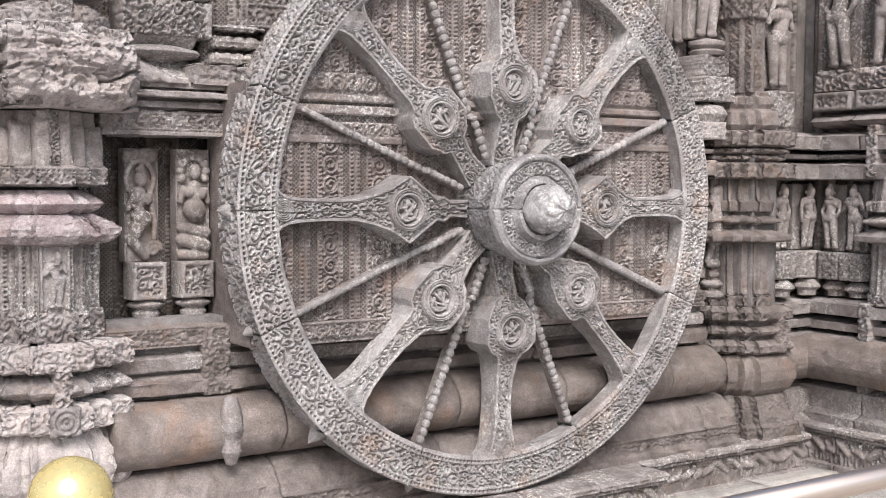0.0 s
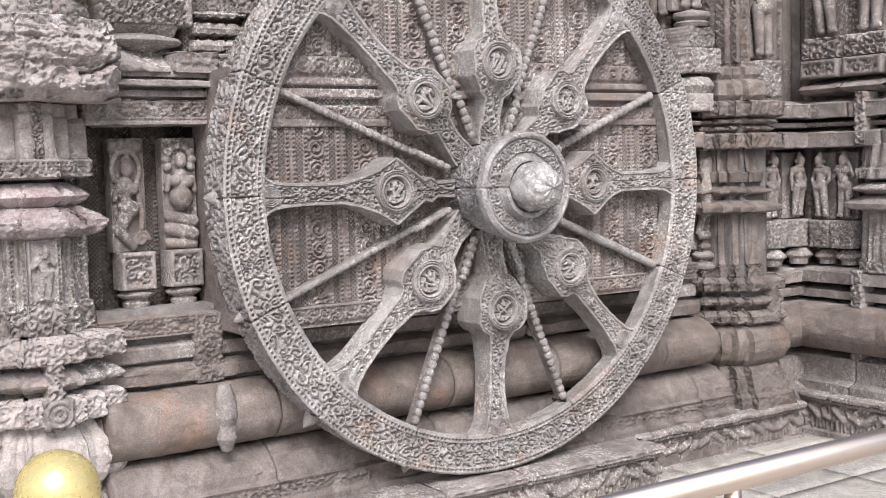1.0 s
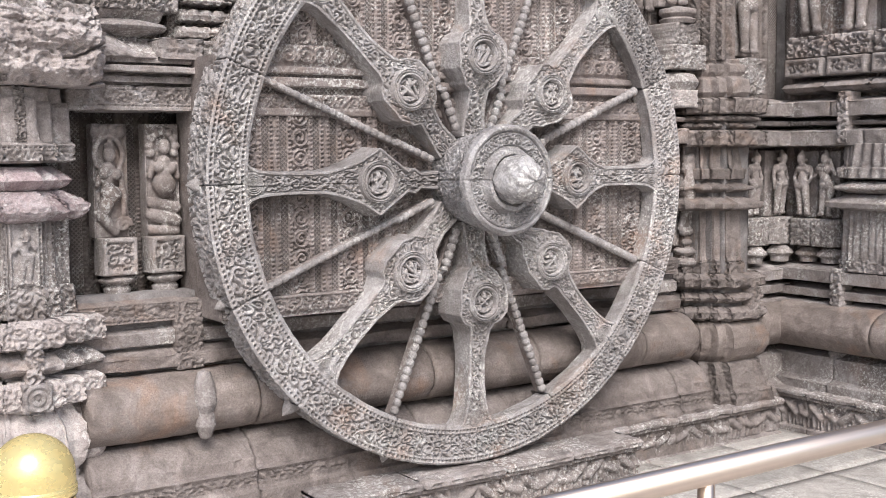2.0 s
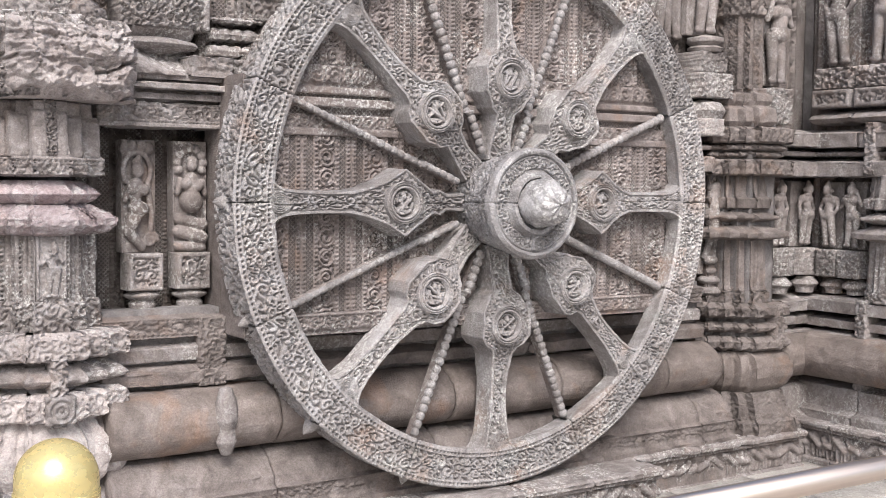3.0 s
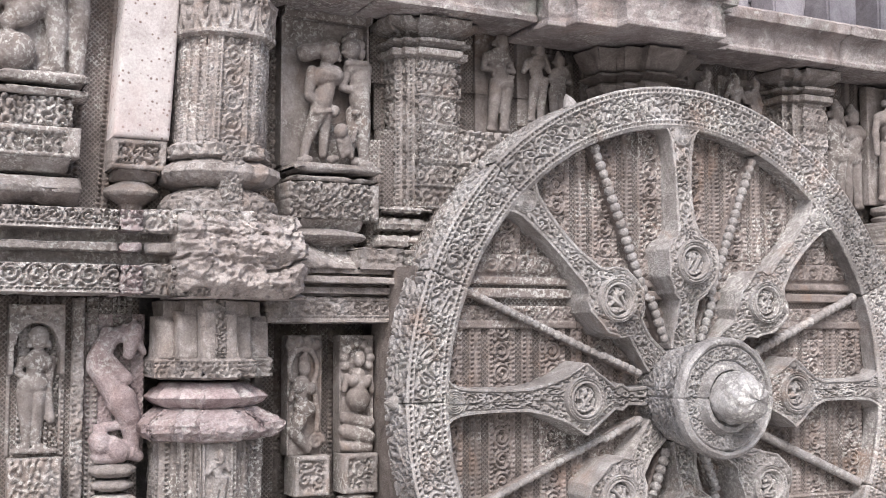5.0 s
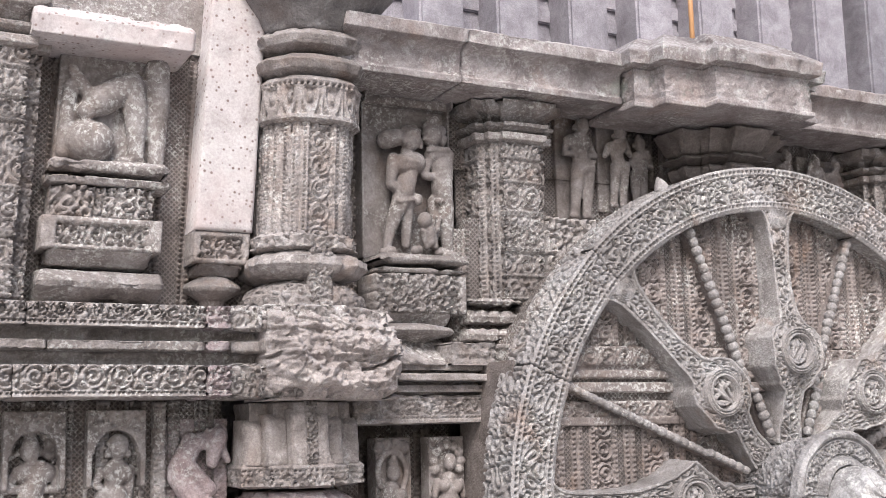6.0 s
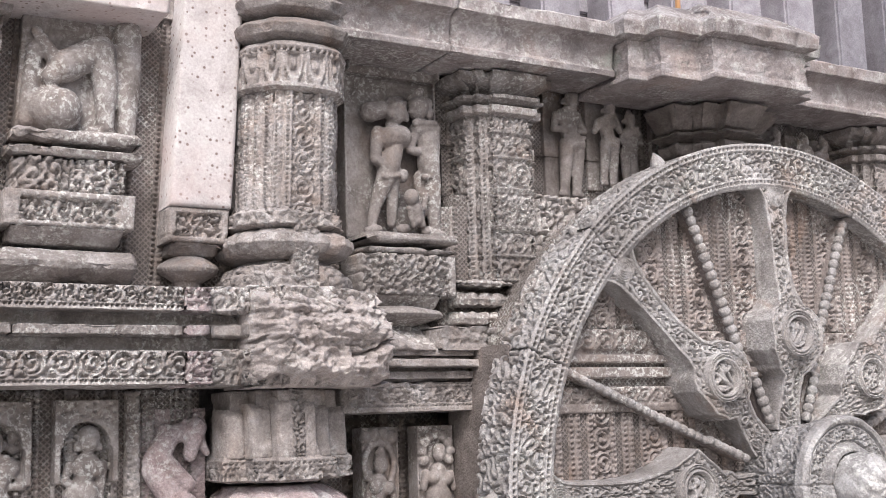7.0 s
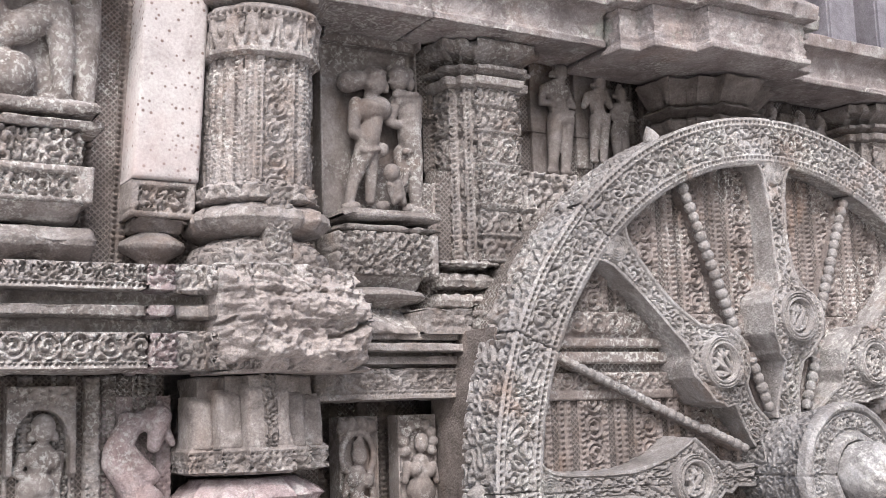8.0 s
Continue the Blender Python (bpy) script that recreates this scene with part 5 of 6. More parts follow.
slab(MAIN, "stem", -1.74, -1.60, 2.40, 2.535, 0.06, lambda U, Z: 0.02 * np.abs(np.cos((U + 1.67) * 60)) + wear(U, Z, 4, 0.004), STONE, shelf, 0.008, 0.15)
man = [(-1.763, 2.949, -1.741, 3.042, 0.017, 0.022, 0.03), (-1.741, 3.042, -1.684, 3.181, 0.024, 0.04, 0.03), (-1.662, 2.968, -1.653, 3.159, 0.017, 0.029, 0.01),
       (-1.683, 3.2, -1.646, 3.297, 0.042, 0.034, 0.03), (-1.68, 3.325, -1.624, 3.336, 0.044, 0.044, 0.03), (-1.727, 3.345, -1.743, 3.232, 0.025, 0.021, 0.04),
       (-1.743, 3.225, -1.629, 3.18, 0.021, 0.016, 0.05), (-1.62, 3.162, -1.616, 3.174, 0.02, 0.02, 0.05), (-1.658, 3.383, -1.653, 3.396, 0.024, 0.024, 0.03),
       (-1.647, 3.432, -1.646, 3.445, 0.040, 0.042, 0.045), (-1.759, 3.431, -1.704, 3.447, 0.037, 0.034, 0.02), (-1.662, 3.477, -1.627, 3.487, 0.024, 0.022, 0.04),
       (-1.68, 3.425, -1.68, 3.423, 0.016, 0.016, 0.085)]
woman = [(-1.464, 2.956, -1.473, 3.112, 0.021, 0.034, 0.03), (-1.476, 3.124, -1.49, 3.229, 0.036, 0.042, 0.03), (-1.527, 2.976, -1.517, 3.171, 0.018, 0.030, 0.01),
         (-1.49, 3.236, -1.493, 3.331, 0.043, 0.040, 0.03), (-1.535, 3.375, -1.462, 3.383, 0.032, 0.032, 0.03), (-1.462, 3.373, -1.460, 3.29, 0.024, 0.021, 0.045),
         (-1.46, 3.277, -1.57, 3.279, 0.020, 0.016, 0.05), (-1.558, 3.343, -1.58, 3.284, 0.018, 0.016, 0.045), (-1.541, 3.462, -1.54, 3.468, 0.040, 0.042, 0.045),
         (-1.556, 3.508, -1.492, 3.495, 0.022, 0.027, 0.03), (-1.484, 3.459, -1.484, 3.44, 0.018, 0.015, 0.05), (-1.56, 3.398, -1.47, 3.402, 0.014, 0.014, 0.075)]
child = [(-1.578, 2.96, -1.596, 3.015, 0.012, 0.016, 0.07), (-1.538, 2.963, -1.554, 3.018, 0.013, 0.016, 0.07), (-1.565, 2.98, -1.571, 3.035, 0.02, 0.024, 0.07),
         (-1.595, 3.071, -1.594, 3.077, 0.029, 0.029, 0.08), (-1.531, 3.038, -1.517, 3.089, 0.012, 0.011, 0.07), (-1.606, 3.027, -1.578, 3.013, 0.011, 0.011, 0.085),
         (-1.635, 2.941, -1.615, 2.946, 0.018, 0.016, 0.06), (-1.518, 2.939, -1.504, 2.944, 0.016, 0.016, 0.05)]
faces = [(-1.606, 3.43, -1.600, 3.425, 0.011, 0.009, 0.075), (-1.60, 3.41, -1.60, 3.408, 0.009, 0.009, 0.07), (-1.578, 3.452, -1.583, 3.447, 0.010, 0.009, 0.075), (-1.668, 3.47, -1.612, 3.477, 0.010, 0.009, 0.085),
         (-1.69, 3.335, -1.63, 3.33, 0.012, 0.012, 0.10), (-1.715, 3.15, -1.65, 3.165, 0.012, 0.010, 0.085), (-1.53, 3.165, -1.47, 3.17, 0.012, 0.010, 0.085), (-1.535, 3.53, -1.52, 3.545, 0.020, 0.014, 0.05)]
feet = [(-1.79, 2.927, -1.745, 2.932, 0.014, 0.018, 0.06), (-1.48, 2.927, -1.45, 2.927, 0.018, 0.016, 0.06)]
figure(MAIN, "statue", -1.837, -1.402, 2.905, 3.66, -0.075, [(c[0] + 0.028, c[1], c[2] + 0.028, c[3], c[4] * 1.15, c[5] * 1.15, c[6] + 0.05) for c in man + woman + child + faces + feet], FIGST, "two standing carved figures with a small one between them", seed=121,
       res=0.0046, category="statue", ground=lambda U, Z: 0.045 * (np.abs(U + 1.6195) > 0.205) - 0.012 * (np.abs(np.abs(U + 1.6195) - 0.205) < 0.003) + 0.045 * (Z > 3.60))

# the pier's upper shaft
shaft = thing("octagonal_shaft", "octagonal carved stone shaft with vase foot and ringed neck", "column", (-2.23, -0.2, 2.64))
OCT = [(-2.362, -0.02), (-2.362, 0.16), (-2.292, 0.268), (-2.232, 0.29), (-2.108, 0.29), (-2.048, 0.268), (-1.980, 0.16), (-1.980, -0.02)]


OCTLEN = sum(math.hypot(b[0] - a[0], b[1] - a[1]) for a, b in zip(OCT, OCT[1:]))


def shaft_cut(Q, Z):
    x = np.abs(Q - OCTLEN / 2)
    y = (x - 0.06) % 0.045
    side = np.where(y < 0.016, 0.004 - 0.007 * (1 - dots(Z, y, 0.018, 0.016)), np.where(y < 0.03, -0.008, 0.004 + 0.004 * foliage(Q, Z, 0.03, 5)))
    mid = np.where(x < 0.048, scroll(Z, Q - OCTLEN / 2 + 0.048, 0.096) * 0.009 - 0.006, 0.006 - 0.006 * (1 - dots(Z, x - 0.048, 0.018, 0.012)))
    return np.where(x < 0.06, mid, side)


def neck_cut(Q, Z):
    """Hanging loops under a dotted band."""
    x = (Q % 0.085) / 0.085 - 0.5
    y = (Z - 3.40) / 0.16
    loop = np.abs(np.hypot(x * 1.5, (y - 0.72) * 0.95) - 0.52)
    drop = np.hypot(x * 1.4, (y - 0.55) * 1.5)
    cutback = np.clip(step01(0.13 - loop, 0.0, 0.05) + step01(0.20 - drop, 0.0, 0.06) + (np.abs(x) > 0.42), 0, 1) - 1
    v = 0.017 * cutback
    v = np.where(y > 0.82, 0.004 - 0.010 * (1 - dots(Q, Z - 3.536, 0.024, 0.02)), v)
    return np.where(y < 0.10, 0.004, v)


column(LEAN_SHAFT, "shaft", OCT, [(2.94, 0.0), (3.40, -0.004)], STONE, shaft, 0.006, 0.003, shaft_cut)
column(LEAN_SHAFT, "neck_band", OCT, [(3.39, 0.0), (3.40, 0.018), (3.56, 0.02), (3.58, 0.0)], STONE, shaft, 0.0055, 0.003, neck_cut)
for z in (3.585, 3.69):
    column(LEAN_SHAFT, "ring", OCT, [(z, -0.03), (z + 0.02, 0.03), (z + 0.055, 0.045), (z + 0.085, 0.01), (z + 0.10, -0.04)], STONE, shaft, 0.009, 0.009)
column(LEAN_SHAFT, "abacus", OCT, [(3.78, 0.0), (3.86, 0.05), (3.95, 0.12), (4.1, 0.14)], DARK, shaft, 0.012, 0.006)
column(LEAN_SHAFT, "collar", OCT, [(2.87, 0.0), (2.88, 0.03), (2.925, 0.035), (2.95, 0.0)], STONE, shaft, 0.008, 0.010, lambda Q, Z: foliage(Q, Z, 0.05, 18) * 0.008)
column(LEAN_SHAFT, "vase", OCT, [(2.755, -0.03), (2.775, 0.025), (2.81, 0.052), (2.84, 0.045), (2.865, 0.0), (2.875, -0.03)], STONE, shaft, 0.008, 0.008, lambda Q, Z: 0.006 * np.cos(Q * 90))
column(LEAN_SHAFT, "vase_foot", OCT, [(2.60, 0.03), (2.64, 0.05), (2.69, 0.045), (2.73, 0.01), (2.75, -0.03), (2.76, -0.04)], STONE, shaft, 0.008, 0.010, lambda Q, Z: foliage(Q, Z, 0.05, 28) * 0.008)

slab(LEAN_SHAFT, "vase_strap", -2.215, -2.125, 2.60, 2.875, 0.335, lambda U, Z: foliage(U, Z, 0.045, 7) * 0.008 + wear(U, Z, 9, 0.005), STONE, shaft, 0.006, 0.12)

# the plain new pillar let in beside it
mend = thing("repair_pillar", "plain new pink-white speckled block set as a repair", "pillar", (-2.515, -0.1, 2.66))
slab(LEAN_PILLAR, "shaft", -2.632, -2.402, 2.955, 4.6, 0.13, lambda U, Z: wear(U, Z, 14, 0.0025), NEWST, mend, 0.012, 0.24)
slab(LEAN_PILLAR, "carved_block", -2.63, -2.405, 2.825, 2.952, 0.115, lambda U, Z: np.where((np.abs(U + 2.5175) < 0.085) & (np.abs(Z - 2.889) < 0.042), foliage(U, Z, 0.05, 6) * 0.012 - 0.004,
     0.003 - 0.006 * (1 - dots(U, Z - 2.84, 0.022, 0.02)) * (Z < 2.86)) + wear(U, Z, 9, 0.003), STONE, mend, 0.006, 0.2)
moulding(LEAN_PILLAR, "chamfer", -2.61, -2.425, [(0.0, 2.775), (0.06, 2.78), (0.11, 2.825), (0.0, 2.83)], STONE, mend, rough=0.004)
lotus(mend, -2.517, 0.03, 2.65, 0.115, 0.135, 0.8)

# relief group further along
group = thing("statue_shelf", "broad carved pedestal with moulded cushion below a broken relief", "bracket shelf", (-2.965, -0.1, 2.65))
moulding(LEAN_GROUP, "top", -3.185, -2.745, [(0.0, 3.15), (0.13, 3.155), (0.14, 3.185), (0.12, 3.20), (0.0, 3.205)], STONE, group, rough=0.007)
moulding(LEAN_GROUP, "lip", -3.195, -2.735, [(0.0, 3.095), (0.14, 3.10), (0.155, 3.125), (0.0, 3.15)], STONE, group, rough=0.007, seed=6)
slab(LEAN_GROUP, "upper_block", -3.175, -2.79, 2.975, 3.095, 0.115, lambda U, Z: 0.024 * np.exp(-((((U + 3.175) % 0.1925) - 0.096) / 0.06) ** 4) + foliage(U, Z, 0.055, 7) * 0.014, STONE, group, 0.007, 0.18)
slab(LEAN_GROUP, "lower_block", -3.20, -2.76, 2.85, 2.972, 0.15, lambda U, Z: np.where((np.abs(U + 2.98) < 0.17) & (np.abs(Z - 2.91) < 0.04), scroll(U, Z - 2.87, 0.08) * 0.012 - 0.006,
     0.002) + wear(U, Z, 5, 0.004), STONE, group, 0.007, 0.2)
moulding(LEAN_GROUP, "chamfer", -3.17, -2.79, [(0.0, 2.79), (0.08, 2.795), (0.145, 2.85), (0.0, 2.853)], STONE, group, rough=0.004)
moulding(LEAN_GROUP, "cushion", -3.20, -2.745, [(0.0, 2.65), (0.08, 2.66), (0.17, 2.705), (0.175, 2.73), (0.12, 2.775), (0.0, 2.785)], STONE, group, rough=0.006, seed=8)
figure(LEAN_GROUP, "statue", -3.165, -2.755, 3.20, 3.66, 0.03, [
    (-2.86, 3.24, -2.87, 3.40, 0.03, 0.045, 0.02), (-2.87, 3.40, -2.90, 3.52, 0.045, 0.055, 0.02), (-2.90, 3.52, -3.02, 3.44, 0.055, 0.06, 0.02), (-3.02, 3.44, -3.06, 3.40, 0.05, 0.04, 0.03),
    (-2.78, 3.22, -2.785, 3.44, 0.03, 0.045, 0.01), (-2.785, 3.44, -2.80, 3.60, 0.045, 0.05, 0.01), (-3.05, 3.46, -3.12, 3.56, 0.028, 0.022, 0.03), (-3.05, 3.28, -3.03, 3.28, 0.085, 0.085, 0.0),
    (-2.92, 3.215, -2.84, 3.215, 0.02, 0.02, 0.02), (-3.13, 3.24, -3.12, 3.50, 0.03, 0.03, 0.0)], FIGST, "broken carved figures with their upper parts lost", seed=131, category="statue",
    ground=lambda U, Z: 0.02 * (fbm(U * 9, Z * 9, 8) - 0.5))
canopy = thing("stone_canopy", "pale projecting stone slab sheltering the relief", "slab", (-2.98, -0.2, 3.62))
moulding(LEAN_GROUP, "slab", -3.30, -2.70, [(0.0, 3.625), (0.24, 3.63), (0.25, 3.70), (0.22, 3.74), (0.0, 3.75)], NEWST, canopy, rough=0.004, seed=3)
box("wall_upper", -6.0, -2.02, 0.0, 0.9, 3.70, 5.2, STONE, wall, bev=0)


def upright_pier(W, u0, u1, z0, z1, d, seed, cap=True, label="carved stone pilaster with stepped faces and leafy bands"):
    p = thing("pilaster", label, "pilaster", tuple(float(v) for v in W.put((u0 + u1) / 2, d / 2, z0)), "pilasters")
    w = u1 - u0
    plan = [(u0, -0.10), (u0, d * 0.40), (u0 + w * 0.12, d * 0.42), (u0 + w * 0.125, d * 0.70), (u0 + w * 0.26, d * 0.72), (u0 + w * 0.265, d), (u1 - w * 0.14, d),
            (u1 - w * 0.135, d * 0.6), (u1, d * 0.58), (u1, -0.10)]
    steps = np.r_[0, np.cumsum(np.hypot(*np.diff(np.array(plan), axis=0).T))]

    def cut(Q, Z):
        zz = Z - z0 + 0.03 * np.sin((Z - z0) * 9)
        y = zz % 0.125
        i = np.floor(zz / 0.125)
        v = np.where(i % 2 == 0, foliage(Q, Z, 0.055, seed), scroll(Q + 0.03 * i, y - 0.022, 0.10)) * 0.009
        v = np.where(y < 0.022, 0.004 - 0.009 * (1 - dots(Q, y - 0.003, 0.021, 0.016)), v)
        v = np.where((y < 0.003) | (np.abs(y - 0.024) < 0.003), -0.010, v)
        for k in (1, 3):
            x = Q - steps[k]
            f = steps[k + 1] - steps[k]
            bead = 0.003 - 0.010 * (1 - dots(Z, x - f / 2 + 0.008, 0.021, 0.016)) * (np.abs(x - f / 2) < 0.008)
            bead = np.where(np.abs(np.abs(x - f / 2) - 0.013) < 0.003, -0.008, bead)
            v = np.where((Q > steps[k]) & (Q < steps[k + 1]), bead, v)
        return v
    top = z1 - 0.19 if cap else z1
    column(W, "shaft", plan, [(z0, 0.0), (top, -0.003)], STONE, p, 0.0068, 0.002, cut)
    if cap:
        column(W, "ring", plan, [(top, -0.012), (top + 0.010, 0.020), (top + 0.042, 0.022), (top + 0.052, -0.025)], STONE, p, 0.009, 0.004)
        column(W, "cushion", plan, [(top + 0.050, -0.03), (top + 0.072, 0.030), (top + 0.088, 0.034), (top + 0.104, -0.03)], STONE, p, 0.009, 0.006)
        column(W, "capital", plan, [(top + 0.100, -0.03), (top + 0.120, 0.0), (top + 0.150, 0.055), (top + 0.185, 0.06), (top + 0.195, 0.02)], STONE, p, 0.010, 0.014)
    return p


upright_pier(LEAN_GROUP, -3.60, -3.235, 2.66, 3.78, 0.16, 139)
upright_pier(MAIN, -1.305, -0.955, 2.72, 3.635, 0.12, 141)
ball = thing("baluster_block", "small fluted block between pilaster and wheel", "baluster", (-1.3, -0.1, 2.5))
for z0, z1, dd in ((2.535, 2.605, 0.10), (2.61, 2.685, 0.115), (2.69, 2.735, 0.14)):
    moulding(MAIN, "ring", -1.395, -1.15, [(0.0, z0), (dd, z0 + 0.008), (dd + 0.012, (z0 + z1) / 2), (dd, z1 - 0.008), (0.0, z1)], STONE, ball, res=0.009, rough=0.005,
             h=lambda U, Q: -0.012 * (1 - np.abs(np.sin(U * math.pi / 0.062)) ** 0.6), seed=int(z0 * 100))
moulding(MAIN, "sill", -1.42, -1.1, [(0.0, 2.43), (0.17, 2.435), (0.18, 2.525), (0.0, 2.535)], STONE, ball, res=0.008, h=bandcut(0.16, 0.23, 0.008))

slab(MAIN, "leaf_spandrel", -0.97, -0.70, 2.85, 3.12, 0.10, lambda U, Z: foliage(U, Z, 0.075, 6) * 0.016, STONE, wall, 0.007, 0.12)


def small_figure(u, z, hgt, seed, arms, turn=1, W=MAIN, d=-0.055, label="small standing carved figure above the wheel", wide=0.20, group="figures above the wheel"):
    figure(W, "relief_figure", u - hgt * wide, u + hgt * wide, z, z + hgt * 1.08, d, body(u, z + 0.02, hgt, 0.8, arms, turn, lift=0.03), FIGST, label, group, seed, res=0.006,
           category="statue", ground=lambda U, Z: -0.025 + 0.012 * fbm(U * 9, Z * 9, seed))


small_figure(-0.70, 3.13, 0.50, 151, "fold")
small_figure(-0.475, 3.20, 0.40, 152, "up", 1)
small_figure(-0.335, 3.18, 0.38, 153, "fold", -1)
small_figure(-0.09, 3.30, 0.34, 154, "up", -1)
small_figure(0.62, 3.22, 0.36, 155, "hip")
small_figure(0.84, 3.20, 0.37, 156, "up", -1)
small_figure(0.97, 3.20, 0.36, 157, "fold", wide=0.16)
small_figure(1.58, 2.86, 0.62, 158, "up", 1)
small_figure(1.74, 2.86, 0.60, 159, "fold", -1, wide=0.14)
upright_pier(MAIN, 1.12, 1.44, 2.45, 3.635, 0.13, 144)

# ---- eave over the wheel ----
eave = thing("eave", "long projecting stone eave with moulded fascia and lichen", "eave", (-0.1, -0.3, 3.64))
EPROF = [(0.0, 3.635), (0.27, 3.64), (0.275, 3.665), (0.265, 3.675), (0.27, 3.775), (0.285, 3.785), (0.34, 3.80), (0.35, 3.855), (0.31, 3.875), (0.0, 3.99)]


def efascia(U, Q):
    return 0.004 * foliage(U, Q, 0.06, 4) * ((Q > 0.31) & (Q < 0.40))


blocks(MAIN, "fascia_block", -2.06, -0.64, EPROF, EAVE, eave, length=0.72, seed=121, res=0.010, rough=0.004, h=efascia)
blocks(MAIN, "fascia_block", 0.42, 2.3, EPROF, EAVE, eave, length=0.8, seed=125, res=0.011, rough=0.004, h=efascia)
jut = thing("eave_block", "boxed-out block of the eave with panelled faces, green lichen", "eave", (-0.2, -0.5, 3.55))
JPLAN = [(-0.64, 0.0), (-0.64, 0.36), (-0.545, 0.365), (-0.54, 0.46), (-0.325, 0.465), (-0.32, 0.55), (0.26, 0.55), (0.265, 0.465), (0.36, 0.46), (0.365, 0.365), (0.42, 0.36), (0.42, 0.0)]
column(MAIN, "body", JPLAN, [(3.60, 0.0), (3.605, 0.015), (3.625, 0.015), (3.63, 0.0), (3.79, 0.0)], EAVE, jut, 0.010, 0.003,
       lambda Q, Z: -0.008 * (np.abs(Z - 3.65) < 0.006) - 0.008 * (np.abs(Z - 3.765) < 0.006) + 0.004 * foliage(Q, Z, 0.06, 9) * ((Z > 3.665) & (Z < 3.75)))
column(MAIN, "cap", JPLAN, [(3.79, 0.0), (3.80, 0.05), (3.86, 0.06), (3.885, 0.03), (3.99, -0.12)], EAVE, jut, 0.012, 0.006)
brk = thing("bracket_capital", "dark stepped bracket capital under the eave block", "capital", (0.08, -0.2, 3.38))
BPL = [(-0.17, 0.0), (-0.17, 0.13), (-0.09, 0.135), (-0.085, 0.20), (-0.01, 0.205), (-0.005, 0.27), (0.17, 0.27), (0.175, 0.205), (0.25, 0.20), (0.255, 0.135), (0.33, 0.13), (0.33, 0.0)]
for z0, z1, a in ((3.35, 3.43, -0.02), (3.43, 3.47, 0.02), (3.47, 3.60, 0.0)):
    column(MAIN, "step", BPL, [(z0, a - 0.03), (z0 + 0.015, a + 0.015), (z1 - 0.02, a + 0.03 + 0.06 * (z1 > 3.55)), (z1, a)], DARK_AND_SHADED, brk, 0.012, 0.006, lambda Q, Z: 0.006 * np.cos(Q * 60))
box("roof_core", -2.02, 3.3, 0.02, 1.6, 3.66, 3.985, DARK, wall, bev=0)

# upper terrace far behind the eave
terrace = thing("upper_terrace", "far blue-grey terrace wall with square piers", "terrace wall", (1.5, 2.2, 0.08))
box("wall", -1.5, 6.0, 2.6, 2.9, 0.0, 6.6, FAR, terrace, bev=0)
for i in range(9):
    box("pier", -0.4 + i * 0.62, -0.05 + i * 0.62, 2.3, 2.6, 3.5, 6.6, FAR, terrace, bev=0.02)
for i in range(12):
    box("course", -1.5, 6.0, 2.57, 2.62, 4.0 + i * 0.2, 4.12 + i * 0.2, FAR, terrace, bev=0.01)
rod = thing("iron_rods", "thin rust-orange rods standing on the eave", "rod", (0.1, 0.4, 3.98))


def tube(name, pts, r, mat, parent=None, sides=16, label=""):
    pts = [Vector(p) for p in pts]
    vs = []
    for i, p in enumerate(pts):
        t = (pts[min(i + 1, len(pts) - 1)] - pts[max(i - 1, 0)]).normalized()
        a = t.cross(Vector((0, 0, 1)) if abs(t.z) < 0.9 else Vector((1, 0, 0))).normalized()
        b = t.cross(a)
        rr = r
        vs.append([tuple(p + (a * math.cos(k * 2 * math.pi / sides) + b * math.sin(k * 2 * math.pi / sides)) * rr) for k in range(sides)])
    vs = [[tuple(pts[0])] * sides] + vs + [[tuple(pts[-1])] * sides]
    return place(name, grid_mesh(name, np.array(vs).transpose(1, 0, 2), wrap=True), mat, parent, label)


tube("upright", [(0.28, 0.3, 3.95), (0.28, 0.3, 5.0)], 0.014, RODM, rod)
tube("cross_rod", [(-0.1, 0.3, 4.13), (0.45, 0.3, 4.16)], 0.010, RODM, rod)

# ---- pier beyond the wheel ----
far_pier = thing("corner_pier", "stepped carved pier beyond the wheel, ledges chipped", "pier", (2.15, -0.2, 0.35))
FP = [(1.97, -0.05), (1.97, 0.12), (2.03, 0.125), (2.035, 0.20), (2.09, 0.205), (2.095, 0.27), (2.15, 0.275), (2.155, 0.32), (2.30, 0.32), (2.305, 0.27), (2.36, 0.265), (2.36, -0.05)]
FW = [(1.92, -0.05), (1.92, 0.18), (1.985, 0.185), (1.99, 0.25), (2.06, 0.255), (2.065, 0.32), (2.13, 0.325), (2.135, 0.38), (2.44, 0.38), (2.445, 0.32), (2.52, 0.315), (2.52, -0.05)]
# stone like the other piers, coloured darker for the shade it stands in
column(MAIN, "shaft", FP, [(1.28, 0.0), (1.31, -0.01), (1.62, -0.015)], DARK_AND_SHADED, far_pier, 0.010, 0.003, pier_panel)
column(MAIN, "disc", FP, [(1.60, -0.02), (1.62, 0.085), (1.655, 0.09), (1.70, -0.02)], DARK_AND_SHADED, far_pier, 0.012, 0.007)
column(MAIN, "disc", FP, [(1.715, -0.03), (1.74, 0.05), (1.755, 0.05), (1.79, -0.03)], DARK_AND_SHADED, far_pier, 0.012, 0.007)
column(MAIN, "capital", FP, [(1.80, -0.02), (1.81, 0.02), (1.87, 0.02), (1.88, -0.004), (2.03, -0.02)], DARK_AND_SHADED, far_pier, 0.010, 0.006, lambda Q, Z: 0.008 * np.cos(Q * 80))
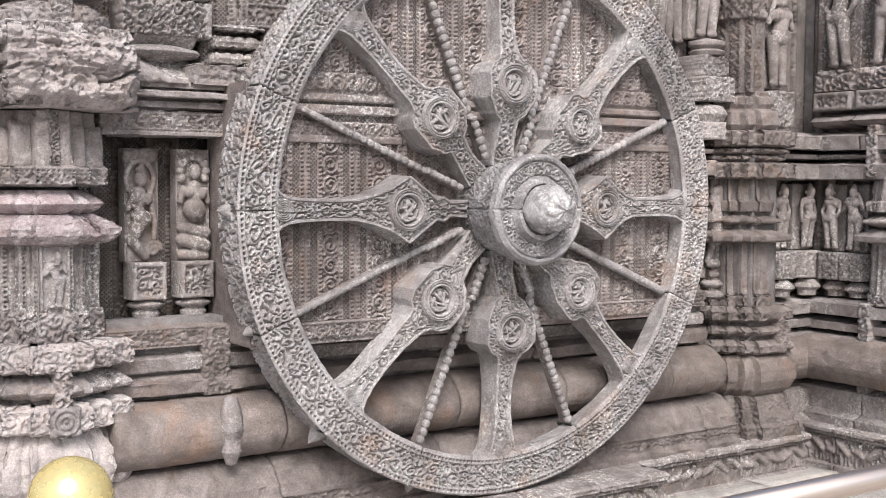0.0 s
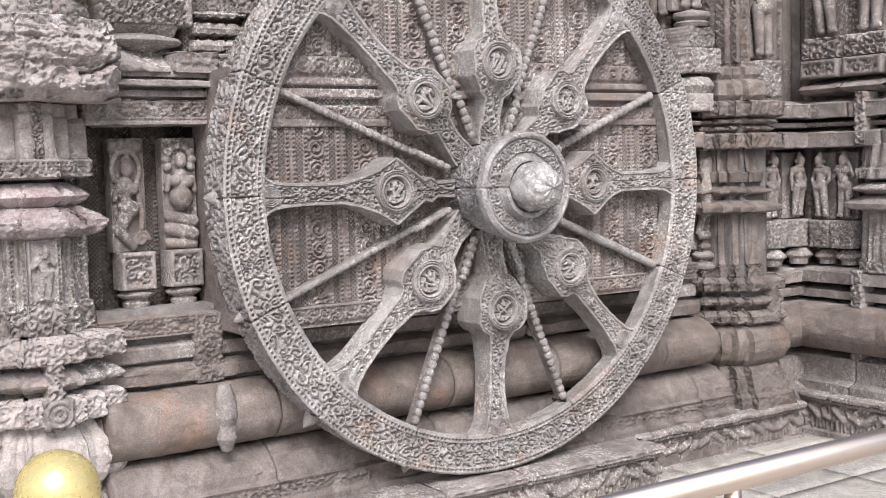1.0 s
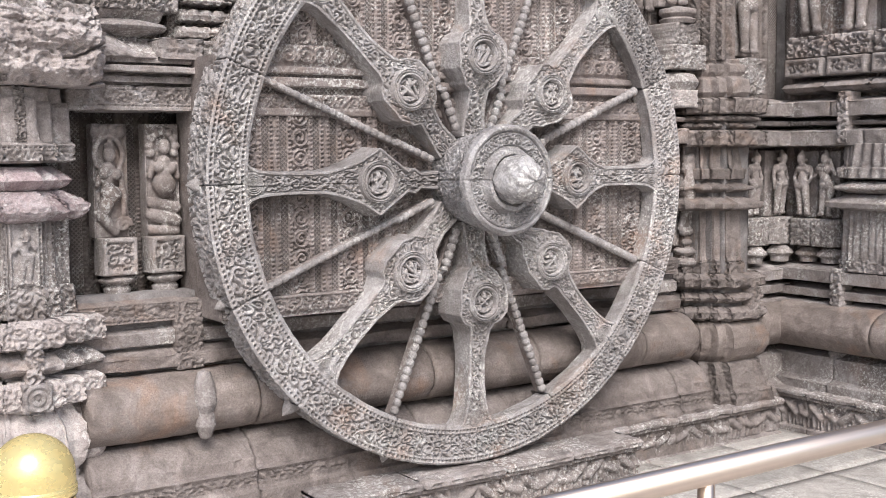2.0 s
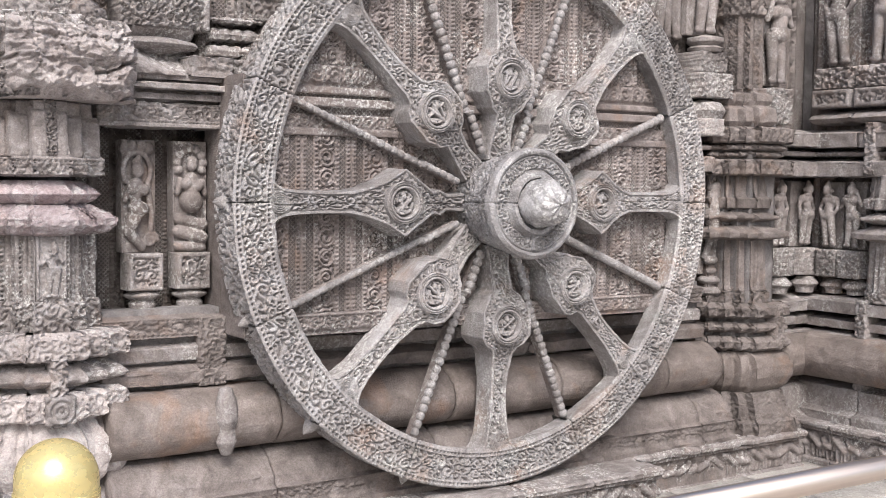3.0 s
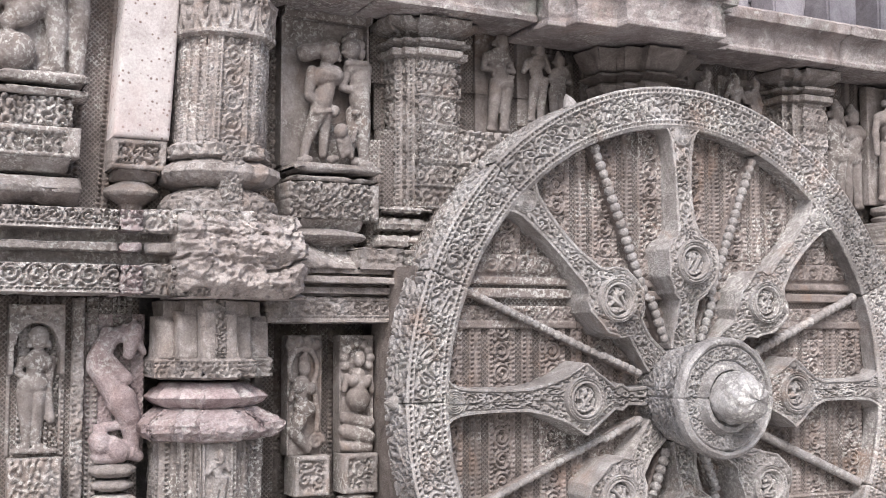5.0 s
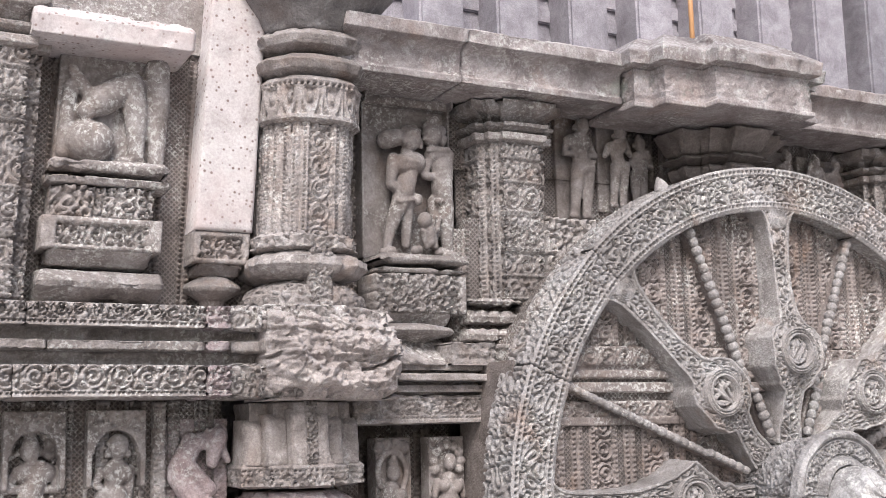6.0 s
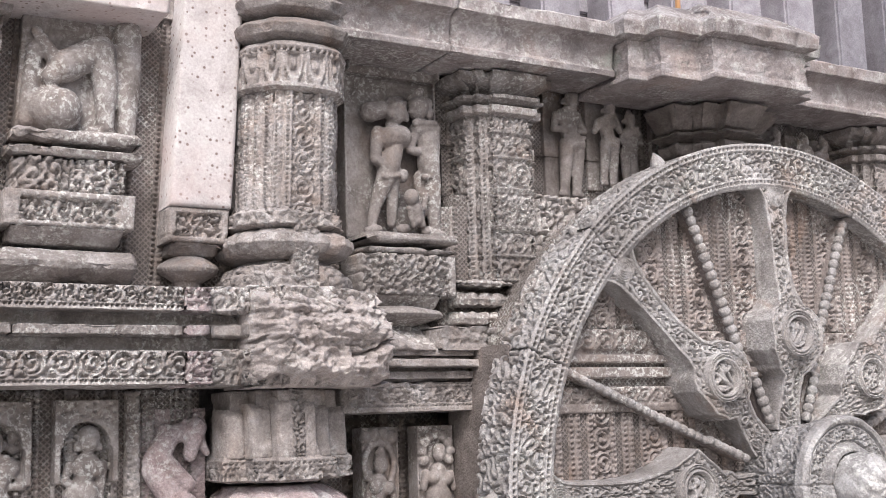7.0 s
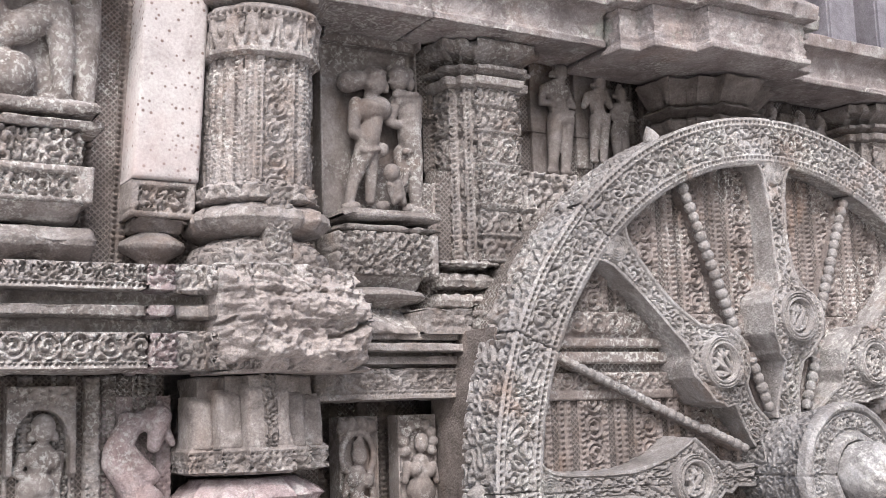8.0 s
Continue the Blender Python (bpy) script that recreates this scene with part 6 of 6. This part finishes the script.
column(MAIN, "foot", FP, [(1.19, 0.012), (1.27, 0.012), (1.29, -0.01)], DARK_AND_SHADED, far_pier, 0.010, 0.004, lambda Q, Z: foliage(Q, Z, 0.06, 14) * 0.009)
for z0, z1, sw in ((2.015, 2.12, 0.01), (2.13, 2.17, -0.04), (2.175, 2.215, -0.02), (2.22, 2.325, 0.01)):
    column(MAIN, "band", FW, [(z0, sw - 0.02), (z0 + 0.012, sw), (z1 - 0.012, sw), (z1, sw - 0.03)], DARK_AND_SHADED, far_pier, 0.011, 0.008,
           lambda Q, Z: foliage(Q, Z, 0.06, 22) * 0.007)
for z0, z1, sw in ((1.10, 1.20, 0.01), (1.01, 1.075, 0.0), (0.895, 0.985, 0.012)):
    column(MAIN, "ledge", FW, [(z0, sw - 0.04), (z0 + 0.02, sw), (z1 - 0.03, sw + 0.005), (z1, sw - 0.04)], DARK_AND_SHADED, far_pier, 0.010, 0.009, lambda Q, Z: foliage(Q, Z, 0.055, 32) * 0.006)
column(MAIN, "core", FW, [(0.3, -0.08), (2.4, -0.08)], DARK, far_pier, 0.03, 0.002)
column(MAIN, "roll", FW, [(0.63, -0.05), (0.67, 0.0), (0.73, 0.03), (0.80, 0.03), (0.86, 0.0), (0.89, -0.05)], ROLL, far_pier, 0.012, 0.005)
column(MAIN, "base", FW, [(0.33, 0.06), (0.44, 0.055), (0.46, 0.03), (0.56, 0.0), (0.62, -0.02), (0.64, -0.06)], DARK_AND_SHADED, far_pier, 0.011, 0.005,
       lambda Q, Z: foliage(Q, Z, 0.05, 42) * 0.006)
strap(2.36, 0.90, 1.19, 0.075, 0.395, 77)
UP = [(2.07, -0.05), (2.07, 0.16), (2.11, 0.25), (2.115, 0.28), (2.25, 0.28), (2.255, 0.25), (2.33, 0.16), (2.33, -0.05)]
column(MAIN, "upper_shaft", UP, [(2.56, 0.0), (3.03, 0.0)], DARK_AND_SHADED, far_pier, 0.009, 0.003, lambda Q, Z: np.where(Q % 0.10 < 0.055, scroll(Z, Q % 0.10, 0.055) * 0.007, pier_panel(Q, Z)))
column(MAIN, "neck_band", UP, [(3.02, 0.0), (3.03, 0.02), (3.17, 0.02), (3.18, 0.0)], DARK_AND_SHADED, far_pier, 0.010, 0.004, lambda Q, Z: foliage(Q, Z, 0.06, 5) * 0.009)
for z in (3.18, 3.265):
    column(MAIN, "ring", UP, [(z, -0.02), (z + 0.02, 0.035), (z + 0.06, 0.04), (z + 0.08, -0.02)], DARK_AND_SHADED, far_pier, 0.011, 0.006)
column(MAIN, "abacus", UP, [(3.345, 0.0), (3.50, 0.02), (3.60, 0.08), (3.72, 0.08)], DARK_AND_SHADED, far_pier, 0.014, 0.006)
column(MAIN, "upper_foot", FP, [(2.325, 0.0), (2.36, 0.03), (2.44, 0.02), (2.46, -0.02), (2.49, 0.0), (2.53, 0.0), (2.545, -0.03), (2.57, -0.03)], DARK_AND_SHADED, far_pier, 0.011, 0.006)

bal = thing("statue_shelf", "stacked round and square pedestal beside the far pier", "pedestal", (1.81, -0.15, 2.36))
turned(MAIN, "cushion", 1.90, 0.10, [(0.0, 2.36), (0.12, 2.365), (0.15, 2.42), (0.12, 2.47), (0.0, 2.50)], STONE, bal, segs=32, rough=0.006)
slab(MAIN, "lower_block", 1.775, 2.055, 2.50, 2.655, 0.22, lambda U, Z: foliage(U, Z, 0.05, 8) * 0.009, STONE, bal, 0.008, 0.25)
slab(MAIN, "upper_block", 1.80, 2.03, 2.66, 2.79, 0.19, lambda U, Z: foliage(U, Z, 0.04, 18) * 0.009, STONE, bal, 0.008, 0.25)
turned(MAIN, "ring", 1.915, 0.10, [(0.0, 2.785), (0.10, 2.79), (0.115, 2.815), (0.09, 2.83), (0.115, 2.85), (0.115, 2.88), (0.0, 2.905)], STONE, bal, segs=32, rough=0.006)
small_figure(1.915, 2.90, 0.66, 161, "down", 1, MAIN, 0.06, "tall standing carved figure on a round pedestal", 0.16, "high corner figures")
slab(MAIN, "slab_cap", 1.60, 1.97, 2.26, 2.37, 0.235, lambda U, Z: foliage(U, Z, 0.05, 9) * 0.006 + wear(U, Z, 3, 0.008), ROUGH, bal, 0.009, 0.25)
moulding(MAIN, "side_band", 1.40, 1.93, [(0.0, 2.03), (0.19, 2.035), (0.20, 2.13), (0.0, 2.15)], STONE, bal, rough=0.006)
moulding(MAIN, "side_fillet", 1.40, 1.93, [(0.0, 2.165), (0.16, 2.175), (0.17, 2.20), (0.0, 2.23)], STONE, bal, rough=0.006)
lean = [(1.66, 1.93, 1.72, 1.97, 0.040, 0.03, 0.05), (1.70, 1.99, 1.69, 1.94, 0.010, 0.02, 0.05), (1.72, 1.96, 1.775, 1.93, 0.024, 0.014, 0.05), (1.66, 1.90, 1.64, 1.76, 0.045, 0.055, 0.04),
        (1.64, 1.76, 1.70, 1.62, 0.055, 0.045, 0.04), (1.70, 1.62, 1.68, 1.50, 0.034, 0.022, 0.04), (1.66, 1.84, 1.74, 1.79, 0.022, 0.016, 0.06), (1.74, 1.79, 1.73, 1.72, 0.016, 0.014, 0.06),
        (1.64, 1.60, 1.60, 1.49, 0.026, 0.02, 0.04), (1.62, 1.47, 1.69, 1.47, 0.030, 0.028, 0.05), (1.72, 1.53, 1.755, 1.49, 0.028, 0.024, 0.06), (1.63, 1.40, 1.76, 1.40, 0.022, 0.022, 0.05)]
figure(MAIN, "beast_statue", 1.94, 2.15, 1.375, 2.02, 0.06, [(c[0] + 0.36, c[1], c[2] + 0.36, *c[3:]) for c in lean], STONE, "rearing beast carved beside the far pier", seed=191, res=0.006, category="statue")
beast_foot = thing("pedestal", "stacked worn discs under the beast by the far pier", "pedestal", (2.04, -0.1, 1.23))
for z0, z1, r in ((1.235, 1.30, 0.10), (1.31, 1.37, 0.085)):
    turned(MAIN, "disc", 2.04, 0.07, [(0.0, z0), (r * 0.7, z0 + 0.004), (r, (z0 + z1) / 2 - 0.008), (r, (z0 + z1) / 2 + 0.008), (r * 0.7, z1 - 0.004), (0.0, z1)], STONE, beast_foot, segs=28, rough=0.006)
for k, (u, d, arms, w) in enumerate(((2.66, 0.10, "hip", 0.17), (2.93, 0.10, "down", 0.22))):
    small_figure(u, 1.535, 0.42, 195 + 2 * k, arms, 1, MAIN, d - 0.04, "standing carved figure in the dark corner", w, "corner figures")
    b = thing("pedestal", "block pedestal with lotus foot in the corner", "pedestal", (u, -0.1, 1.22), "corner pedestals")
    slab(MAIN, "block", u - 0.09, u + 0.09, 1.345, 1.53, d + 0.06, lambda U, Z: foliage(U, Z, 0.05, 3) * 0.008, STONE, b, 0.009, 0.2)
    turned(MAIN, "lotus_foot", u, d, [(0.0, 1.22), (0.06, 1.225), (0.065, 1.26), (0.095, 1.285), (0.09, 1.30), (0.05, 1.335), (0.0, 1.345)], STONE, b, segs=24)
small_figure(2.60, 2.62, 0.62, 196, "up", -1, MAIN, 0.06, "tall standing carved figure in the corner", 0.15, "corner figures")
slab(MAIN, "figure_base", 2.50, 2.70, 2.36, 2.60, 0.16, lambda U, Z: foliage(U, Z, 0.05, 3) * 0.010 + wear(U, Z, 5), STONE, wall, 0.009, 0.3)
for prof, m, nm in (([(0.0, 2.01), (0.20, 2.015), (0.21, 2.115), (0.0, 2.14)], STONE, "band"), ([(0.0, 2.145), (0.15, 2.155), (0.16, 2.185), (0.0, 2.205)], STONE, "fillet"),
                    ([(0.0, 2.21), (0.20, 2.215), (0.21, 2.31), (0.0, 2.34)], STONE, "band"), ([(0.0, 1.10), (0.18, 1.105), (0.19, 1.18), (0.0, 1.21)], STONE, "slat"),
                    ([(0.0, 1.01), (0.16, 1.015), (0.17, 1.07), (0.0, 1.09)], STONE, "slat"), ([(0.0, 0.90), (0.19, 0.905), (0.20, 0.97), (0.0, 0.995)], STONE, "slat"),
                    ([(d * 0.8, z) for d, z in arc], ROLL, "roll_moulding"), ([(0.30, 0.08), (0.29, 0.40), (0.22, 0.44), (0.2, 0.6), (0.05, 0.64)], STONE, "base_course")):
    moulding(MAIN, nm, 2.50, 3.10, prof, m, wall, seed=len(nm), back=-0.08)

# ---- side wall ----
side = thing("wall_side", "carved side wall standing square to the wheel's wall", "wall", (3.2, -1.2, 0.08), kind="structure")
# unseen beyond the carved part: long and tall to block light into the corner
box("wall_core", 3.14, 4.6, -4.5, 0.5, -0.2, 7.0, DARK, side, bev=0)
backing(SIDE, "lattice_back", 0.0, 1.6, 1.15, 4.0, -0.04, PANEL, seed=157, res=0.016, parent=side)
for prof, m, nm, ln in (([(0.0, 2.01), (0.17, 2.015), (0.18, 2.115), (0.0, 2.14)], STONE, "band", 0.7), ([(0.0, 2.145), (0.12, 2.155), (0.135, 2.18), (0.0, 2.20)], STONE, "fillet", 0.9),
                        ([(0.0, 2.205), (0.17, 2.21), (0.18, 2.31), (0.0, 2.34)], STONE, "band", 0.7), ([(0.0, 1.105), (0.20, 1.11), (0.21, 1.19), (0.0, 1.215)], STONE, "slat", 0.8),
                        ([(0.0, 1.0), (0.17, 1.005), (0.18, 1.06), (0.0, 1.085)], STONE, "slat", 0.9), ([(0.0, 0.895), (0.20, 0.90), (0.21, 0.965), (0.0, 0.99)], STONE, "slat", 0.8),
                        (arc, ROLL, "roll_moulding", 0.9), ([(0.30, 0.36), (0.31, 0.46), (0.24, 0.48), (0.23, 0.62), (0.05, 0.66)], STONE, "base_course", 0.7)):
    blocks(SIDE, nm, -0.05, 1.6, prof, m, side, length=ln, seed=len(nm) + int(prof[0][1] * 50), res=0.014, back=-0.05)
for k in range(3):
    a = 0.02 + k * 0.55
    slab(SIDE, "frieze_block", a + 0.002, a + 0.548, 0.06, 0.365, 0.37, frieze_height(a, 0.15, 0.335, k + 32), FIGST, side, 0.008, 0.3)
    moulding(SIDE, "cap_slab", a + 0.002, a + 0.548, [(0.33, 0.363), (0.39, 0.367), (0.395, 0.395), (0.2, 0.41)], STONE, side, seed=k + 60, rough=0.005)
for k in range(2):
    slab(SIDE, "strap", 0.62 + k * 0.95, 0.70 + k * 0.95, 0.60, 1.21, 0.225, lambda U, Z: foliage(U, Z, 0.05, 5) * 0.010 - 0.12 * (Z < 0.9) * 0, STONE, side, 0.010, 0.15)
    slab(SIDE, "strap", 0.62 + k * 0.95, 0.70 + k * 0.95, 2.03, 2.37, 0.19, lambda U, Z: foliage(U, Z, 0.05, 6) * 0.010, STONE, side, 0.010, 0.15)
for k, (u, arms) in enumerate(((0.30, "hip"), (0.475, "up"))):
    small_figure(u, 1.53, 0.42, 200 + k, arms, 1 if k % 2 else -1, SIDE, 0.06, "worn standing carved figure on the side wall", 0.17, "side wall figures")
    b = thing("pedestal", "block pedestal with lotus foot on the side wall", "pedestal", tuple(float(v) for v in SIDE.put(u, 0.05, 1.22)), "side wall pedestals")
    slab(SIDE, "block", u - 0.08, u + 0.08, 1.34, 1.525, 0.14, lambda U, Z: foliage(U, Z, 0.05, 3) * 0.008, STONE, b, 0.010, 0.15)
    turned(SIDE, "lotus_foot", u, 0.02, [(0.0, 1.22), (0.06, 1.225), (0.06, 1.255), (0.095, 1.275), (0.09, 1.295), (0.05, 1.325), (0.0, 1.33)], STONE, b, segs=24)
side_pier = thing("pilaster", "stepped pilaster with pointed ledges on the side wall", "pilaster", tuple(float(v) for v in SIDE.put(0.9, 0.1, 1.2)), "pilasters")
SP = [(0.62, -0.05), (0.62, 0.12), (0.67, 0.125), (0.675, 0.17), (0.74, 0.175), (0.745, 0.21), (1.05, 0.21), (1.055, 0.17), (1.12, 0.165), (1.12, -0.05)]
column(SIDE, "shaft", SP, [(1.26, 0.0), (1.62, -0.01)], STONE, side_pier, 0.010, 0.003, pier_panel)
column(SIDE, "foot", SP, [(1.20, 0.012), (1.27, 0.012), (1.29, -0.01)], STONE, side_pier, 0.010, 0.004, lambda Q, Z: foliage(Q, Z, 0.06, 14) * 0.009)
column(SIDE, "ledge", SP, [(1.595, -0.02), (1.615, 0.075), (1.65, 0.08), (1.70, -0.02)], STONE, side_pier, 0.012, 0.007)
column(SIDE, "disc", SP, [(1.705, -0.03), (1.735, 0.05), (1.75, 0.05), (1.785, -0.03)], STONE, side_pier, 0.012, 0.007)
column(SIDE, "capital", SP, [(1.80, -0.02), (1.81, 0.02), (1.87, 0.02), (1.88, -0.004), (2.03, -0.02)], STONE, side_pier, 0.010, 0.006, lambda Q, Z: 0.008 * np.cos(Q * 80))
for k, u in enumerate((0.315, 0.655, 1.0)):
    s = thing("statue_shelf", "carved double block shelf under a side wall figure", "bracket shelf", tuple(float(v) for v in SIDE.put(u, 0.05, 2.4)), "side wall shelves")
    slab(SIDE, "upper_block", u - 0.155, u + 0.155, 2.61, 2.75, 0.13, lambda U, Z: foliage(U, Z, 0.075, 9) * 0.018, STONE, s, 0.010, 0.16)
    slab(SIDE, "lower_block", u - 0.15, u + 0.15, 2.48, 2.60, 0.15, lambda U, Z: wear(U, Z, 4, 0.005) + np.where((np.abs(Z - 2.54) < 0.04) & (np.abs(U - u) < 0.12), foliage(U, Z, 0.06, 8) * 0.010, 0.004), STONE, s, 0.010, 0.16)
    moulding(SIDE, "cushion", u - 0.165, u + 0.165, [(0.0, 2.36), (0.12, 2.375), (0.17, 2.405), (0.12, 2.44), (0.0, 2.47)], STONE, s, rough=0.006)
    small_figure(u, 2.76, 0.66, 220 + k, ("hip", "up", "fold", "down", "up")[k], 1 if k % 2 else -1, SIDE, 0.03, "carved standing figure high on the side wall", 0.19, "high side figures")

# ---- railing in front ----
rail = thing("railing", "steel tube railing on posts before the wheel", "railing", (0, -2.8, 0.08))
tube("top_tube", [(-2.85, -2.8, 0.94), (4.6, -2.8, 0.94)], 0.043, STEEL, rail, 24)
for x in (-0.72, 1.3, 3.3):
    tube("post", [(x, -2.8, 0.06), (x, -2.8, 0.95)], 0.028, STEEL, rail, 20)
boll = thing("bollard", "round-topped yellow metal post at the end of the railing", "bollard", (-2.85, -2.8, 0.08))


def bollard():
    r = 0.091

    def spun(name, prof):
        pr = np.array(prof)
        T, R = np.meshgrid(np.linspace(0, 2 * math.pi, 48, endpoint=False), pr[:, 0], indexing="ij")
        P = np.stack([-2.85 + R * np.cos(T), -2.8 + R * np.sin(T), np.broadcast_to(pr[:, 1], T.shape)], -1)
        place(name, grid_mesh(name, P, wrap=True), GOLD, boll)
    spun("base_plate", [(0.0, 0.075), (r * 1.35, 0.075), (r * 1.35, 0.10), (r, 0.115)])
    spun("post_body", [(r * 0.985, 0.10), (r * 0.985, 1.237)])
    spun("collar", [(r * 0.98, 1.24), (r * 1.03, 1.243), (r * 1.03, 1.262), (r * 0.98, 1.268)])
    spun("dome", [(r, 1.262), (r, 1.287)] + [(r * math.cos(a), 1.287 + r * math.sin(a)) for a in np.linspace(0.05, math.pi / 2, 16)])


bollard()
paving_slabs()
